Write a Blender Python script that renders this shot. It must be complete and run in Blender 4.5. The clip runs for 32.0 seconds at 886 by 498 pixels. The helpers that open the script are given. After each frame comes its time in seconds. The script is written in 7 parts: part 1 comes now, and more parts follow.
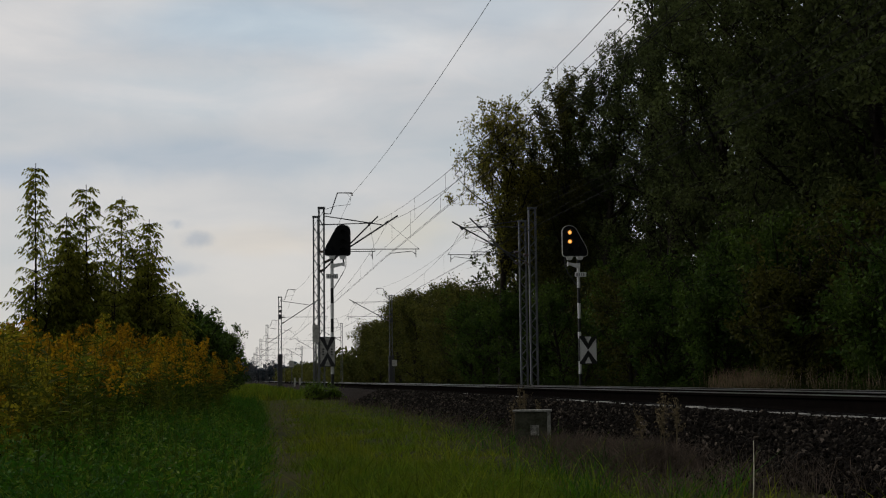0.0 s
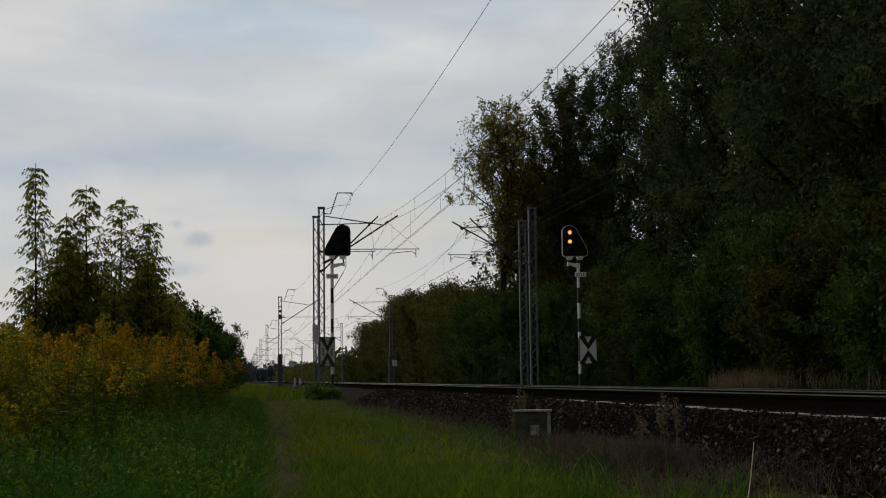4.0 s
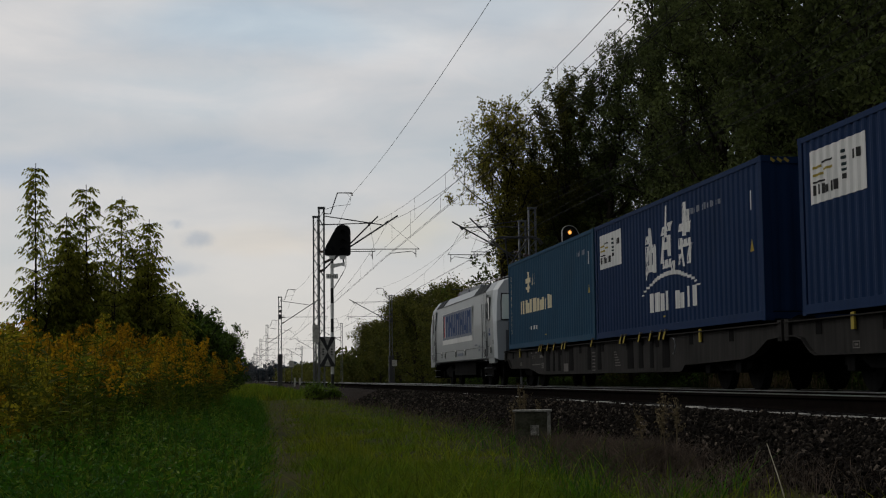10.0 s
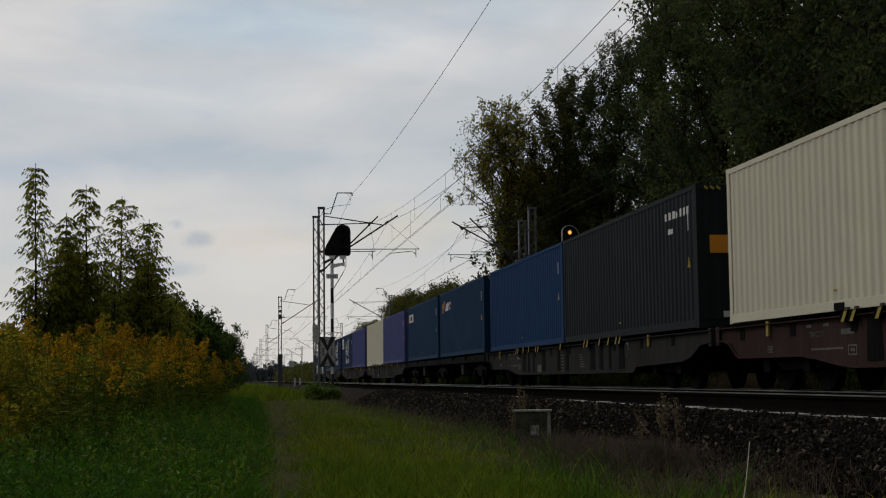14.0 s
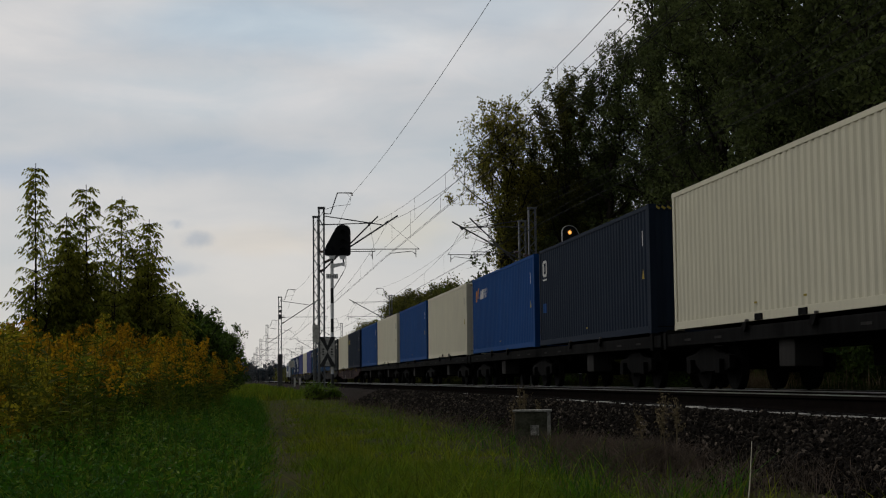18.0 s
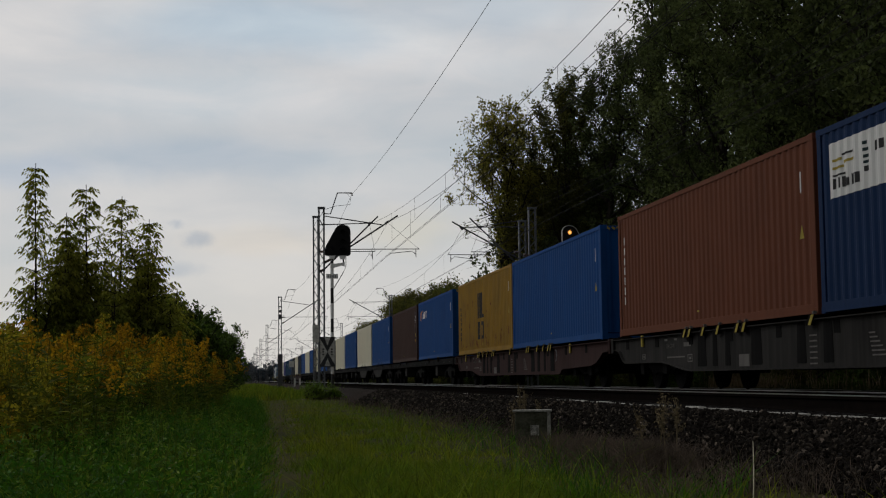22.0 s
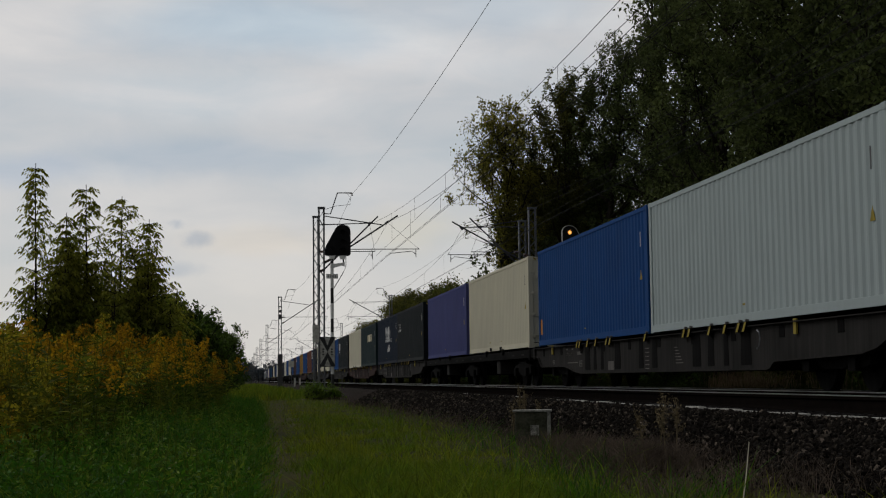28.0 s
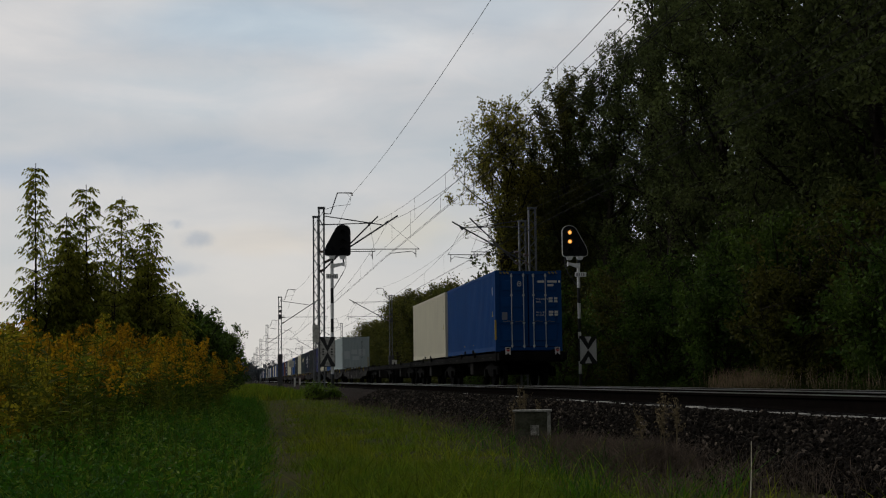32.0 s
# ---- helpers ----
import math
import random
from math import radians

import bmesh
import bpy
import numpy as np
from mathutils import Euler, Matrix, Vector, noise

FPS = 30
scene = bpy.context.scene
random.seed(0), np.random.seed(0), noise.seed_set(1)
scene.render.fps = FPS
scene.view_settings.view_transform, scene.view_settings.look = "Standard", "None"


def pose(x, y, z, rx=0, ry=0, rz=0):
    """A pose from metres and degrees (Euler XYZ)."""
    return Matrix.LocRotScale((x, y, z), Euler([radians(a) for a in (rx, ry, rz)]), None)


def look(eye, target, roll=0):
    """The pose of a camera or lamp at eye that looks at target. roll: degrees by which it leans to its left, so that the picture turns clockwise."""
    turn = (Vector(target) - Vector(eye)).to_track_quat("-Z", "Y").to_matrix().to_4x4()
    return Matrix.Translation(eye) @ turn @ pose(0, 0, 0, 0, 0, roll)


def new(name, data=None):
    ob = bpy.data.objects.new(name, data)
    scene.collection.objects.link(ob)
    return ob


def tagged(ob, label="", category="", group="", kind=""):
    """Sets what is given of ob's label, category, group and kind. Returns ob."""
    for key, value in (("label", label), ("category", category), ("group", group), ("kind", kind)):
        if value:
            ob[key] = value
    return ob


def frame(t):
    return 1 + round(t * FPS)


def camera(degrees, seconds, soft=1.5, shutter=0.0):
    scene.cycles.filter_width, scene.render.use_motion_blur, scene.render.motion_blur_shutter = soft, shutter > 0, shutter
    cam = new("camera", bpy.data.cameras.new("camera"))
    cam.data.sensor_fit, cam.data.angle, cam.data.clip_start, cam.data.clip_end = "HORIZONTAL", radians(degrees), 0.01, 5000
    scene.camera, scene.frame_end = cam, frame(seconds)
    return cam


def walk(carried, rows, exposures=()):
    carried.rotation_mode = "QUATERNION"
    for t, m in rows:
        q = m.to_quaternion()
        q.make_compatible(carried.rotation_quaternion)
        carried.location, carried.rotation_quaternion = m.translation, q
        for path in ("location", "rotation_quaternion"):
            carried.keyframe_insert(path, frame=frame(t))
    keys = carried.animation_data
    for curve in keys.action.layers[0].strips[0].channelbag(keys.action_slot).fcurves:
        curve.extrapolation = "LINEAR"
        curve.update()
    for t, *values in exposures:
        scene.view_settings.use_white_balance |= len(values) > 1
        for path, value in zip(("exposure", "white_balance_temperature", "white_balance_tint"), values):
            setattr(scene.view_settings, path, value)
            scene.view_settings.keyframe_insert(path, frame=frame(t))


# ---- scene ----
cam = camera(33.75, 32.0, soft=1.15)
EYE = (0.0, 0.0, 0.85)
YAW, PITCH = radians(7.9), radians(5.07)
AIM = (math.sin(YAW) * math.cos(PITCH), math.cos(YAW) * math.cos(PITCH), 0.85 + math.sin(PITCH))
walk(cam, [(0.0, look(EYE, AIM, -0.653)), (32.0, look(EYE, AIM, -0.653))], [(0.0, 0.0), (32.0, 0.0)])

# ---- light: an overcast late-summer day, brighter ahead and to the west ----
world = bpy.data.worlds.new("overcast_sky")
scene.world = world
world.use_nodes = True
SUN_DIR = Vector((-0.60, 0.66, 0.62)).normalized()
BRIGHT_DIR = Vector((-0.34, 0.86, 0.34)).normalized()


# cloud banks: side and height over the distance ahead, half width, half height, tint
CLOUDS = (
    (0.0166, 0.2449, 0.1277, 0.029, 0.79, 0.925, 1.035),
    (-0.0181, 0.1968, 0.1277, 0.0232, 1.15, 1.135, 1.12),
    (0.1307, 0.2253, 0.1006, 0.0193, 1.135, 1.12, 1.105),
    (-0.037, 0.1516, 0.1161, 0.0186, 0.82, 0.8875, 0.96),
    (0.0865, 0.1449, 0.0774, 0.0232, 1.075, 1.06, 1.045),
    (0.1136, 0.1037, 0.0503, 0.0193, 1.105, 1.045, 0.9325),
    (0.0089, 0.0957, 0.0658, 0.0132, 1.045, 1, 0.94),
    (0.1876, 0.261, 0.0851, 0.0232, 0.85, 0.9325, 1.005),
    (-0.0311, 0.0956, 0.0132, 0.0066, 0.73, 0.79, 0.885),
    (-0.047, 0.1067, 0.0058, 0.0039, 0.79, 0.835, 0.9),
    (-0.0412, 0.0752, 0.0193, 0.0066, 0.82, 0.865, 0.93),
    (-0.1452, 0.143, 0.0503, 0.0139, 0.85, 0.91, 0.99),
    (-0.1354, 0.2357, 0.0658, 0.0309, 1.075, 1.06, 1.045),
)


def build_sky():
    nt = world.node_tree
    nt.nodes.clear()
    N, L = nt.nodes.new, nt.links.new
    out = N("ShaderNodeOutputWorld")
    sky = N("ShaderNodeTexSky")
    sky.sky_type = "NISHITA"
    sky.sun_disc = False
    sky.sun_elevation = math.asin(SUN_DIR.z)
    sky.sun_rotation = math.atan2(SUN_DIR.x, SUN_DIR.y)
    b1 = N("ShaderNodeBackground")
    b1.inputs["Strength"].default_value = 0.06
    L(sky.outputs["Color"], b1.inputs["Color"])
    co = N("ShaderNodeTexCoord")
    mp = N("ShaderNodeMapping")
    mp.inputs["Scale"].default_value = (2.2, 2.2, 7.0)
    mp.inputs["Location"].default_value = (3.1, 0.4, 1.7)
    L(co.outputs["Generated"], mp.inputs["Vector"])
    n1 = N("ShaderNodeTexNoise")
    n1.inputs["Scale"].default_value = 1.6
    n1.inputs["Detail"].default_value = 5
    n1.inputs["Roughness"].default_value = 0.45
    n1.inputs["Distortion"].default_value = 0.3
    L(mp.outputs["Vector"], n1.inputs["Vector"])
    n2 = N("ShaderNodeTexNoise")
    n2.inputs["Scale"].default_value = 5.5
    n2.inputs["Detail"].default_value = 6
    n2.inputs["Roughness"].default_value = 0.55
    n2.inputs["Distortion"].default_value = 0.6
    L(mp.outputs["Vector"], n2.inputs["Vector"])
    mixn = N("ShaderNodeMix")
    mixn.data_type = "FLOAT"
    mixn.inputs[0].default_value = 0.3
    L(n1.outputs["Fac"], mixn.inputs[2])
    L(n2.outputs["Fac"], mixn.inputs[3])
    r = N("ShaderNodeValToRGB")
    e = r.color_ramp.elements
    e[0].position, e[0].color = 0.36, (0.430, 0.465, 0.495, 1)
    e[1].position, e[1].color = 0.64, (0.62, 0.60, 0.585, 1)
    m = r.color_ramp.elements.new(0.5)
    m.color = (0.518, 0.520, 0.529, 1)
    L(mixn.outputs[0], r.inputs["Fac"])
    # a warmer, paler veil low over the horizon
    sep = N("ShaderNodeSeparateXYZ")
    L(co.outputs["Generated"], sep.inputs[0])
    low = N("ShaderNodeMapRange")
    low.interpolation_type = "SMOOTHSTEP"
    for k, v in (("From Min", 0.0), ("From Max", 0.17), ("To Min", 0.75), ("To Max", 0.0)):
        low.inputs[k].default_value = v
    L(sep.outputs["Z"], low.inputs["Value"])
    veil = N("ShaderNodeMix")
    veil.data_type = "RGBA"
    L(low.outputs[0], veil.inputs[0])
    L(r.outputs["Color"], veil.inputs[6])
    veil.inputs[7].default_value = (0.575, 0.555, 0.53, 1)
    # broad pale and bluish cloud banks ahead, and three torn scraps low on the west
    uv = [N("ShaderNodeMath") for _ in range(2)]
    for m, axis in zip(uv, ("X", "Z")):
        m.operation = "DIVIDE"
        L(sep.outputs[axis], m.inputs[0])
        L(sep.outputs["Y"], m.inputs[1])
    flat = N("ShaderNodeCombineXYZ")
    L(uv[0].outputs[0], flat.inputs[0])
    L(uv[1].outputs[0], flat.inputs[1])
    n3 = N("ShaderNodeTexNoise")
    n3.inputs["Scale"].default_value = 16
    n3.inputs["Detail"].default_value = 6
    n3.inputs["Roughness"].default_value = 0.6
    L(flat.outputs[0], n3.inputs["Vector"])
    wob = N("ShaderNodeVectorMath")
    wob.operation = "MULTIPLY_ADD"
    wob.inputs[1].default_value = (0.06, 0.022, 0.0)
    L(n3.outputs["Color"], wob.inputs[0])
    L(flat.outputs[0], wob.inputs[2])
    last = veil.outputs[2]
    for u, v, a, b, *tint in CLOUDS:
        away = N("ShaderNodeVectorMath")
        away.operation = "SUBTRACT"
        away.inputs[1].default_value = (u + 0.03, v + 0.011, 0)
        L(wob.outputs[0], away.inputs[0])
        size = N("ShaderNodeVectorMath")
        size.operation = "MULTIPLY"
        size.inputs[1].default_value = (1 / a, 1 / b, 0)
        L(away.outputs[0], size.inputs[0])
        far = N("ShaderNodeVectorMath")
        far.operation = "LENGTH"
        L(size.outputs[0], far.inputs[0])
        sm = N("ShaderNodeMapRange")
        sm.interpolation_type = "SMOOTHSTEP"
        for kk, val in (("From Min", 0.2), ("From Max", 1.25), ("To Min", 1.0), ("To Max", 0.0)):
            sm.inputs[kk].default_value = val
        L(far.outputs["Value"], sm.inputs["Value"])
        torn = N("ShaderNodeMix")
        torn.data_type, torn.blend_type = "RGBA", "MULTIPLY"
        L(sm.outputs[0], torn.inputs[0])
        L(last, torn.inputs[6])
        torn.inputs[7].default_value = (*tint, 1)
        last = torn.outputs[2]
    # the cloud is brightest towards the hidden sun, ahead, and dims overhead and behind
    dot = N("ShaderNodeVectorMath")
    dot.operation = "DOT_PRODUCT"
    dot.inputs[1].default_value = BRIGHT_DIR
    L(co.outputs["Generated"], dot.inputs[0])
    dim = N("ShaderNodeMapRange")
    dim.interpolation_type = "SMOOTHSTEP"
    for k, v in (("From Min", -0.5), ("From Max", 0.7), ("To Min", 0.36), ("To Max", 1.16)):
        dim.inputs[k].default_value = v
    L(dot.outputs["Value"], dim.inputs["Value"])
    b2 = N("ShaderNodeBackground")
    L(dim.outputs[0], b2.inputs["Strength"])
    L(torn.outputs[2], b2.inputs["Color"])
    mix = N("ShaderNodeMixShader")
    mix.inputs[0].default_value = 0.9
    L(b1.outputs[0], mix.inputs[1])
    L(b2.outputs[0], mix.inputs[2])
    L(mix.outputs[0], out.inputs["Surface"])


build_sky()
sun = new("sun", bpy.data.lights.new("sun", "SUN"))
sun.data.energy, sun.data.angle, sun.data.color = 0.5, radians(25), (1.0, 0.96, 0.9)
sun.matrix_world = look(SUN_DIR * 60, (0, 0, 0))


# ---- materials ----
def material(name, c1, c2, scale=4.0, fine=60.0, rough=0.8, metal=0.0, bump=0.3, spread=0.0, island=False, leaf=0.0, depth=0.01, spec=0.5, rare=0.0):
    """Two colours mixed by coarse and fine noise, with bump; spread: change of value from object to object or leaf to leaf."""
    m = bpy.data.materials.new(name)
    m.use_nodes = True
    nt = m.node_tree
    N, L = nt.nodes.new, nt.links.new
    bs = nt.nodes["Principled BSDF"]
    co = N("ShaderNodeTexCoord")
    a, b = N("ShaderNodeTexNoise"), N("ShaderNodeTexNoise")
    for n, s in ((a, scale), (b, fine)):
        n.inputs["Scale"].default_value = s
        n.inputs["Detail"].default_value = 4
        L(co.outputs["Object"], n.inputs["Vector"])
    mx = N("ShaderNodeMix")
    mx.data_type = "FLOAT"
    mx.inputs[0].default_value = 0.4
    L(a.outputs["Fac"], mx.inputs[2])
    L(b.outputs["Fac"], mx.inputs[3])
    ramp = N("ShaderNodeValToRGB")
    e = ramp.color_ramp.elements
    e[0].position, e[0].color = 0.36, (*c1, 1)
    e[1].position, e[1].color = 0.64, (*c2, 1)
    L(mx.outputs[0], ramp.inputs["Fac"])
    col = ramp.outputs["Color"]
    if spread:
        hs = N("ShaderNodeHueSaturation")
        src = N("ShaderNodeNewGeometry").outputs["Random Per Island"] if island else N("ShaderNodeObjectInfo").outputs["Random"]
        mr = N("ShaderNodeMapRange")
        mr.inputs["To Min"].default_value, mr.inputs["To Max"].default_value = 1 - spread, 1 + spread
        if rare:
            pw = N("ShaderNodeMath")
            pw.operation = "POWER"
            pw.inputs[1].default_value = 12.0
            L(src, pw.inputs[0])
            src = pw.outputs[0]
            mr.inputs["To Min"].default_value, mr.inputs["To Max"].default_value = 0.55, rare
        L(src, mr.inputs["Value"])
        L(mr.outputs[0], hs.inputs["Value"])
        L(col, hs.inputs["Color"])
        col = hs.outputs["Color"]
    L(col, bs.inputs["Base Color"])
    bs.inputs["Roughness"].default_value = rough
    bs.inputs["Metallic"].default_value = metal
    bs.inputs["Specular IOR Level"].default_value = spec
    if bump:
        bp = N("ShaderNodeBump")
        bp.inputs["Strength"].default_value = bump
        bp.inputs["Distance"].default_value = depth
        L(mx.outputs[0], bp.inputs["Height"])
        L(bp.outputs["Normal"], bs.inputs["Normal"])
    if leaf:
        tr = N("ShaderNodeBsdfTranslucent")
        L(col, tr.inputs["Color"])
        ms = N("ShaderNodeMixShader")
        ms.inputs[0].default_value = leaf
        L(bs.outputs[0], ms.inputs[1])
        L(tr.outputs[0], ms.inputs[2])
        L(ms.outputs[0], nt.nodes["Material Output"].inputs["Surface"])
    return m


def glowing(name, color, strength):
    m = bpy.data.materials.new(name)
    m.use_nodes = True
    bs = m.node_tree.nodes["Principled BSDF"]
    bs.inputs["Base Color"].default_value = (*color, 1)
    bs.inputs["Emission Color"].default_value = (*color, 1)
    bs.inputs["Emission Strength"].default_value = strength
    return m


def paint(name, c, dirt=0.25, rough=0.75, spec=0.06, metal=0.0):
    """Weathered steel paint: faded patches, grime streaks that run down, fine orange peel."""
    m = bpy.data.materials.new(name)
    m.use_nodes = True
    nt = m.node_tree
    N, L = nt.nodes.new, nt.links.new
    bs = nt.nodes["Principled BSDF"]
    co = N("ShaderNodeTexCoord")
    inf = N("ShaderNodeObjectInfo")
    off = N("ShaderNodeVectorMath")
    off.operation = "ADD"
    L(co.outputs["Object"], off.inputs[0])
    L(inf.outputs["Location"], off.inputs[1])
    mp = N("ShaderNodeMapping")
    mp.inputs["Scale"].default_value = (1, 5.0, 0.35)
    L(co.outputs["Object"], mp.inputs["Vector"])
    a, b = N("ShaderNodeTexNoise"), N("ShaderNodeTexNoise")
    a.inputs["Scale"].default_value, a.inputs["Detail"].default_value = 1.6, 6
    b.inputs["Scale"].default_value, b.inputs["Detail"].default_value = 0.7, 4
    L(mp.outputs["Vector"], a.inputs["Vector"])
    L(co.outputs["Object"], b.inputs["Vector"])
    mx = N("ShaderNodeMix")
    mx.data_type = "FLOAT"
    mx.inputs[0].default_value = 0.5
    L(a.outputs["Fac"], mx.inputs[2])
    L(b.outputs["Fac"], mx.inputs[3])
    ramp = N("ShaderNodeValToRGB")
    e = ramp.color_ramp.elements
    g = sum(c) / 3 * 0.55
    e[0].position, e[0].color = 0.30, (*[x * (1 - dirt) + g * dirt * 0.6 for x in c], 1)
    e[1].position, e[1].color = 0.68, (*[x * (1 + 0.10 * dirt) + 0.02 * dirt for x in c], 1)
    L(mx.outputs[0], ramp.inputs["Fac"])
    L(ramp.outputs["Color"], bs.inputs["Base Color"])
    bs.inputs["Roughness"].default_value = rough
    bs.inputs["Specular IOR Level"].default_value = spec
    bs.inputs["Metallic"].default_value = metal
    bp = N("ShaderNodeBump")
    bp.inputs["Strength"].default_value = 0.08
    bp.inputs["Distance"].default_value = 0.01
    L(mx.outputs[0], bp.inputs["Height"])
    L(bp.outputs["Normal"], bs.inputs["Normal"])
    return m


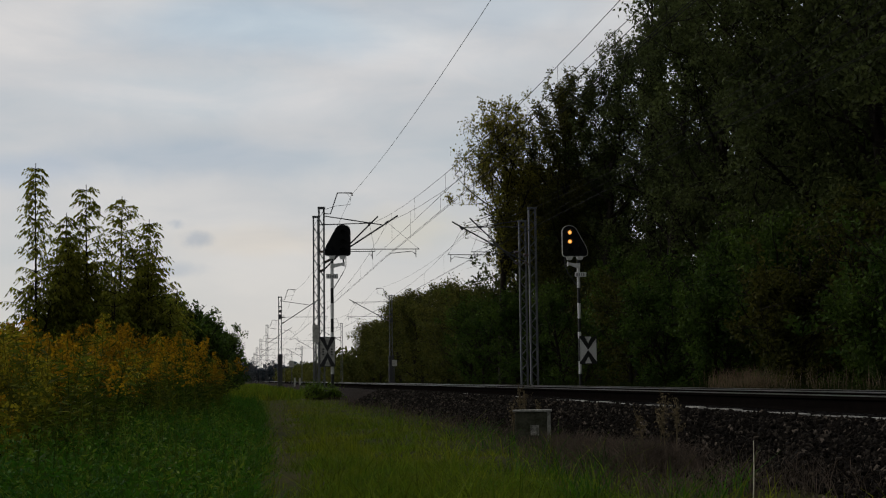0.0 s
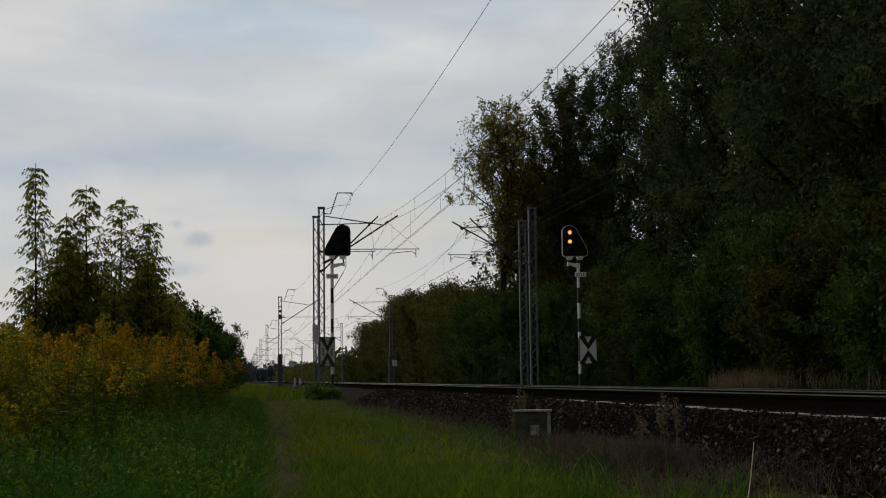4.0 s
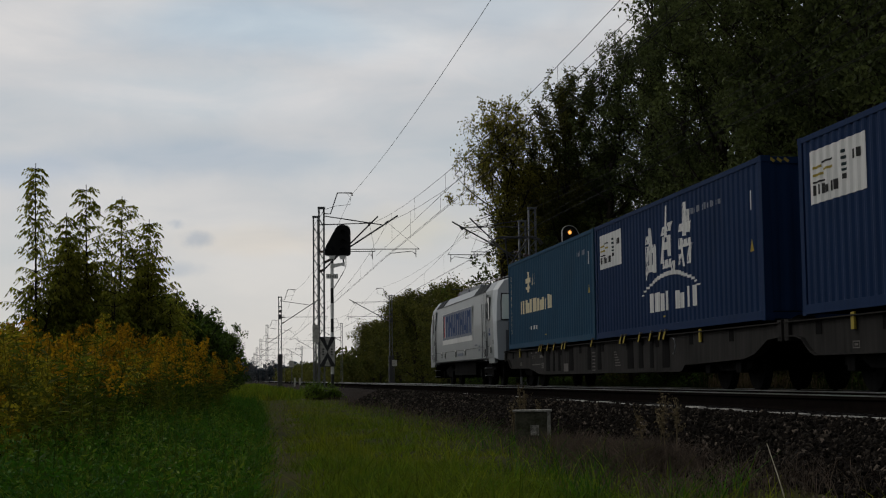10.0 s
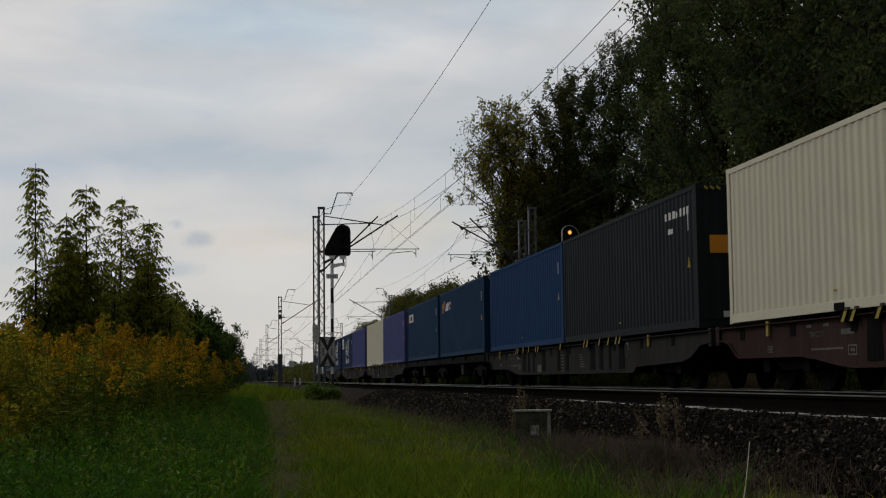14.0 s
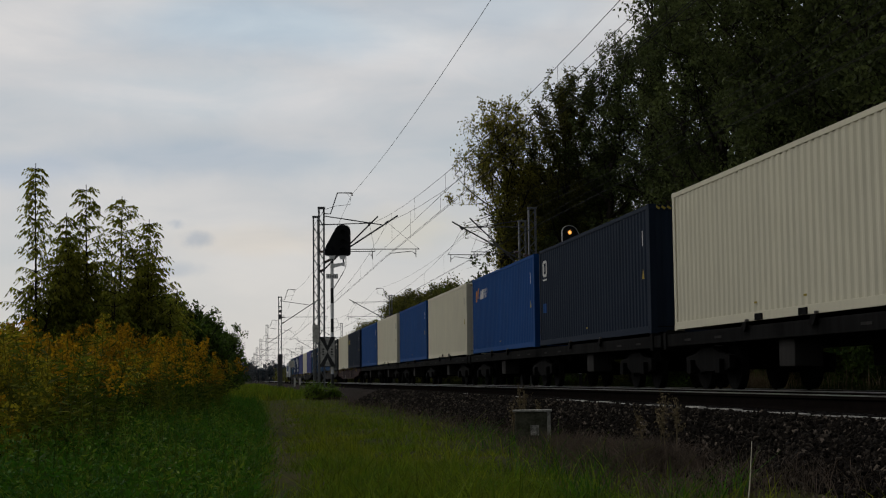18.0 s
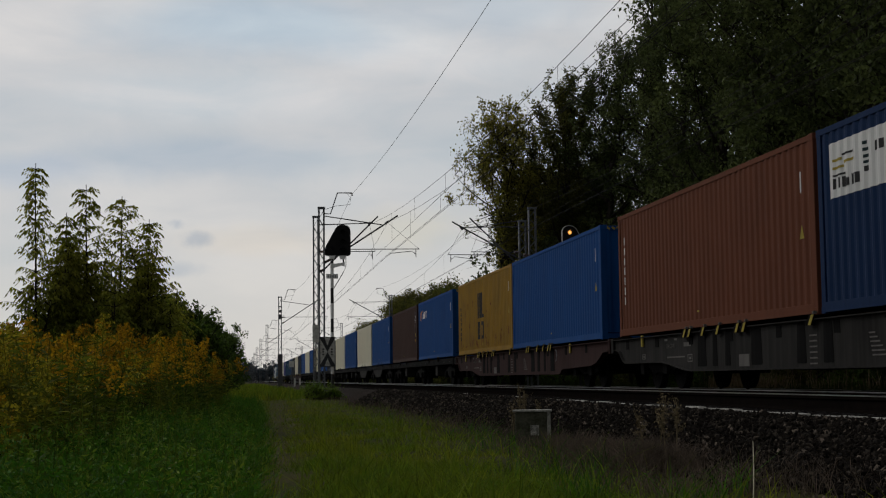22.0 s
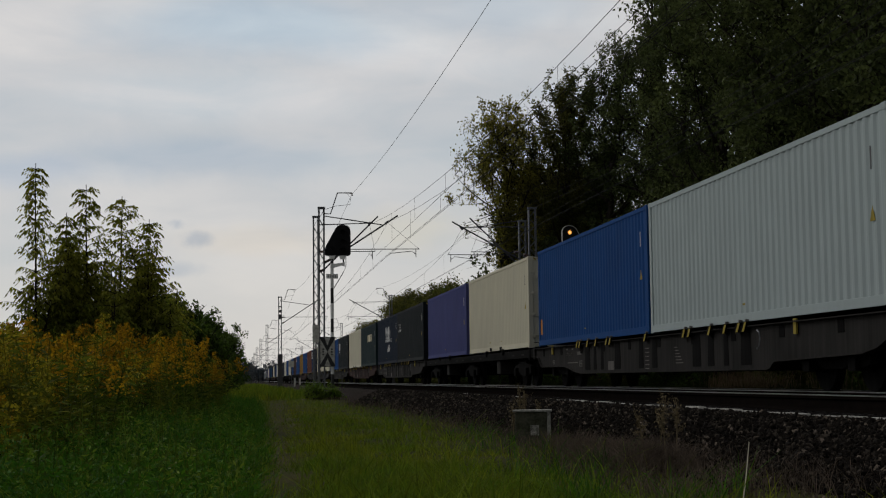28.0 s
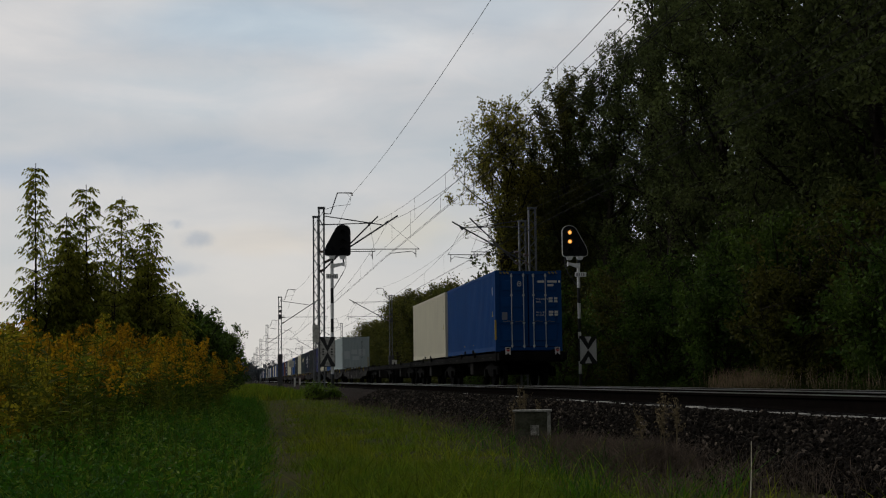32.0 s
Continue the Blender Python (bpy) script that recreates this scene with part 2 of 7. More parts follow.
M = {
    "soil": material("meadow_soil", (0.020, 0.028, 0.005), (0.056, 0.047, 0.013), 0.5, 12, 0.95, bump=0.6, depth=0.05, spec=0.05),
    "ballast": material("ballast_bed", (0.007, 0.0055, 0.0045), (0.03, 0.021, 0.016), 12, 50, 0.97, bump=1.0, depth=0.05, spec=0.05),
    "stone": material("crushed_stone", (0.007, 0.006, 0.0052), (0.024, 0.019, 0.0145), 25, 90, 0.95, bump=0.4, spread=0.9, island=True, spec=0.05, rare=9.0),
    "stone1": material("loose_stone", (0.007, 0.006, 0.0052), (0.024, 0.019, 0.0145), 25, 90, 0.95, bump=0.4, spread=0.9, spec=0.05, rare=9.0),
    # the shade beside the rails is put into this ballast colour, with some grime
    "shaded_bed": material("shaded_grimy_ballast", (0.006, 0.005, 0.005), (0.016, 0.013, 0.012), 14, 60, 0.95, bump=1.0, depth=0.04, spec=0.05),
    "mossy": material("mossy_dark_concrete", (0.03, 0.034, 0.02), (0.10, 0.095, 0.07), 7, 40, 0.95, bump=0.5, spec=0.1),
    # grimy concrete, blackened further to carry the shade below the rail
    "sleeper_dark": material("shaded_grimy_sleeper_concrete", (0.006, 0.0055, 0.005), (0.016, 0.014, 0.013), 8, 50, 0.97, bump=0.3, spec=0.02),
    "concrete": material("weathered_concrete", (0.20, 0.19, 0.17), (0.42, 0.40, 0.36), 6, 50, 0.9, bump=0.3, spread=0.3),
    # rail side taken near black: its shade is put into the colour
    "rail_side": material("shaded_rusty_rail_side", (0.005, 0.0044, 0.004), (0.010, 0.008, 0.007), 8, 60, 1.0, bump=0.3, spec=0.0),
    "rail_top": material("polished_rail_head", (0.42, 0.42, 0.43), (0.55, 0.55, 0.56), 3, 40, 0.28, 1.0, bump=0.05),
    "galv": material("galvanised_steel", (0.11, 0.115, 0.125), (0.19, 0.20, 0.21), 6, 50, 0.65, 0.3, bump=0.1),
    "galv_dark": material("dark_weathered_steel", (0.045, 0.045, 0.05), (0.09, 0.09, 0.095), 6, 50, 0.65, 0.3, bump=0.1),
    "wire": material("copper_wire_patina", (0.008, 0.008, 0.009), (0.014, 0.014, 0.014), 6, 50, 0.8, 0.0, bump=0.0, spec=0.1),
    "insulator": material("brown_insulator", (0.06, 0.03, 0.02), (0.1, 0.05, 0.03), 20, 80, 0.3, bump=0.05),
    "white": material("white_enamel", (0.78, 0.78, 0.76), (0.88, 0.88, 0.86), 5, 60, 0.5, bump=0.05),
    "white_dirty": material("dirty_white_paint", (0.32, 0.31, 0.28), (0.66, 0.65, 0.6), 9, 60, 0.75, bump=0.2),
    "black": material("black_enamel", (0.012, 0.012, 0.013), (0.022, 0.022, 0.024), 5, 60, 0.45, bump=0.05),
    "matt_black": material("matt_black_paint", (0.007, 0.007, 0.008), (0.014, 0.014, 0.015), 5, 60, 0.85, bump=0.05, spec=0.2),
    "lens_off": material("dark_signal_lens", (0.004, 0.004, 0.005), (0.008, 0.008, 0.01), 5, 60, 0.5, bump=0.0, spec=0.1),
    "amber": glowing("lit_amber_lens", (1.0, 0.40, 0.07), 0.9),
    "amber_core": glowing("lit_amber_core", (1.0, 0.60, 0.22), 1.6),
    "mark_grey": material("grey_lettering", (0.25, 0.25, 0.25), (0.33, 0.33, 0.33), 8, 60, 0.7, bump=0.0),
    "white_worn": material("worn_whitewash", (0.10, 0.10, 0.085), (0.42, 0.41, 0.37), 14, 60, 0.9, bump=0.3, spec=0.1),
    "bark": material("grey_brown_bark", (0.012, 0.010, 0.008), (0.038, 0.032, 0.024), 6, 40, 0.95, bump=0.8, depth=0.03, spec=0.1),
    "leaf_poplar": material("poplar_leaves", (0.075, 0.085, 0.013), (0.27, 0.235, 0.036), 0.3, 2, 0.7, bump=0.0, spread=0.5, island=True, leaf=0.6, spec=0.15),
    "leaf_olive": material("olive_poplar_leaves", (0.030, 0.038, 0.009), (0.11, 0.108, 0.024), 0.3, 2, 0.7, bump=0.0, spread=0.5, island=True, leaf=0.5, spec=0.12),
    "leaf_dark": material("dark_willow_leaves", (0.030, 0.043, 0.013), (0.095, 0.115, 0.036), 0.25, 2, 0.75, bump=0.0, spread=0.5, island=True, leaf=0.45, spec=0.12),
    "leaf_shrub": material("shrub_leaves", (0.024, 0.054, 0.008), (0.085, 0.13, 0.018), 0.35, 3, 0.75, bump=0.0, spread=0.5, island=True, leaf=0.35, spec=0.12),
    "leaf_brown": material("brownish_shrub_leaves", (0.035, 0.045, 0.008), (0.09, 0.085, 0.015), 0.5, 3, 0.75, bump=0.0, spread=0.5, island=True, leaf=0.35, spec=0.12),
    "leaf_elder": material("box_elder_leaves", (0.088, 0.118, 0.011), (0.26, 0.25, 0.025), 0.8, 4, 0.6, bump=0.0, spread=0.5, island=True, leaf=0.6, spec=0.2),
    "leaf_far": material("far_wood_leaves", (0.045, 0.058, 0.012), (0.14, 0.135, 0.026), 0.12, 1, 0.75, bump=0.0, spread=0.4, island=True, leaf=0.4, spec=0.1),
    # aerial haze is put into these blue-grey leaf colours
    "haze_wood": material("distant_hazed_leaves", (0.05, 0.065, 0.08), (0.08, 0.095, 0.11), 0.05, 0.5, 0.9, bump=0.0, spread=0.2, island=True, spec=0.1),
    "grass": material("grass_blades", (0.050, 0.130, 0.006), (0.20, 0.21, 0.014), 0.4, 2.5, 0.75, bump=0.0, spread=0.5, island=True, leaf=0.35, spec=0.12),
    "weed": material("green_weeds", (0.022, 0.086, 0.006), (0.062, 0.15, 0.009), 0.6, 4, 0.75, bump=0.0, spread=0.45, island=True, leaf=0.35, spec=0.12),
    "weed_tall": material("tall_weed_leaves", (0.05, 0.11, 0.008), (0.14, 0.20, 0.02), 0.6, 4, 0.7, bump=0.0, spread=0.5, island=True, leaf=0.4, spec=0.15),
    # the shade lying on the far verge is put into this grass colour
    "verge": material("shaded_verge_grass", (0.010, 0.020, 0.004), (0.034, 0.046, 0.009), 0.5, 3, 0.9, bump=0.0, spread=0.4, island=True, spec=0.05),
    "dry": material("dry_grass", (0.15, 0.10, 0.055), (0.27, 0.20, 0.115), 2, 9, 0.8, bump=0.0, spread=0.35, island=True, leaf=0.2),
    "dry_grey": material("withered_grey_grass", (0.05, 0.038, 0.027), (0.14, 0.105, 0.08), 2, 9, 0.9, bump=0.0, spread=0.5, island=True, leaf=0.2, spec=0.1),
    "dry_weed": material("dry_brown_weed", (0.11, 0.085, 0.045), (0.21, 0.165, 0.095), 2, 9, 0.9, bump=0.0, spread=0.3, island=True, spec=0.1),
    "straw": material("pale_straw", (0.62, 0.55, 0.42), (0.8, 0.74, 0.6), 2, 9, 0.8, bump=0.0, spec=0.1),
    "gold": material("goldenrod_bloom", (0.25, 0.135, 0.005), (0.47, 0.285, 0.012), 0.5, 5, 0.8, bump=0.0, spread=0.5, island=True, leaf=0.35, spec=0.1),
    "gold_young": material("young_goldenrod_bloom", (0.18, 0.16, 0.010), (0.42, 0.36, 0.030), 0.5, 5, 0.8, bump=0.0, spread=0.5, island=True, leaf=0.35, spec=0.1),
    "gold_leaf": material("goldenrod_leaves", (0.042, 0.088, 0.007), (0.155, 0.160, 0.014), 0.6, 5, 0.75, bump=0.0, spread=0.5, island=True, leaf=0.4, spec=0.12),
}
PAINT = {
    "steel_blue": paint("faded_steel_blue_paint", (0.011, 0.052, 0.098)),
    "navy": paint("navy_blue_paint", (0.004, 0.0205, 0.068)),
    "violet": paint("violet_blue_paint", (0.062, 0.07, 0.2)),
    "cream": paint("cream_white_paint", (0.60, 0.565, 0.43), 0.16),
    "teal": paint("dull_teal_blue_paint", (0.003, 0.036, 0.085)),
    "deep": paint("deep_blue_paint", (0.003, 0.038, 0.112)),
    "royal": paint("royal_blue_paint", (0.003, 0.054, 0.2)),
    "ink": paint("ink_blue_paint", (0.008, 0.016, 0.032)),
    "charcoal": paint("charcoal_paint", (0.013, 0.0175, 0.02)),
    "slate": paint("slate_green_paint", (0.017, 0.033, 0.036)),
    "brown": paint("dark_brown_paint", (0.046, 0.023, 0.018)),
    "rust": paint("orange_brown_paint", (0.122, 0.039, 0.0185)),
    "yellow": paint("ochre_yellow_paint", (0.28, 0.155, 0.010), 0.45),
    "grey": paint("pale_grey_paint", (0.37, 0.43, 0.43), 0.16),
    "grey_pale": paint("lighter_grey_paint", (0.48, 0.53, 0.53), 0.2),
    "wagon_grey": paint("grimy_grey_wagon_paint", (0.019, 0.017, 0.015), 0.75, 0.9, 0.06),
    "wagon_brown": paint("grimy_red_brown_wagon_paint", (0.036, 0.015, 0.013), 0.6, 0.9, 0.06),
    # dark steel, with the shade among wheels and frames put into its colour
    "wagon_dark": paint("dark_steel_with_shade", (0.0024, 0.0022, 0.002), 0.5, 0.95, 0.03),
    "silver": paint("silver_grey_paint", (0.165, 0.185, 0.19), 0.25, 0.4, 0.4, 0.25),
    "box_grey": paint("grey_equipment_paint", (0.028, 0.026, 0.024), 0.5, 0.9, 0.05),
    # lighter copy of the silver, with the sky light on the cab ends put in
    "silver_end_lit": paint("skylit_silver_cab_paint", (0.42, 0.45, 0.47), 0.2, 0.4, 0.4),
    "silver_dark": paint("grey_roof_paint", (0.12, 0.135, 0.155), 0.3, 0.5, 0.3),
    "marking": paint("white_lettering_paint", (0.62, 0.62, 0.60), 0.3, 0.6),
    "stencil": paint("grimy_pale_stencil_paint", (0.13, 0.12, 0.11), 0.6, 0.8),
    "marking_warm": paint("cream_lettering_paint", (0.62, 0.55, 0.36), 0.3, 0.6),
    "orange": paint("orange_mark_paint", (0.62, 0.25, 0.02), 0.2),
    "sign_yellow": paint("yellow_mark_paint", (0.34, 0.26, 0.035), 0.45),
    "red": paint("red_mark_paint", (0.45, 0.03, 0.03), 0.2),
    "logo_blue": paint("blue_logo_paint", (0.022, 0.050, 0.135), 0.2),
    "logo_grey": paint("grey_logo_field_paint", (0.17, 0.19, 0.23), 0.2),
    "ink_logo": paint("dark_logo_paint", (0.03, 0.03, 0.03), 0.2),
}
GLASS = material("dark_window_glass", (0.012, 0.016, 0.018), (0.02, 0.026, 0.028), 3, 20, 0.10, bump=0.0, spec=0.3)
# the pale green sky reflection in the glass is put into its base colour
WINDSCREEN = material("windscreen_painted_reflection", (0.55, 0.64, 0.61), (0.62, 0.70, 0.67), 3, 20, 0.12, bump=0.0)


# ---- mesh helpers ----
def link(name, me, mat, parent=None, label="", m=None):
    ob = new(name, me)
    if mat is not None:
        if not me.materials:
            me.materials.append(mat)
        elif me.materials[0] is not mat:
            ob.material_slots[0].link = "OBJECT"
            ob.material_slots[0].material = mat
    if parent is not None:
        ob.parent = parent
    if m is not None:
        ob.matrix_basis = m
    if label:
        tagged(ob, label)
    return ob


def mesh_of(bm, name):
    me = bpy.data.meshes.new(name)
    bmesh.ops.recalc_face_normals(bm, faces=bm.faces)
    bm.to_mesh(me)
    bm.free()
    return me


def part(name, bm, mat, parent, label=""):
    """One bmesh as one mesh object under a thing or a part."""
    return link(name, mesh_of(bm, name), mat, parent, label)


def boxes(*bxs, bevel=0.0):
    """A bmesh of boxes (x0, x1, y0, y1, z0, z1)."""
    bm = bmesh.new()
    for x0, x1, y0, y1, z0, z1 in bxs:
        v = [bm.verts.new((x, y, z)) for x in (x0, x1) for y in (y0, y1) for z in (z0, z1)]
        for f in ((0, 1, 3, 2), (4, 6, 7, 5), (0, 4, 5, 1), (2, 3, 7, 6), (0, 2, 6, 4), (1, 5, 7, 3)):
            bm.faces.new([v[i] for i in f])
    if bevel:
        bmesh.ops.recalc_face_normals(bm, faces=bm.faces)
        bmesh.ops.bevel(bm, geom=bm.edges[:], offset=bevel, segments=2, affect="EDGES", profile=0.7)
    return bm


def tubes(*runs, sides=8):
    """A bmesh of tubes; each run is (points, radius or radii)."""
    bm = bmesh.new()
    for pts, rad in runs:
        pts = [Vector(p) for p in pts]
        rads = [rad] * len(pts) if isinstance(rad, (int, float)) else rad
        rings = []
        for i, p in enumerate(pts):
            d = (pts[min(i + 1, len(pts) - 1)] - pts[max(i - 1, 0)]).normalized()
            a = d.cross(Vector((0, 0, 1)) if abs(d.z) < 0.9 else Vector((1, 0, 0))).normalized()
            b = d.cross(a)
            rings.append([bm.verts.new(p + rads[i] * (math.cos(k * 2 * math.pi / sides) * a + math.sin(k * 2 * math.pi / sides) * b)) for k in range(sides)])
        for r, q in zip(rings, rings[1:]):
            for k in range(sides):
                bm.faces.new((r[k], r[(k + 1) % sides], q[(k + 1) % sides], q[k]))
        bm.faces.new(rings[0])
        bm.faces.new(rings[-1])
    return bm


def prism(outline, axis, a, b):
    """A bmesh that extrudes a 2D outline along 'x', 'y' or 'z' from a to b."""
    bm = bmesh.new()
    put = {"x": lambda p, t: (t, p[0], p[1]), "y": lambda p, t: (p[0], t, p[1]), "z": lambda p, t: (p[0], p[1], t)}[axis]
    lo = [bm.verts.new(put(p, a)) for p in outline]
    hi = [bm.verts.new(put(p, b)) for p in outline]
    n = len(outline)
    for i in range(n):
        bm.faces.new((lo[i], lo[(i + 1) % n], hi[(i + 1) % n], hi[i]))
    bm.faces.new(lo)
    bm.faces.new(hi)
    return bm


def join(*bms):
    out = bmesh.new()
    for b in bms:
        me = bpy.data.meshes.new("piece")
        b.to_mesh(me)
        b.free()
        out.from_mesh(me)
        bpy.data.meshes.remove(me)
    return out


def mesh_np(name, V, F, smooth=False):
    """A mesh from arrays: V (n, 3), F (m, k) with k corners a face."""
    V, F = np.asarray(V, np.float32), np.asarray(F, np.int32)
    me = bpy.data.meshes.new(name)
    me.vertices.add(len(V))
    me.vertices.foreach_set("co", V.ravel())
    me.loops.add(F.size)
    me.loops.foreach_set("vertex_index", F.ravel())
    me.polygons.add(len(F))
    me.polygons.foreach_set("loop_start", np.arange(0, F.size, F.shape[1], dtype=np.int32))
    if smooth:
        me.polygons.foreach_set("use_smooth", np.ones(len(F), bool))
    me.update(calc_edges=True)
    me.validate()
    return me


def empty(name, x=0.0, y=0.0, z=0.0, rz=0.0):
    e = new(name)
    e.empty_display_size = 0.2
    e.matrix_basis = pose(x, y, z, 0, 0, rz)
    return e


# ---- ground: one sheet ----
NEAR, FAR = 6.22, 10.22          # track axes
RAIL_N, RAIL_F = 0.657, 0.575    # rail heads
TRAIN_Z = 0.63                    # height to which the wagon bodies are drawn; the bogies reach down to the rail


def ground_height(x, y):
    """Meadow and path on the left, ditch foot, the raised track bed, and the wooded side beyond."""
    x, y = np.asarray(x, float), np.asarray(y, float)
    z = np.interp(x, [-60, -6, -1.5, -0.3, 0.4, 1.2, 2.6, 3.7, 4.3, 5.0, 12.0, 13.2, 15.0, 30, 80],
                  [0.25, 0.15, 0.12, 0.04, -0.02, 0.03, 0.06, 0.06, 0.14, 0.12, 0.12, 0.12, 0.18, 0.3, 0.6])
    z = z + 0.035 * np.sin(x * 2.1 + 0.7 * y) * np.sin(y * 0.9 + 0.3 * x) + 0.02 * np.sin(3.7 * x - 1.9 * y)
    return z


def build_ground():
    xs = np.concatenate([[-2500, -600, -150, -60, -30, -15], np.arange(-9, 20, 0.4), [22, 26, 32, 45, 80, 200, 700, 2500]])
    ys = np.concatenate([[-2500, -900, -300, -80, -30], np.arange(-10, 60, 0.5), np.arange(60, 140, 4), [150, 180, 220, 300, 450, 700, 1200, 2500, 4000]])
    X, Y = np.meshgrid(xs, ys)
    Z = ground_height(X, Y)
    V = np.stack([X.ravel(), Y.ravel(), Z.ravel()], 1)
    nx = len(xs)
    i = np.arange(len(ys) - 1)[:, None] * nx + np.arange(nx - 1)[None]
    F = np.stack([i, i + 1, i + nx + 1, i + nx], -1).reshape(-1, 4)
    tagged(link("ground", mesh_np("ground", V, F, True), M["soil"]), "uneven grassy ground with a trodden path beside the railway", "ground", kind="structure")


build_ground()


# ---- track bed, rails, sleepers ----
def build_bed():
    bm = bmesh.new()
    out = [(3.75, 0.02), (4.62, 0.462), (4.86, 0.474), (5.0, 0.45), (7.4, 0.44), (8.2, 0.40), (9.0, 0.39), (11.4, 0.39), (11.7, 0.40), (12.7, 0.0)]
    ys = [-900, -60, *np.arange(-4, 60, 0.5), 80, 120, 200, 400, 900, 2400]
    rows = []
    for y in ys:
        rows.append([bm.verts.new((x + 0.05 * noise.noise((x, y * 0.8, 1)), y, z + 0.03 * noise.noise((x * 1.3, y * 1.1, 5)))) for x, z in out])
    for a, b in zip(rows, rows[1:]):
        for i in range(len(out) - 1):
            bm.faces.new((a[i], a[i + 1], b[i + 1], b[i]))
    ob = part("ballast_bed", bm, M["ballast"], None)
    tagged(ob, "sloped brown crushed-stone ballast bed under two tracks", "ballast", kind="structure")
    return ob


BED = build_bed()
for a, b, z in ((5.04, 7.38, RAIL_N - 0.178), (9.08, 11.38, RAIL_F - 0.178)):
    tagged(part("inner_ballast", boxes((a, b, -60, 900, z - 0.12, z)), M["shaded_bed"], None), "ballast between the sleepers, shade and grime put into its colour", "ballast", kind="structure")


def rail_outline(x, top):
    """The section of a rail: foot, web, head."""
    return [(x - 0.07, top - 0.165), (x + 0.07, top - 0.165), (x + 0.07, top - 0.15), (x + 0.012, top - 0.13), (x + 0.01, top - 0.05), (x + 0.034, top - 0.035),
            (x + 0.034, top - 0.004), (x - 0.034, top - 0.004), (x - 0.034, top - 0.035), (x - 0.01, top - 0.05), (x - 0.012, top - 0.13), (x - 0.07, top - 0.15)]


def build_track(name, axis, top, label):
    e = empty(name)
    tagged(e, label, "track", kind="structure")
    for s, drop in ((-0.7535, 0.0), (0.7535, 0.014)):
        r = part("rail", prism(rail_outline(axis + s, top - drop), "y", -800, 2400), M["rail_side"], e)
        part("running_surface", boxes((axis + s - 0.036, axis + s + 0.036, -800, 2400, top - drop - 0.009, top - drop)), M["rail_top"], r, "polished steel rail head")
    return e


TRACK_N = build_track("track_near", NEAR, RAIL_N, "railway track with polished rails on concrete sleepers")
TRACK_F = build_track("track_far", FAR, RAIL_F, "second railway track on which the goods train runs")


# ---- colour-light signals ----
def rounded(pts, r, n=5):
    """A closed 2D outline with its corners rounded."""
    out = []
    k = len(pts)
    for i in range(k):
        p, a, b = Vector(pts[i]), Vector(pts[i - 1]), Vector(pts[(i + 1) % k])
        rr = r[i] if isinstance(r, (list, tuple)) else r
        p0, p1 = p + (a - p).normalized() * rr, p + (b - p).normalized() * rr
        for j in range(n + 1):
            t = j / n
            out.append(tuple((1 - t) ** 2 * p0 + 2 * t * (1 - t) * p + t * t * p1))
    return out


def offset(pts, d):
    """The outline moved outwards by d (about its centre of area, good for round shapes)."""
    c = sum((Vector(p) for p in pts), Vector((0, 0))) / len(pts)
    return [tuple(Vector(p) + (Vector(p) - c).normalized() * d) for p in pts]


def disc(x, z, r, y0, y1, n=16):
    return prism([(x + r * math.cos(i * 2 * math.pi / n), z + r * math.sin(i * 2 * math.pi / n)) for i in range(n)], "y", y0, y1)


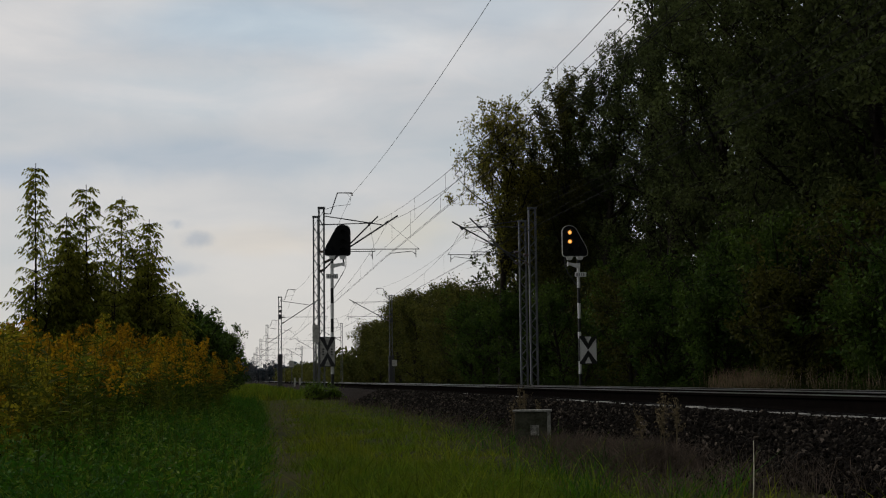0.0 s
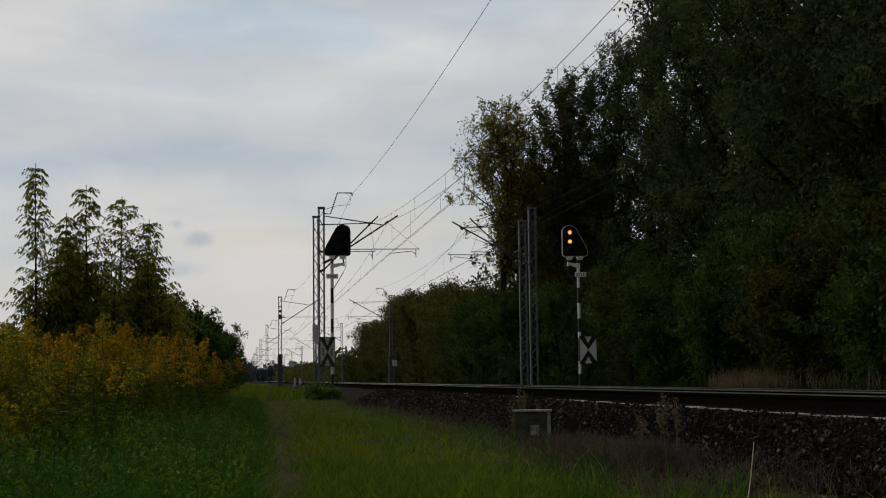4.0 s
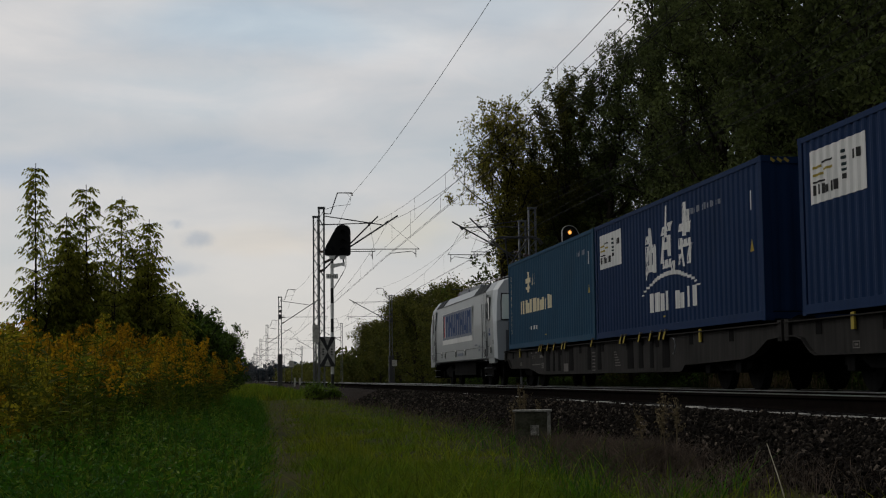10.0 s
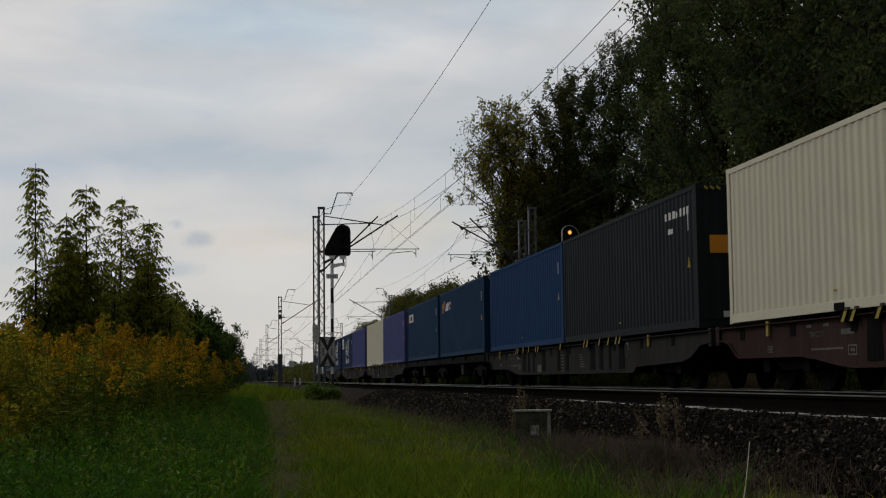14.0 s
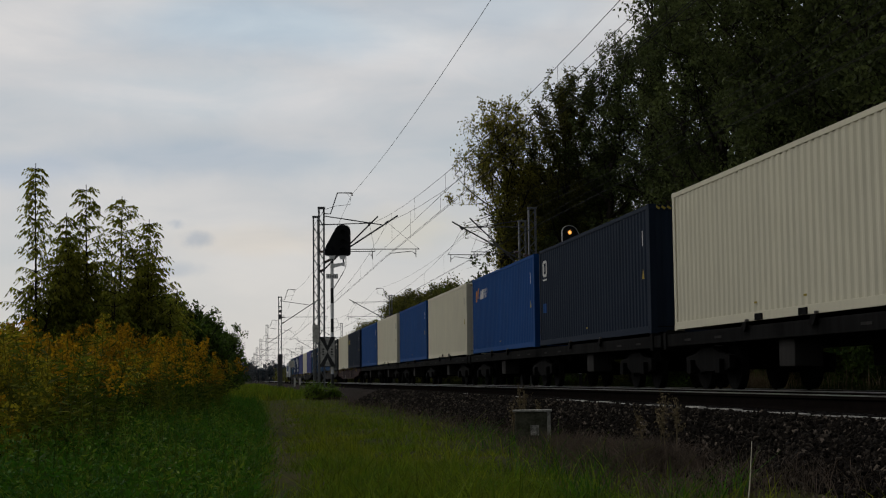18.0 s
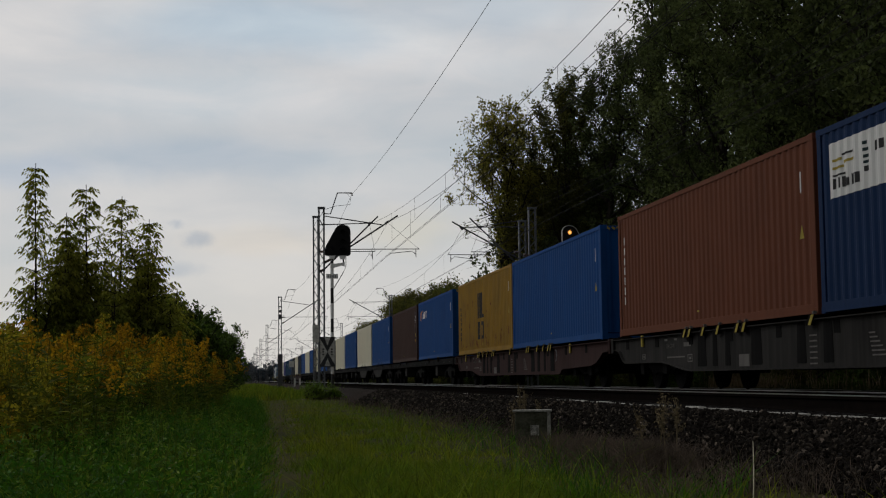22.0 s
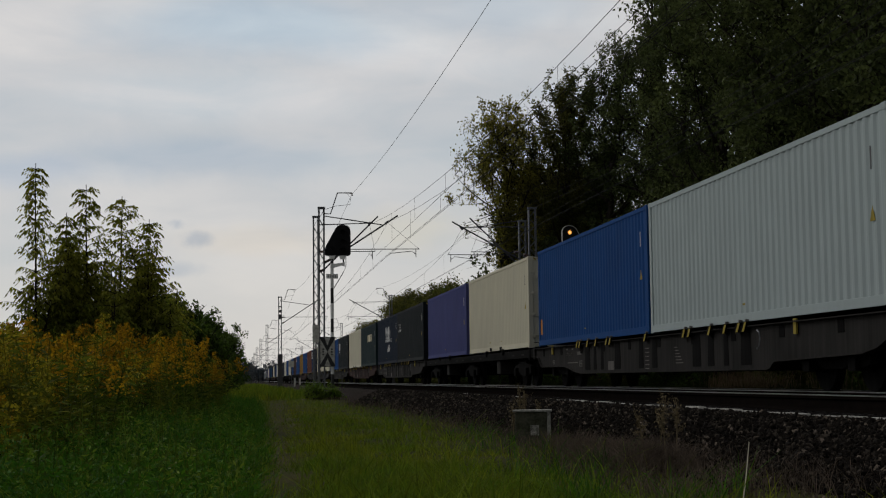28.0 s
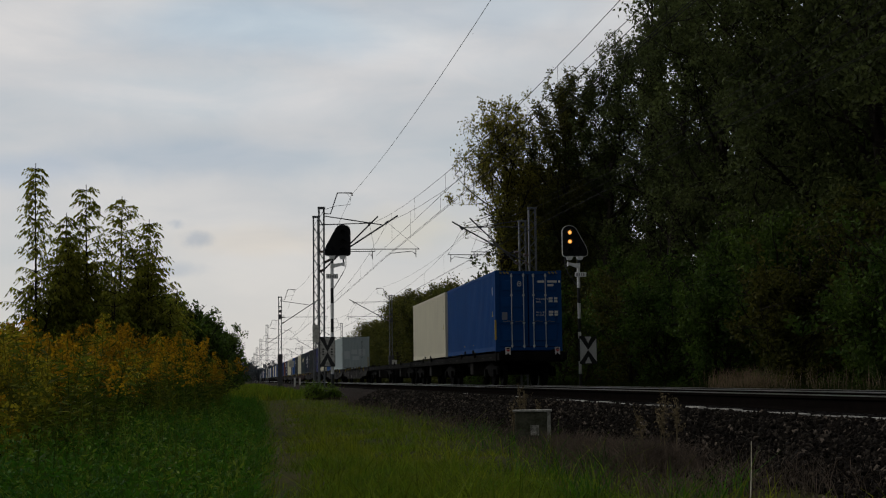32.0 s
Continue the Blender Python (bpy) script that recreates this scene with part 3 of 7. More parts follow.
def build_signal(x, y, z0, side, lit, label):
    """side -1: the head's slope is on the left of the post, the board hangs to the left; +1 mirrored. The face looks back along the line."""
    e = empty("railway_signal", x, y, z0)
    tagged(e, label, "railway signal", "signals beside the tracks")
    part("foundation", boxes((-0.28, 0.28, -0.28, 0.28, -0.5, 0.12), bevel=0.03), M["mossy"], e)
    post = part("post", tubes(([(0, 0, 0.2), (0, 0, 5.2)], 0.062), sides=12), M["black"], e)
    for a, b in ((0.93, 1.42), (2.3, 2.55), (3.08, 3.68), (4.28, 5.1)):
        part("band", tubes(([(0, 0, a - 0.15), (0, 0, b - 0.15)], 0.066), sides=12), M["white"], post, "white enamel band on the striped post")
    # head: a tall background plate with one sloped flank
    hx = 0.22 if side < 0 else -0.13
    dz = 0.0 if side < 0 else -0.04
    ax = 0.50 if side < 0 else -0.44
    raw = [(0.49, 5.42), (0.49, 6.58), (0.02, 6.62), (-0.49, 5.68), (-0.49, 5.42)]
    raw = [(p[0] * (1 if side < 0 else -1) + hx, p[1] + dz) for p in raw]
    out = rounded(raw, [0.10, 0.24, 0.22, 0.16, 0.12])
    head = part("head", prism(out, "y", -0.06, 0.02), M["matt_black"], e, "black signal head with a thin pale rim")
    ring = bmesh.new()
    big = offset(out, 0.03)
    n = len(out)
    a = [ring.verts.new((p[0], -0.068, p[1])) for p in out]
    b = [ring.verts.new((p[0], -0.068, p[1])) for p in big]
    c = [ring.verts.new((p[0], 0.03, p[1])) for p in big]
    for i in range(n):
        j = (i + 1) % n
        ring.faces.new((a[i], a[j], b[j], b[i]))
        ring.faces.new((b[i], b[j], c[j], c[i]))
    part("rim", ring, M["white_dirty"] if side > 0 else M["galv_dark"], head, "pale reflective rim")
    part("housing", prism(rounded([(p[0] * 0.8 + hx * 0.2, 5.45 + (p[1] - 5.42) * 0.86) for p in raw], 0.1, 3), "y", 0.02, 0.22), M["matt_black"], head)
    lx = hx + (0.2 if side < 0 else -0.2)
    for lz, on in ((6.31, lit), (5.95, lit), (5.62, False)):
        lens = part("lens", disc(lx, lz, 0.078, -0.075, -0.06), M["amber"] if on else M["lens_off"], head, "glowing amber lamp lens" if on else "unlit dark lamp lens")
        if on:
            part("lamp_core", disc(lx, lz, 0.036, -0.079, -0.075), M["amber_core"], lens)
        hood = bmesh.new()
        ring0 = [(lx + 0.11 * math.cos(t), lz + 0.11 * math.sin(t)) for t in [math.pi * k / 10 for k in range(11)]]
        for (p, q) in zip(ring0, ring0[1:]):
            v = [hood.verts.new(w) for w in ((p[0], -0.06, p[1]), (q[0], -0.06, q[1]), (q[0], -0.2, q[1]), (p[0], -0.2, p[1]))]
            hood.faces.new(v)
        ob = part("hood", hood, M["matt_black"], head)
        ob.modifiers.new("thick", "SOLIDIFY").thickness = 0.006
    part("lens", disc(hx + (-0.2 if side < 0 else 0.2), 5.70, 0.085, -0.075, -0.06), M["lens_off"], head, "unlit dark lamp lens")
    # white brackets under the head
    for dx in (-0.22, 0.2):
        part("bracket", prism([(hx + dx - 0.13, 5.40 + dz), (hx + dx - 0.08, 5.27 + dz), (hx + dx + 0.08, 5.27 + dz), (hx + dx + 0.13, 5.40 + dz)], "y", -0.1, 0.12), M["white"], e, "white mounting bracket")
    part("arm", prism([(-0.06, 4.90), (0.06, 4.90), (0.06, 5.10), (-0.06, 5.10)], "y", -0.07, 0.07), M["white"], e, "white bracket arm")
    part("arm", prism([(0.05 * ax / abs(ax), 4.92), (ax * 0.8, 5.02), (ax, 4.98), (ax, 5.16), (ax * 0.8, 5.12), (0.05 * ax / abs(ax), 5.08)], "y", -0.06, 0.06), M["white"], e, "white bracket arm")
    part("stem", tubes(([(0, 0, 5.1), (0, 0, 5.3)], 0.035), sides=10), M["galv_dark"], e)
    part("stem", tubes(([(ax * 0.9, 0, 5.12), (ax * 0.9, 0, 5.3)], 0.03), sides=10), M["galv_dark"], e)
    part("stay_wire", tubes(([(ax * 1.12, 0.15, 5.4), (ax * 1.12, 0.15, 5.0), (ax * 0.9, 0.12, 4.75), (0.06, 0.08, 4.1)], 0.017), sides=6), M["galv_dark"], e)
    # number plate: a plain plate with bars
    px, pz = (0.0, 0.0) if side < 0 else (0.065, 0.06)
    plate = part("number_plate", boxes((px - 0.23, px + 0.23, -0.1, -0.085, pz + 4.5, pz + 4.68), bevel=0.004), M["white"], e, "white number plate with dark bars")
    for k in range(4):
        part("bar", boxes((px - 0.17 + 0.09 * k, px - 0.12 + 0.09 * k, -0.104, -0.1, pz + 4.54, pz + 4.64)), M["mark_grey"], plate)
    # crossed-chevron board
    bx = -0.195 if side < 0 else 0.31
    w, za, zb = (0.28, 1.09, 2.19) if side < 0 else (0.33, 1.18, 2.22)
    board = part("chevron_board", boxes((bx - w, bx + w, -0.1, -0.085, za, zb), bevel=0.004), M["white"] if side > 0 else M["white_dirty"], e, "white board with a black crossed chevron pattern")
    mid = (za + zb) / 2
    for s in (1, -1):
        zt = zb if s > 0 else za
        for d in (-1, 1):
            o = [(bx + d * w, zt), (bx + d * w * 0.42, zt), (bx, mid + s * 0.25), (bx, mid + s * 0.005), (bx + d * w, zt - s * 0.05)]
            part("chevron", prism(o, "y", -0.108, -0.1), M["black"], board)
    part("edge", join(boxes((bx - w - 0.02, bx - w, -0.112, -0.08, za, zb)), boxes((bx + w, bx + w + 0.02, -0.112, -0.08, za, zb)), boxes((bx - w - 0.02, bx + w + 0.02, -0.112, -0.08, zb, zb + 0.03)), boxes((bx - w - 0.02, bx + w + 0.02, -0.112, -0.08, za - 0.03, za))), M["black"], board)
    if side < 0:
        for dx in (-0.20, 0.13):
            for k in range(3):
                part("bar", boxes((bx + dx + 0.0, bx + dx + 0.07, -0.104, -0.1, mid - 0.13 + 0.1 * k, mid - 0.07 + 0.1 * k)), M["black"], board)
    return e


build_signal(3.53, 57.2, 0.30, -1, False, "black unlit railway signal on a black and white striped post")
build_signal(13.11, 55.9, 0.20, 1, True, "railway signal with two glowing amber lamps on a striped post")


# ---- overhead line masts and cantilevers ----
# cantilever shapes: (distance from the mast, height over its foot) of the raking tube, the stay, the registration tube, the wire
ARMS = {
    "near": dict(tube=((0.35, 5.36), (3.10, 7.16)), stay=((0.1, 7.13), (2.45, 6.78)), reg=(5.78, 3.96), wire=(2.76, 5.52), hang=(2.66, 6.88)),
    "near_second": dict(tube=((0.35, 5.36), (2.74, 7.72)), stay=((0.1, 7.33), (2.45, 7.42)), reg=(6.15, 2.62), wire=(2.42, 5.97), hang=(2.36, 7.4)),
    "far": dict(tube=((0.35, 5.80), (3.63, 7.61)), stay=((0.1, 7.40), (3.30, 7.36)), reg=(6.12, 3.85), wire=(2.80, 5.84), hang=(3.2, 7.3)),
    "far_second": dict(tube=((0.35, 6.05), (2.50, 8.13)), stay=((0.1, 8.02), (2.05, 7.72)), reg=(6.52, 2.45), wire=(2.15, 6.3), hang=(2.0, 7.7)),
}


def build_mast(x, y, z0, height, to_track, shape, width=0.26, horn=True, far=False):
    """A lattice steel mast; to_track +1: the track lies to its right."""
    e = empty("catenary_mast", x, y, z0)
    tagged(e, "grey lattice steel mast carrying the overhead line", "mast", "masts along the railway")
    s, w = to_track, width / 2
    part("foundation", boxes((-0.3, 0.3, -0.3, 0.3, -0.6, 0.0), bevel=0.04), M["mossy"], e)
    for dx in (-w, w):
        c = join(boxes((dx - 0.03, dx + 0.03, -0.11, -0.09, 0.0, height)), boxes((dx - 0.03, dx + 0.03, 0.09, 0.11, 0.0, height)), boxes((dx + (0.02 if dx > 0 else -0.03), dx + (0.03 if dx > 0 else -0.02), -0.11, 0.11, 0.0, height)))
        part("chord", c, M["galv"], e)
    n = int((height - 0.3) / (0.34 if not far else 0.6))
    for yy in (-0.1, 0.1) if not far else (-0.1,):
        pts = [((w if i % 2 else -w), yy, 0.3 + i * (height - 0.4) / n) for i in range(n + 1)]
        part("lacing", tubes((pts, 0.014), sides=4), M["galv"], e)
    part("cap", boxes((-w - 0.05, w + 0.05, -0.13, 0.13, height - 0.05, height + 0.03)), M["galv"], e)
    P = lambda d, z: (s * d, 0, z)
    top, a = height, ARMS[shape]
    if horn:
        part("horn", tubes(([P(w, top - 0.24), P(0.37, top - 0.24), P(0.65, top + 0.61), P(1.24, top + 0.61)], 0.027), sides=6), M["galv_dark"], e, "bent steel horn for the feeder wire")
        part("insulator", tubes(([P(1.24, top + 0.6), P(1.24, top + 0.56), P(1.24, top + 0.55), P(1.24, top + 0.5)], [0.02, 0.045, 0.02, 0.04]), sides=8), M["insulator"], e)
        part("jumper", tubes(([P(1.05, top + 0.58), P(1.19, top + 0.38), P(1.15, top + 0.14), P(0.55, top + 0.07), P(w, top - 0.08)], 0.008), sides=4), M["galv_dark"], e, "thin looping jumper wire")
    ca = part("cantilever", tubes(([P(*a["tube"][0]), P(*a["tube"][1])], 0.034), sides=8), M["galv_dark"], e, "raking cantilever tube over the track")
    part("stay", tubes(([P(*a["stay"][0]), P(*a["stay"][1])], 0.024), sides=6), M["galv_dark"], ca)
    (d0, za), (d1, zb) = a["tube"]
    hd, hz = a["hang"]
    part("clamp", tubes(([P(hd - 0.06, hz - 0.04), P(hd + 0.06, hz + 0.05)], 0.05), sides=6), M["galv_dark"], ca)
    zr, reach = a["reg"]
    part("registration_tube", tubes(([P(0.4, zr), P(reach, zr + 0.02)], 0.019), sides=6), M["galv_dark"], ca)
    part("registration_hanger", tubes(([P(hd, hz), P(reach - 0.02, zr + 0.03)], 0.006), sides=4), M["galv_dark"], ca)
    part("registration_hanger", tubes(([P(d0 + 0.42, za + 0.42 * (zb - za) / (d1 - d0)), P(d0 + 0.45, zr)], 0.008), sides=4), M["galv_dark"], ca)
    wd, wz = a["wire"]
    part("drop_bracket", tubes(([P(reach - 0.14, zr), P(reach - 0.14, zr - 0.32)], 0.018), sides=6), M["galv_dark"], ca)
    part("steady_arm", tubes(([P(reach - 0.14, zr - 0.2), P(reach - 0.3, zr - 0.07), P((reach + wd) / 2, zr - 0.1), P(wd, zr - 0.16), P(wd, wz + 0.02)], 0.015), sides=6), M["galv_dark"], ca)
    for (da, zc), (db, zd) in (((w, a["tube"][0][1] - 0.12), (0.4, a["tube"][0][1] + 0.03)), ((w, zr), (0.42, zr))):
        pts, rad = [], []
        for k in range(8):
            for f, r in ((0.0, 0.035), (0.45, 0.07), (0.55, 0.07)):
                t = (k + f) / 8
                pts.append(P(da + (db - da) * t, zc + (zd - zc) * t))
                rad.append(r)
        part("insulator", tubes((pts, rad), sides=8), M["insulator"], ca, "ribbed brown insulator")
    if far and y < 130:
        part("sleeve", boxes((-0.2, 0.2, -0.2, 0.2, 0.0, 2.7), bevel=0.02), M["galv_dark"], e, "dark lower sleeve of the mast")
        for za, zb in ((5.6, 6.0), (6.15, 6.35), (6.6, 6.7)):
            part("tension_gear", boxes((-0.15, 0.15, -0.3, -0.12, za, zb), bevel=0.02), M["galv_dark"], e, "dark tensioning weights on the mast")
    return e


LEFT_MASTS = [58.6, 63.9, 122, 184, 246, 307, 370, 432, 495, 560, 630, 700]
RIGHT_MASTS = [64.1, 67.2, 127, 190, 252, 316, 380, 445, 510, 580]
for y in LEFT_MASTS:
    if y == 63.9:
        build_mast(3.24, y, 0.3, 7.69, 1, "near_second", 0.2, False)
    else:
        build_mast(3.2, y, 0.3, 7.46, 1, "near", 0.2 if y < 70 else 0.24, True, y > 100)
for y in RIGHT_MASTS:
    if y == 67.2:
        build_mast(13.1, y, 0.2, 8.0, -1, "far_second", 0.3, False)
    else:
        build_mast(12.95, y, 0.2, 8.25 if y < 70 else 7.95, -1, "far", 0.3 if y < 70 else 0.22, y > 70, y > 100)
build_mast(3.2, -4.0, 0.3, 7.46, 1, "near", 0.2, True, False)
build_mast(12.95, 2.0, 0.2, 7.95, -1, "far", 0.22, True, False)


def build_lineside():
    """Small boards fixed low on masts, and a trackside box."""
    b = empty("marker_board", 3.2, 58.45, 0.3)
    part("plate", boxes((-0.38, -0.12, -0.02, 0.0, 2.05, 2.75), bevel=0.005), M["white_dirty"], b)
    part("post", tubes(([(-0.25, 0.02, -0.3), (-0.25, 0.02, 2.7)], 0.025)), M["galv_dark"], b)
    tagged(b, "small whitish board on a thin post beside the mast", "sign")
    for x, y in ((12.3, 118.0), (4.0, 118.0)):
        w = empty("marker_post", x, y, 0.2)
        part("post", tubes(([(0, 0, -0.3), (0, 0, 2.2)], 0.03)), M["galv_dark"], w)
        part("plate", boxes((-0.2, 0.2, -0.04, -0.03, 1.7, 2.2), bevel=0.004), M["white_dirty"], w)
        tagged(w, "short post with a small white plate beside the track", "sign")
    c = empty("trackside_posts", 4.3, 121.0, 0.3)
    for dx in (0, 0.42):
        part("post", boxes((dx, dx + 0.14, 0, 0.14, -0.4, 0.75), bevel=0.01), M["white_dirty"], c)
    tagged(c, "pair of short white concrete posts beside the track", "post")


build_lineside()


# ---- wires ----
def span_wire(name, x, ys, z_top, sag, radius, label, zig=0.0):
    """A wire hung from support to support, sagging in every span."""
    runs = []
    for k, (a, b) in enumerate(zip(ys, ys[1:])):
        pts = []
        for i in range(13):
            t = i / 12
            zz = zig * (1 - 2 * t) * (1 if k % 2 else -1)
            pts.append((x + zz, a + (b - a) * t, z_top - sag * 4 * t * (1 - t) * min(1, (b - a) / 55)))
        runs.append((pts, radius))
    for run in runs:
        tagged(part(name, tubes(run, sides=5), M["wire"], None), label, "wire", "overhead line wires")


def build_wires():
    left = [-64, -4, 58.6, 122, 184, 246, 307, 370, 432, 495, 560, 630, 700, 800]
    right = [-60, 2, 64.1, 127, 190, 252, 316, 380, 445, 510, 580, 700]
    span_wire("feeder_wire", 4.44, left, 8.33, 0.72, 0.0062, "thin feeder wire hung from mast horns")
    span_wire("feeder_wire", 11.7, right, 8.75, 0.7, 0.006, "thin feeder wire hung from mast horns")
    sets = ((5.90, left, 7.20, 5.82, 1.1), (10.02, right, 7.50, 6.04, 1.1), (5.82, [-4, 63.9], 7.75, 6.27, 1.16), (10.45, [2, 67.2], 7.95, 6.5, 1.1))
    for axis, ys, zt, zc, sag in sets:
        span_wire("messenger_wire", axis, ys, zt, sag, 0.0062, "sagging messenger wire above the track")
        for dx in (-0.03, 0.03) if zc < 6.2 else (0.0,):
            span_wire("contact_wire", axis + dx, ys, zc, 0.04, 0.006, "copper contact wire above the track", 0.06)
        runs = []
        for k, (a, b) in enumerate(zip(ys, ys[1:])):
            n = max(4, int((b - a) / 7))
            for i in range(1, n):
                t = i / n
                zm = zt - sag * 4 * t * (1 - t) * min(1, (b - a) / 55)
                runs.append(([(axis, a + (b - a) * t, zm), (axis, a + (b - a) * t, zc - 0.03)], 0.0035))
        tagged(part("droppers", tubes(*runs, sides=4), M["wire"], None), "thin vertical dropper wires between messenger and contact wire", "wire", kind="stuff")


build_wires()


# ---- vegetation ----
def leaf_cloud(centers, size, rng, droop=0.0, aspect=0.5, var=0.5):
    """Rhombic leaves at the given places: arrays of vertices and faces."""
    n = len(centers)
    a = rng.normal(size=(n, 3))
    a[:, 2] -= droop
    a /= np.linalg.norm(a, axis=1, keepdims=True) + 1e-9
    b = np.cross(a, rng.normal(size=(n, 3)))
    b /= np.linalg.norm(b, axis=1, keepdims=True) + 1e-9
    s = size * (1 - var / 2 + var * rng.random((n, 1)))
    c = np.asarray(centers)
    V = np.stack([c, c + a * s * 0.5 + b * s * aspect * 0.5, c + a * s, c + a * s * 0.5 - b * s * aspect * 0.5], 1).reshape(-1, 3)
    return V, np.arange(4 * n).reshape(n, 4)


def tube_np(runs, sides=6):
    """Tapered tubes as arrays; each run is (points (k, 3), radii (k))."""
    Vs, Fs, base = [], [], 0
    ang = np.arange(sides) * 2 * np.pi / sides
    for pts, rad in runs:
        pts, rad = np.asarray(pts, float), np.asarray(rad, float)
        d = np.gradient(pts, axis=0)
        d /= np.linalg.norm(d, axis=1, keepdims=True) + 1e-9
        ref = np.where(np.abs(d[:, 2:3]) < 0.9, [[0, 0, 1.0]], [[1.0, 0, 0]])
        a = np.cross(d, ref)
        a /= np.linalg.norm(a, axis=1, keepdims=True) + 1e-9
        b = np.cross(d, a)
        ring = pts[:, None] + rad[:, None, None] * (np.cos(ang)[None, :, None] * a[:, None] + np.sin(ang)[None, :, None] * b[:, None])
        k = len(pts)
        Vs.append(ring.reshape(-1, 3))
        i = base + np.arange(k - 1)[:, None] * sides + np.arange(sides)[None]
        j = base + np.arange(k - 1)[:, None] * sides + (np.arange(sides)[None] + 1) % sides
        Fs.append(np.stack([i, j, j + sides, i + sides], -1).reshape(-1, 4))
        base += k * sides
    return np.concatenate(Vs), np.concatenate(Fs)


def limb(start, way, length, rng, k=6, bend=0.25, up=0.1):
    pts = [np.array(start, float)]
    w = np.array(way, float)
    w /= np.linalg.norm(w)
    for _ in range(k - 1):
        w = w + rng.normal(size=3) * bend * 0.5 + np.array([0, 0, up])
        w /= np.linalg.norm(w)
        pts.append(pts[-1] + w * length / (k - 1))
    return np.array(pts)


def build_tree(name, x, y, height, radius, leaf, n_leaves, leaf_size, label, seed, first=0.25, limbs=14, droop=0.3, spread=0.45, lean=(0, 0), up=0.12, stems=1, category="tree", group="trees beside the railway"):
    """Tapered trunk, limbs, boughs and twigs; leaves sit in tufts along the twigs, so that the crown has gaps."""
    rng = np.random.default_rng(seed)
    z0 = float(ground_height(x, y)) - 0.1
    e = empty(name, x, y, z0)
    tagged(e, label, category, group)
    wood, tips = [], []
    trunks = []
    for s in range(stems):
        off = rng.normal(size=2) * 0.25 * (stems > 1)
        ln = (lean[0] + rng.normal() * 0.12 * (stems > 1), lean[1] + rng.normal() * 0.12 * (stems > 1))
        h = height * (1 if s == 0 else 0.7 + 0.3 * rng.random())
        t = limb((off[0], off[1], 0), (ln[0], ln[1], 1), h * 0.95, rng, 9, 0.09, 0.06)
        r0 = 0.017 * h + 0.03
        wood.append((t, np.linspace(r0, 0.015 + 0.002 * h, 9)))
        trunks.append((t, h))
    for t, h in trunks:
        for i in range(limbs):
            f = first + (0.97 - first) * (i + rng.random()) / limbs
            p = t[0] + (t[-1] - t[0]) * f
            k = min(int(f * 8), 7)
            p = t[k] + (t[k + 1] - t[k]) * (f * 8 - k)
            az = rng.random() * 2 * np.pi
            env = math.sin(math.pi * min(1.0, (f - first) / (1 - first) * 0.86 + (0.16 if height < 12 else 0.06))) ** 0.7
            ln = radius * env * (0.75 + 0.5 * rng.random()) + 0.15 * radius
            L1 = limb(p, (math.cos(az), math.sin(az), 0.5 + 0.6 * f), ln, rng, 6, 0.3, up)
            wood.append((L1, np.linspace(0.007 * h * (1.2 - f) + 0.012, 0.008, 6)))
            for j in range(5):
                q = L1[1 + j % 5]
                L2 = limb(q, rng.normal(size=3) * 0.8 + (L1[-1] - L1[0]) / max(ln, 0.1) + np.array([0, 0, 0.2]), ln * (0.35 + 0.3 * rng.random()), rng, 4, 0.35, up)
                wood.append((L2, np.linspace(0.012 + 0.001 * h, 0.005, 4)))
                tips.append(L2[1:])
                tips.append(L1[2:])
            tips.append(t[k:k + 2] + rng.normal(size=(2, 3)) * 0.1)
    V, F = tube_np(wood[:stems], 8)
    link("trunk", mesh_np("trunk", V, F, True), M["bark"], e)
    V, F = tube_np(wood[stems:], 5)
    link("branchwork", mesh_np("branchwork", V, F, True), M["bark"], e)
    T = np.concatenate(tips)
    nt = int(np.clip(n_leaves // 45, 120, 1100))
    st = T[rng.integers(len(T), size=nt)]
    tl = radius * (0.10 + 0.14 * rng.random((nt, 1))) + 0.12
    out = st - np.array([[0, 0, 0.45 * height]])
    out /= np.linalg.norm(out, axis=1, keepdims=True) + 1e-9
    tw = out * 0.6 + rng.normal(size=(nt, 3)) * 0.55 + np.array([[0, 0, 0.25 + up]])
    tw /= np.linalg.norm(tw, axis=1, keepdims=True)
    who = rng.integers(nt, size=n_leaves)
    fr = rng.random((n_leaves, 1)) ** 0.7
    pos = st[who] + tw[who] * tl[who] * fr * 1.3 + np.clip(rng.normal(size=(n_leaves, 3)), -1.8, 1.8) * spread * (0.05 + radius * 0.055) * (0.5 + rng.random((nt, 1)))[who]
    pos[:, 2] = np.maximum(pos[:, 2], 0.25)
    if height > 12:
        V, F = tube_np([(np.stack([p, p + d * l * 0.6, p + d * l * 1.2]), [0.012, 0.009, 0.005]) for p, d, l in zip(st, tw, tl)], 3)
        tagged(link("twig_work", mesh_np("twig_work", V, F), M["bark"], e), "fine bare twigs", kind="stuff")
    V, F = leaf_cloud(pos, leaf_size, rng, droop)
    link("crown", mesh_np("crown", V, F), M[leaf], e, "leafy crown with gaps")
    return e


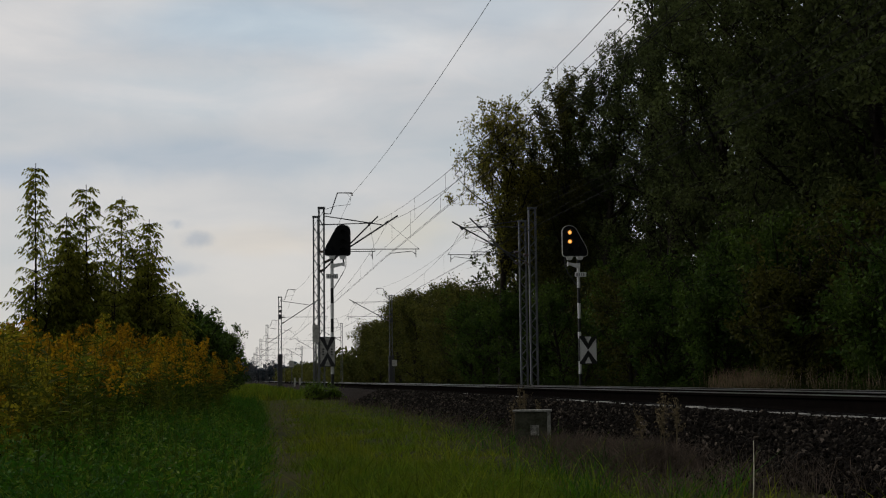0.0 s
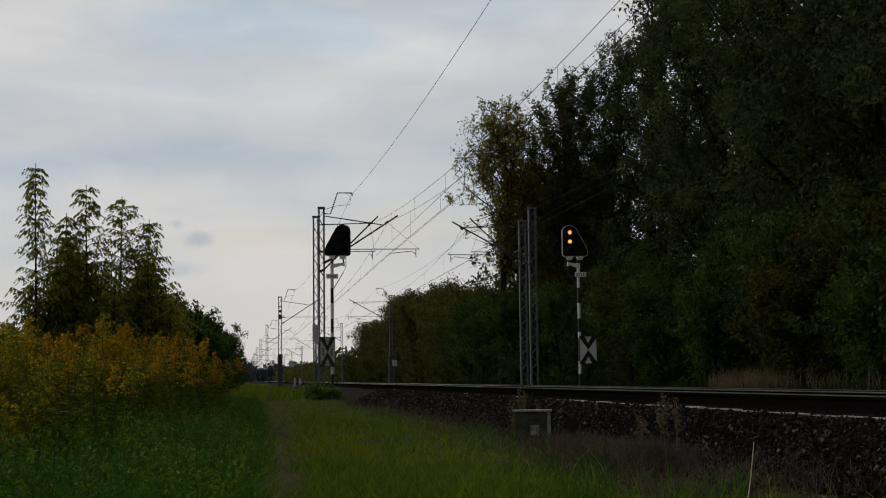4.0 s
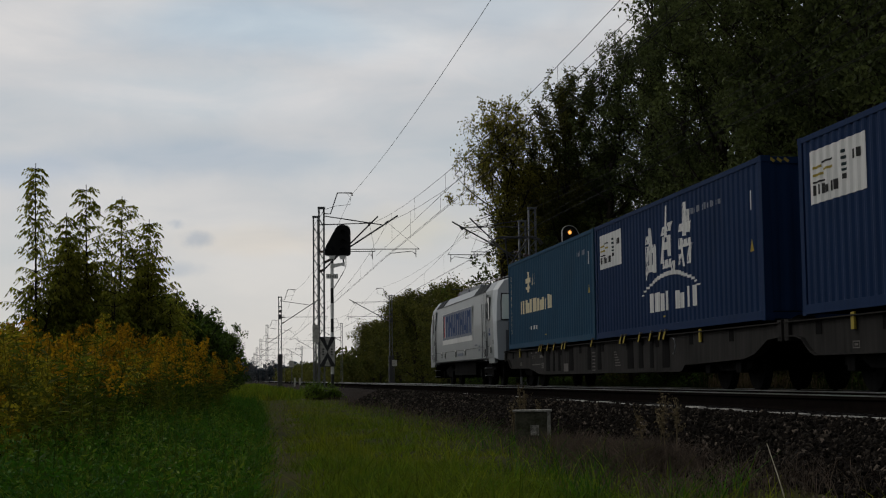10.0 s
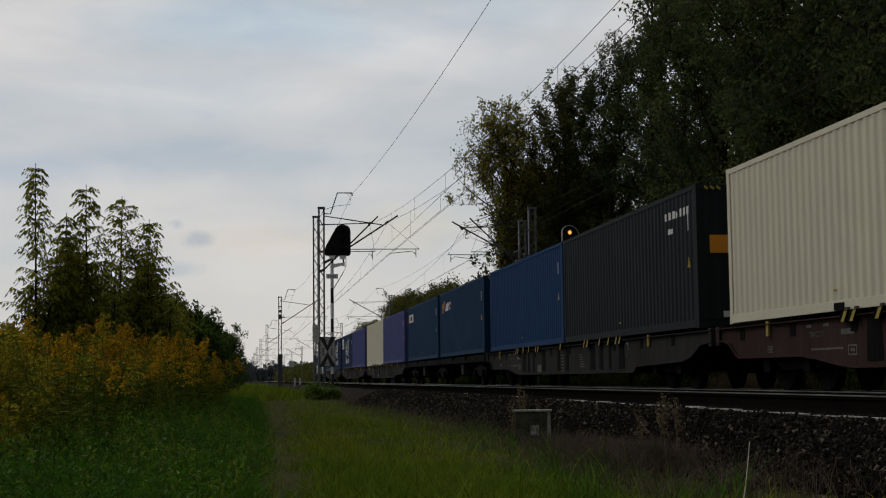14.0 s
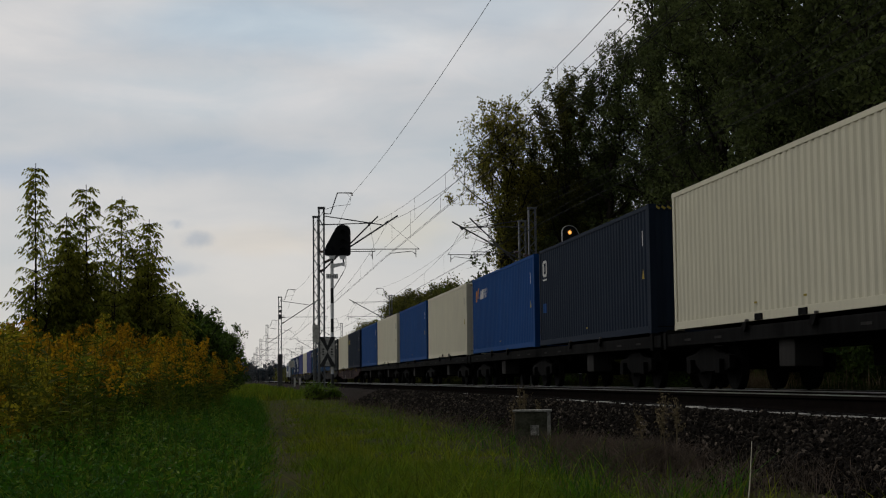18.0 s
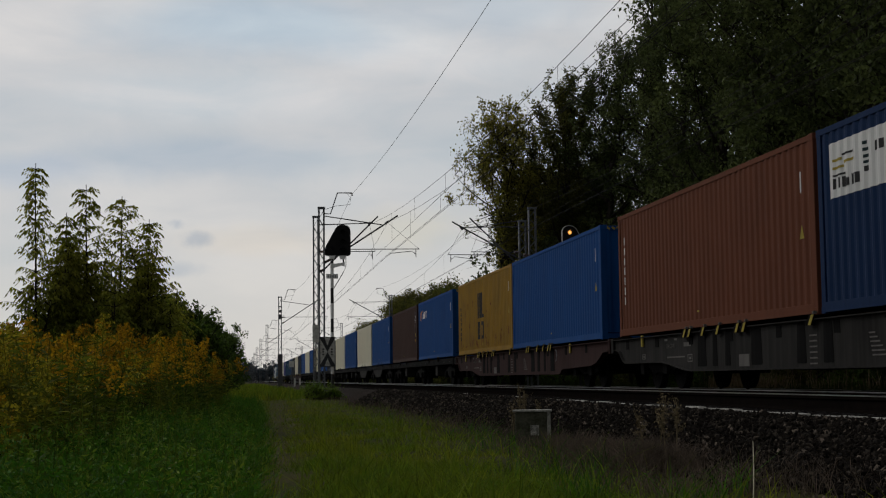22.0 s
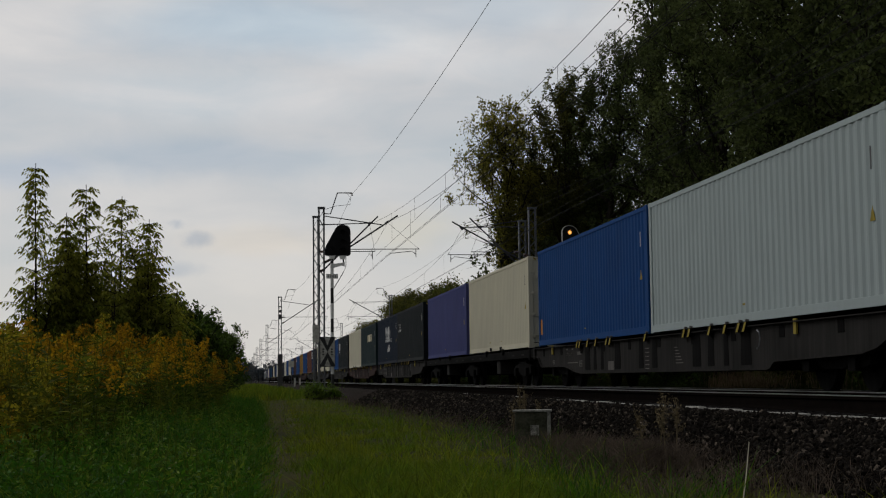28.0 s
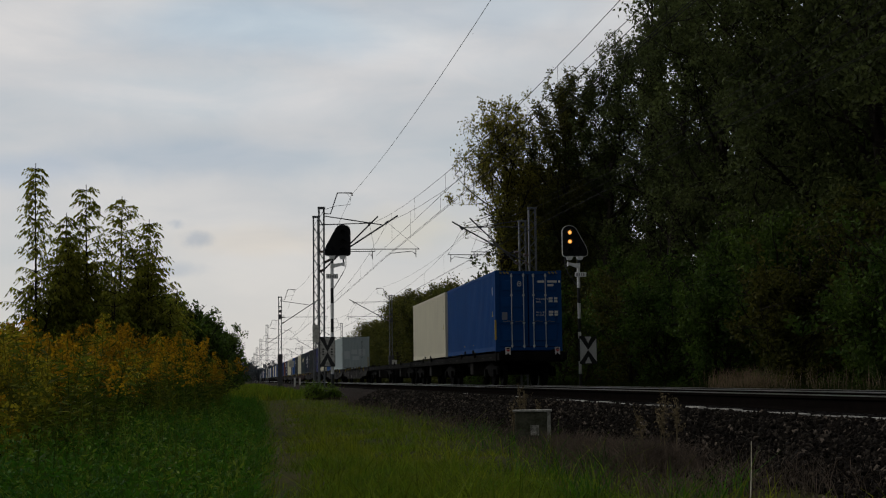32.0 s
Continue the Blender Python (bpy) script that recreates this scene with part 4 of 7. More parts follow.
# far side: tall poplar and willows, then shrubs before them
build_tree("poplar", 15.1, 84, 14.7, 3.5, "leaf_poplar", 25000, 0.16, "tall yellow-green poplar with an airy crown behind the masts", 11, 0.46, 34, 0.3, 0.55, up=0.14)
build_tree("poplar", 18.4, 83, 17.0, 3.0, "leaf_olive", 34000, 0.17, "tall dark olive poplar with an airy crown", 12, 0.2, 36, 0.3, 0.6, up=0.14)
build_tree("poplar", 17.0, 90, 14.6, 3.2, "leaf_olive", 4500, 0.16, "tall olive poplar behind the others", 14, 0.35, 32, 0.3, 0.6, up=0.14)
build_tree("willow", 20.0, 80, 18.4, 3.6, "leaf_dark", 40000, 0.16, "tall dark willow with sky showing through its crown", 13, 0.12, 38, 0.4, 0.6, up=0.14)
build_tree("willow", 21.4, 72, 20.0, 3.0, "leaf_dark", 34000, 0.15, "tall dark willow with sky showing through its crown", 23, 0.12, 36, 0.4, 0.62, up=0.14)
for i, (x, y, h, r, k) in enumerate(((21.7, 76, 22.0, 3.0, 30), (20.2, 90, 12.5, 3.4, 26), (21.8, 88, 13.0, 3.4, 26), (22.6, 93, 12.5, 4.2, 16), (29.0, 90, 15, 4.5, 18), (20.4, 100, 10.5, 3.8, 16), (20.7, 86, 8.6, 3.6, 28), (28.0, 78, 17, 4.2, 20), (21.1, 62, 20, 4.2, 36), (24.6, 58, 22, 4.8, 28), (20.6, 52, 21, 4.6, 48), (24.5, 50, 22, 5.0, 26), (20.8, 45, 20, 4.4, 46), (23.8, 42, 21, 4.8, 26), (20.4, 37, 19, 4.4, 44), (33, 66, 23, 5.0, 14), (30, 52, 22, 5.0, 14), (21, 29, 19, 4.5, 22), (20.5, 20, 18, 4.5, 10))):
    build_tree("willow", x, y, h, r, "leaf_dark", k * 1000, 0.2 if k > 25 else 0.28, "tall dark leafy tree in a dense row", 40 + i, 0.1, 36, 0.3, 0.7, up=0.08)
SHRUBS = ((15.8, 30, 3.9, 1.9), (17.4, 33, 4.7, 2.1), (16.0, 34.5, 3.4, 1.6), (17.8, 39, 5.4, 2.2), (16.2, 40, 3.2, 1.7), (17.2, 44.5, 5.2, 2.1), (16.0, 47, 3.0, 1.6), (17.3, 50.5, 5.6, 2.0), (16.0, 53.5, 3.4, 1.6), (17.6, 57, 5.3, 2.1),
          (16.3, 61, 4.4, 1.8), (17.8, 65, 5.8, 2.2), (16.2, 70, 4.6, 1.9), (17.6, 75, 5.6, 2.2), (16.2, 80, 4.4, 1.9), (17.4, 89, 6.0, 2.4), (16.2, 96, 5.2, 2.2), (17.0, 25, 4.4, 2.0), (18.6, 28, 5.6, 2.3), (15.2, 80, 5.0, 1.8), (14.9, 88, 5.0, 1.9), (15.0, 95, 5.2, 2.1))
for i, (x, y, h, r) in enumerate(SHRUBS):
    brown = i in (3, 4, 10, 13)
    build_tree("shrub", x, y, h, r, "leaf_brown" if brown else "leaf_shrub", 9000, 0.15, "dense brownish-green shrub at the edge of the wood" if brown else "dense dark green shrub at the edge of the wood", 80 + i, 0.05, 18, 0.1, 0.8, up=0.05, stems=2, category="shrub", group="shrubs beside the railway")
FAR_TREES = ((17.0, 100, 6.2, 2.4), (17.4, 108, 6.8, 2.6), (18.0, 116, 7.3, 2.8), (17.4, 123, 8.0, 2.6), (18.0, 131, 8.6, 2.9), (17.2, 139, 8.6, 2.7), (17.8, 149, 9.0, 2.9), (17.4, 160, 8.8, 2.8), (18.0, 172, 8.6, 2.8), (17.6, 186, 7.6, 2.7), (18.0, 200, 7.4, 2.8), (18.2, 214, 6.8, 2.8))
for i, (x, y, h, r) in enumerate(FAR_TREES):
    build_tree("small_tree", x, y, h, r, "leaf_far", 13000, 0.22, "rounded olive-green tree in a row along the line", 120 + i, 0.06, 26, 0.2, 1.1, up=0.05)


def build_wood(name, places, leaf, size, n, label, seed):
    """A far row of woodland: lobed crowns of many leaves, too far to tell apart."""
    rng = np.random.default_rng(seed)
    P = []
    for x, y, h, r in places:
        m = int(n)
        lob = np.clip(rng.normal(size=(14, 3)), -1.5, 1.5) * np.array([r * 0.45, r * 0.45, h * 0.2]) + np.array([x, y, h * 0.55])
        w = rng.integers(14, size=m)
        p = lob[w] + np.clip(rng.normal(size=(m, 3)), -1.6, 1.6) * np.array([r * 0.22, r * 0.22, h * 0.13])
        lowset = rng.random(m) < 0.4
        p[lowset] = np.array([x, y, 0]) + (rng.random((lowset.sum(), 3)) * 2 - np.array([1, 1, 0])) * np.array([r * 0.9, r * 0.5, h * 0.3])
        p[:, 2] = np.abs(p[:, 2])
        P.append(p)
    V, F = leaf_cloud(np.concatenate(P), size, rng, 0.1, 0.7)
    tagged(link(name, mesh_np(name, V, F), M[leaf]), label, "wood", kind="stuff")


rw = np.random.default_rng(5)
build_wood("understorey", [(22.5 + 5 * rw.random(), 14 + 6 * i, 6.0 + 2.5 * rw.random(), 5) for i in range(18)], "leaf_shrub", 0.5, 2600, "dark undergrowth below the tall trees", 4)
build_wood("tall_wood", [(27.0 + 2.8 * i + rw.random(), 72 - 2.0 * i, 19.5 + 1.0 * rw.random(), 4.4) for i in range(6)], "leaf_dark", 0.38, 10000, "tall dark trees standing close behind the front row", 14)
build_wood("far_wood", [(17.5 + 3 * rw.random(), 215 + 17 * i, 4.0 + 1.8 * rw.random(), 5.0) for i in range(26)], "leaf_far", 0.5, 1500, "far row of green trees along the railway", 6)
build_wood("far_wood", [(24 + 9 * rw.random(), 90 + 14 * i, 8 + 3 * rw.random(), 6) for i in range(14)], "leaf_far", 0.5, 1700, "dense woodland behind the lineside trees", 7)
build_wood("distant_wood", [(-60 + 11 * i + 4 * rw.random(), 900 + 30 * rw.random(), 9 + 4 * rw.random(), 10) for i in range(22)], "haze_wood", 1.7, 1500, "distant wood across the end of the line, haze put into its colour", 8)
build_wood("left_wood", [(-14 - 16 * rw.random(), 30 + 12 * i, 4 + 2 * rw.random(), 5) for i in range(18)], "leaf_shrub", 0.35, 1500, "dense bushes beyond the meadow", 9)
build_wood("back_wood", [(-40 + 9 * i, -45 + 8 * rw.random(), 9 + 4 * rw.random(), 7) for i in range(12)], "leaf_shrub", 0.6, 700, "woodland behind the viewpoint", 10)

# left: box elders, hedge, goldenrod
ELDERS = ((-3.5, 26.0, 4.62, 0.62), (-2.68, 26.6, 4.36, 0.66), (-2.22, 27.0, 4.25, 1.1), (-3.06, 26.3, 3.78, 0.35), (-1.72, 27.2, 3.85, 0.95), (-1.75, 27.8, 3.3, 0.85), (-2.5, 28.4, 3.2, 1.0), (-3.2, 28.0, 3.0, 0.9), (-1.35, 29.5, 2.7, 0.7), (-4.6, 26.4, 2.8, 0.6), (-3.0, 26.2, 2.7, 0.8), (-2.2, 25.8, 2.5, 0.8))


def leaflets(base, way, size, aspect, rng):
    """Pointed leaflets that start at the given places and lie along the given ways."""
    n = len(base)
    a = way / (np.linalg.norm(way, axis=1, keepdims=True) + 1e-9)
    b = np.cross(a, rng.normal(size=(n, 3)))
    b /= np.linalg.norm(b, axis=1, keepdims=True) + 1e-9
    s = size * (0.7 + 0.6 * rng.random((n, 1)))
    V = np.stack([base, base + a * s * 0.42 + b * s * aspect * 0.5, base + a * s, base + a * s * 0.42 - b * s * aspect * 0.5], 1).reshape(-1, 3)
    return V, np.arange(4 * n).reshape(n, 4)


def build_elder(x, y, h, r, seed):
    """A young box elder: straight shoots with opposite, drooping compound leaves."""
    rng = np.random.default_rng(seed)
    z0 = float(ground_height(x, y)) - 0.1
    e = empty("box_elder", x, y, z0)
    tagged(e, "young box elder with drooping yellow-green compound leaves", "tree", "box elders by the path")
    wood, base, way = [], [], []
    shoots = [((0, 0), h, 0.03)] + [(tuple(rng.normal(size=2) * r * 0.35), h * (0.55 + 0.3 * rng.random()), 0.16) for _ in range(4)]
    for (ox, oy), sh, bend in shoots:
        t = limb((ox * 0.3, oy * 0.3, 0), (ox * 0.5, oy * 0.5, h * 0.7), sh, rng, 8, bend, 0.15)
        wood.append((t, np.linspace(0.035, 0.006, 8)))
        n = int(sh / 0.14)
        for i in range(n):
            f = 0.2 + 0.8 * i / n
            k = min(int(f * 7), 6)
            p = t[k] + (t[k + 1] - t[k]) * (f * 7 - k)
            for s in (0, 1):
                az = (i % 2) * 1.57 + s * math.pi + rng.normal() * 0.4
                ln = (r * 1.1 * (1.0 - f) ** 0.8 + 0.07) * (0.6 + 0.6 * rng.random())
                b = limb(p, (math.cos(az), math.sin(az), 0.6), ln, rng, 4, 0.2, -0.05)
                wood.append((b, np.linspace(0.008, 0.003, 4)))
                for q in np.concatenate([b[1:], (b[1:] + b[:-1]) / 2]):
                    # one compound leaf: a short arching stalk with five hanging leaflets
                    la = az + rng.normal() * 0.9
                    o = np.array([math.cos(la), math.sin(la), 0.0])
                    for g in range(5):
                        base.append(q + o * 0.032 * g + np.array([0, 0, 0.02 * g - 0.009 * g * g]))
                        side = (g % 2 * 2 - 1) * (0.7 if g < 4 else 0.0)
                        way.append(o * (0.35 + 0.1 * g) + np.array([-o[1], o[0], 0]) * side + np.array([0, 0, -0.85 + 0.25 * rng.normal()]))
    V, F = tube_np(wood[:1], 7)
    link("trunk", mesh_np("trunk", V, F, True), M["bark"], e)
    V, F = tube_np(wood[1:], 4)
    link("shoot_work", mesh_np("shoot_work", V, F, True), M["bark"], e)
    V, F = leaflets(np.array(base), np.array(way), 0.088, 0.40, rng)
    link("crown", mesh_np("crown", V, F), M["leaf_elder"], e, "drooping compound leaves")


for i, (x, y, h, r) in enumerate(ELDERS):
    build_elder(x, y, h, r, 200 + i)
HEDGE = ((-1.9, 34, 2.6, 0.8), (-1.7, 39, 2.6, 0.8), (-1.6, 45, 2.8, 0.9), (-1.3, 51, 2.7, 0.9), (-1.2, 58, 2.9, 0.9), (-1.0, 66, 2.9, 0.9), (-1.0, 75, 2.9, 1.0), (-0.9, 86, 2.9, 1.0), (-0.9, 100, 3.0, 1.1), (-3.2, 42, 3.0, 1.2), (-3.4, 52, 3.1, 1.3), (-3.4, 64, 3.2, 1.4), (-1.1, 118, 3.0, 1.2), (-1.2, 142, 3.0, 1.4))
for i, (x, y, h, r) in enumerate(HEDGE):
    build_tree("hedge_bush", x, y, h, r, "leaf_shrub", 6500, 0.12, "dark green bush in a ragged row by the path", 240 + i, 0.06, 16, 0.1, 0.75, up=0.1, stems=2, category="bush", group="bushes by the path")


def blades(points, height, width, rng, lean=0.35, var=0.6):
    """Grass blades: bent strips of three quads narrowing to the tip."""
    n = len(points)
    az = rng.random(n) * 2 * np.pi
    side = np.stack([np.cos(az), np.sin(az), np.zeros(n)], 1)
    ba = rng.random(n) * 2 * np.pi
    bend = np.stack([np.cos(ba), np.sin(ba), np.zeros(n)], 1) * (rng.random((n, 1)) * lean)
    h = (height * (1 - var / 2 + var * rng.random(n)))[:, None]
    up = np.array([[0, 0, 1.0]])
    out = []
    for f, w in ((0, 1.0), (0.55, 0.8), (1.0, 0.1)):
        c = points + up * h * f * (1 - 0.25 * f * rng.random((n, 1)) * lean) + bend * h * f * f * 1.6
        out += [c - side * width * w / 2, c + side * width * w / 2]
    V = np.stack(out, 1).reshape(-1, 3)
    i = np.arange(n)[:, None] * 6
    F = np.concatenate([i + np.array([[2 * k, 2 * k + 1, 2 * k + 3, 2 * k + 2]]) for k in range(2)], 0)
    return V, F


def on_ground(x, y):
    return np.stack([x, y, ground_height(x, y) - 0.02], 1)


def scatter(n, y0, y1, xa, xb, rng, power=2.0):
    """Places on the ground between two border lines, denser towards the viewpoint."""
    y = (y0 ** (1 - power) + rng.random(n) * (y1 ** (1 - power) - y0 ** (1 - power))) ** (1 / (1 - power))
    a, b = np.interp(y, *xa), np.interp(y, *xb)
    return a + (b - a) * rng.random(n), y


def build_meadow():
    rng = np.random.default_rng(31)
    x, y = scatter(100000, 6, 110, ([6, 110], [-1.2, -0.4]), ([6, 110], [3.75, 3.3]), rng, 1.8)
    off = x - (0.0244 * y + 0.03 * np.sin(0.6 * y)) - 0.04
    keep = (rng.random(len(x)) < 1.0 - 0.86 * np.exp(-(off / 0.30) ** 2)) & (rng.random(len(x)) < np.interp(x - 0.055 * np.clip(y - 14, 0, 18), [1.2, 2.0, 2.6, 3.4], [1.0, 0.6, 0.18, 0.03]))
    x, y = x[keep], y[keep]
    V, F = blades(on_ground(x, y), np.where(rng.random(len(x)) < 0.05, 0.30, 0.11 + 0.05 * np.sin(x * 2.3 + 1.1 * y) * np.sin(0.8 * y)), 0.008, rng, 0.9)
    tagged(link("meadow_grass", mesh_np("meadow_grass", V, F), M["grass"]), "yellow-green meadow grass beside the path", "grass", kind="stuff")
    x, y = scatter(40000, 7, 60, ([7, 60], [-2.2, -0.9]), ([7, 20, 60], [0.75, 0.5, 0.6]), rng, 1.8)
    keep = rng.random(len(x)) < np.clip((0.0244 * y - 0.12 - x + 0.15 * np.sin(1.3 * y) * np.sin(0.45 * y + 1)) / 0.35, 0.0, 1.0)
    x, y = x[keep], y[keep]
    V, F = blades(on_ground(x, y), 0.24, 0.011, rng, 0.9)
    P = on_ground(x, y) + np.array([0, 0, 0.08]) + rng.random((len(x), 1)) ** 1.5 * np.array([[0, 0, 0.30]])
    V2, F2 = leaf_cloud(P, 0.042, rng, 0.0, 0.32)
    tagged(link("green_weeds", mesh_np("green_weeds", np.concatenate([V, V2]), np.concatenate([F, F2 + len(V)])), M["weed"]), "lush green weeds and nettles by the path", "weeds", kind="stuff")
    # taller leafy weeds among them
    m = 420
    x, y = scatter(m, 7.5, 34, ([7, 34], [-2.0, -0.8]), ([7, 34], [-0.02, 0.5]), rng, 1.7)
    base = on_ground(x, y)
    hh = 0.22 + 0.38 * rng.random(m) * np.clip(0.6 - x * 0.5, 0.3, 1.0)
    runs = [(np.stack([p, p + np.array([dx, dy, h0])]), [0.004, 0.002]) for p, h0, dx, dy in zip(base, hh, rng.normal(size=m) * 0.05, rng.normal(size=m) * 0.05)]
    V, F = tube_np(runs, 3)
    w = rng.integers(m, size=m * 26)
    t = rng.random((m * 26, 1))
    P = base[w] + np.concatenate([rng.normal(size=(m * 26, 2)) * 0.055 * (1.2 - t), hh[w][:, None] * (0.25 + 0.75 * t)], 1)
    V2, F2 = leaf_cloud(P, 0.045, rng, -0.1, 0.3)
    tagged(link("leafy_weeds", mesh_np("leafy_weeds", np.concatenate([V, V2]), np.concatenate([F, F2 + len(V)])), M["weed_tall"]), "taller bright green leafy weeds by the path", "weeds", kind="stuff")
    # withered grass at the foot of the ballast
    x, y = scatter(3600, 8.6, 60, ([9, 60], [2.5, 3.0]), ([9, 60], [4.05, 3.9]), rng, 1.7)
    x2, y2 = scatter(5000, 11.5, 15.5, ([9, 60], [3.1, 3.1]), ([9, 60], [3.75, 3.75]), rng, 1.7)
    x, y = np.concatenate([x, x2]), np.concatenate([y, y2])
    V, F = blades(on_ground(x, y), 0.24, 0.006, rng, 0.9)
    tagged(link("withered_grass", mesh_np("withered_grass", V, F), M["dry_grey"]), "withered grey-brown grass at the foot of the ballast", "grass", kind="stuff")
    # green tufts on the stones
    cx, cy = scatter(46, 8.5, 30, ([8, 30], [2.1, 2.6]), ([8, 30], [3.2, 3.6]), rng, 1.8)
    w = rng.integers(46, size=520)
    x, y = cx[w] + rng.normal(size=520) * 0.05, cy[w] + rng.normal(size=520) * 0.07
    V, F = blades(on_ground(x, y), 0.26, 0.009, rng, 1.3)
    tagged(link("grass_tufts", mesh_np("grass_tufts", V, F), M["weed"]), "bright green grass tufts at the edge of the ballast", "grass", kind="stuff")
    x, y = scatter(7000, 24, 46, ([24, 46], [14.1, 14.1]), ([24, 46], [14.8, 14.8]), rng, 1.2)
    keep = rng.random(len(x)) < np.interp(y, [24, 30, 37.5, 39.5, 43, 44, 46], [0.10, 0.10, 0.08, 1.0, 1.0, 0.03, 0.02]) * (0.4 + 0.6 * (np.sin(y * 5 + x * 3) > 0))
    x, y = x[keep], y[keep]
    V, F = blades(on_ground(x, y), 0.8, 0.013, rng, 0.25)
    tagged(link("dry_reeds", mesh_np("dry_reeds", V, F), M["dry"]), "tall dry straw-coloured grass before the shrubs", "grass", kind="stuff")
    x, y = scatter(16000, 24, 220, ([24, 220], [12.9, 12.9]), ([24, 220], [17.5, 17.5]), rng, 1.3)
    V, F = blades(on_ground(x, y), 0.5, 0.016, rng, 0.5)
    tagged(link("verge_grass", mesh_np("verge_grass", V, F), M["verge"]), "rough grass on the far verge, shade put into its colour", "grass", kind="stuff")
    x, y = scatter(14000, 60, 260, ([60, 260], [-6, -6]), ([60, 260], [3.2, 3.2]), rng, 1.2)
    V, F = blades(on_ground(x, y), 0.4, 0.03, rng, 0.5)
    tagged(link("far_meadow_grass", mesh_np("far_meadow_grass", V, F), M["grass"]), "rough grass along the line far off", "grass", kind="stuff")


build_meadow()


def build_goldenrod():
    """A dense stand of goldenrod: stems, narrow leaves, arching one-sided plumes of small florets."""
    rng = np.random.default_rng(61)
    n, m = 2300, 190
    cx, cy = scatter(m, 9.5, 46, ([9, 48], [-6.0, -5.0]), ([9, 14, 30, 48], [-1.45, -1.1, -0.6, -0.5]), rng, 1.35)
    ch = 0.80 + 0.60 * rng.random(m) + 0.012 * (cy - 10)
    ch *= np.interp(cy, [9, 15], [0.62, 1.0])
    who = rng.integers(m, size=n)
    x = cx[who] + np.clip(rng.normal(size=n), -1.7, 1.7) * 0.2
    y = cy[who] + np.clip(rng.normal(size=n), -1.7, 1.7) * 0.4
    hs = ch[who] * (0.80 + 0.3 * rng.random(n))
    P = on_ground(x, y)
    runs, base, way, ripe, young = [], [], [], [], []
    for p, h in zip(P, hs):
        t = limb(p, (rng.normal() * 0.10, rng.normal() * 0.10, 1), h, rng, 4, 0.08, 0.0)
        runs.append((t, np.linspace(0.005, 0.003, 4)))
        f = 0.15 + 0.75 * rng.random(46)
        az = rng.random(46) * 6.283
        k = np.minimum((f * 3).astype(int), 2)
        base.append(t[k] + (t[k + 1] - t[k]) * (f * 3 - k)[:, None])
        way.append(np.stack([np.cos(az), np.sin(az), 0.15 + 0.4 * rng.normal(size=46)], 1))
        if rng.random() > (0.62 + 0.38 * math.sin(p[0] * 1.3 + p[1] * 0.5)) * np.interp(p[1], [9, 12, 15], [0.55, 0.8, 1.0]):
            continue
        lean = rng.random() * 6.283
        into = ripe if rng.random() < np.interp(p[1], [10, 14, 18], [0.1, 0.45, 0.9]) else young
        for j in range(11):
            az = lean + rng.normal() * 0.8
            s = np.linspace(0, 1, 14)[:, None]
            ln = (0.05 + 0.017 * j) * (0.75 + 0.5 * rng.random())
            st = t[-1] - np.array([0, 0, 0.030 * j])
            into.append(st + s * ln * np.array([math.cos(az) * 1.25, math.sin(az) * 1.25, 0.75]) - s * s * np.array([0, 0, ln * 0.75]) + rng.normal(size=(14, 3)) * 0.007)
    V, F = tube_np(runs, 3)
    V2, F2 = leaflets(np.concatenate(base), np.concatenate(way), 0.105, 0.17, rng)
    tagged(link("goldenrod_foliage", mesh_np("goldenrod_foliage", np.concatenate([V, V2]), np.concatenate([F, F2 + len(V)])), M["gold_leaf"]), "stems and narrow leaves of a dense goldenrod stand", "goldenrod", kind="stuff")
    V, F = leaf_cloud(np.concatenate(ripe), 0.032, rng, -0.1, 0.8)
    tagged(link("goldenrod_bloom", mesh_np("goldenrod_bloom", V, F), M["gold"]), "arching orange-yellow goldenrod plumes past their best", "goldenrod", kind="stuff")
    V, F = leaf_cloud(np.concatenate(young), 0.030, rng, -0.1, 0.7)
    tagged(link("goldenrod_young_bloom", mesh_np("goldenrod_young_bloom", V, F), M["gold_young"]), "arching yellow-green goldenrod plumes just opening", "goldenrod", kind="stuff")


build_goldenrod()


def build_stalk(name, x, y, height, mat, label, seed, plume=True):
    """A dry weed stalk with short side twigs and seed heads."""
    rng = np.random.default_rng(seed)
    e = empty(name, x, y, float(ground_height(x, y)) + (0.0 if x < 3.7 else 0.25 * (x - 3.7)))
    tagged(e, label, "weed", "dry weeds by the ballast")
    t = limb((0, 0, -0.05), (rng.normal() * 0.06, rng.normal() * 0.06, 1), height, rng, 6, 0.05, 0.0)
    runs = [(t, np.linspace(0.008, 0.004, 6) * (1.0 if plume else 0.6))]
    P = []
    for i in range(10 if plume else 0):
        f = 0.45 + 0.55 * i / 10
        p = t[0] + (t[-1] - t[0]) * f
        b = limb(p, (*rng.normal(size=2) * 0.5, 1.0), 0.10, rng, 3, 0.2, 0.1)
        runs.append((b, np.array([0.003, 0.0025, 0.002])))
        P.append(b[rng.integers(3, size=14)] + rng.normal(size=(14, 3)) * 0.014)
    V, F = tube_np(runs[:1], 4)
    link("stem", mesh_np("stem", V, F), M[mat], e)
    if P:
        V, F = tube_np(runs[1:], 4)
        tagged(link("twig_work", mesh_np("twig_work", V, F), M[mat], e), "fine side twigs", kind="stuff")
        V, F = leaf_cloud(np.concatenate(P), 0.026, rng, 0, 0.6)
        link("seed_head", mesh_np("seed_head", V, F), M[mat], e)
    return e


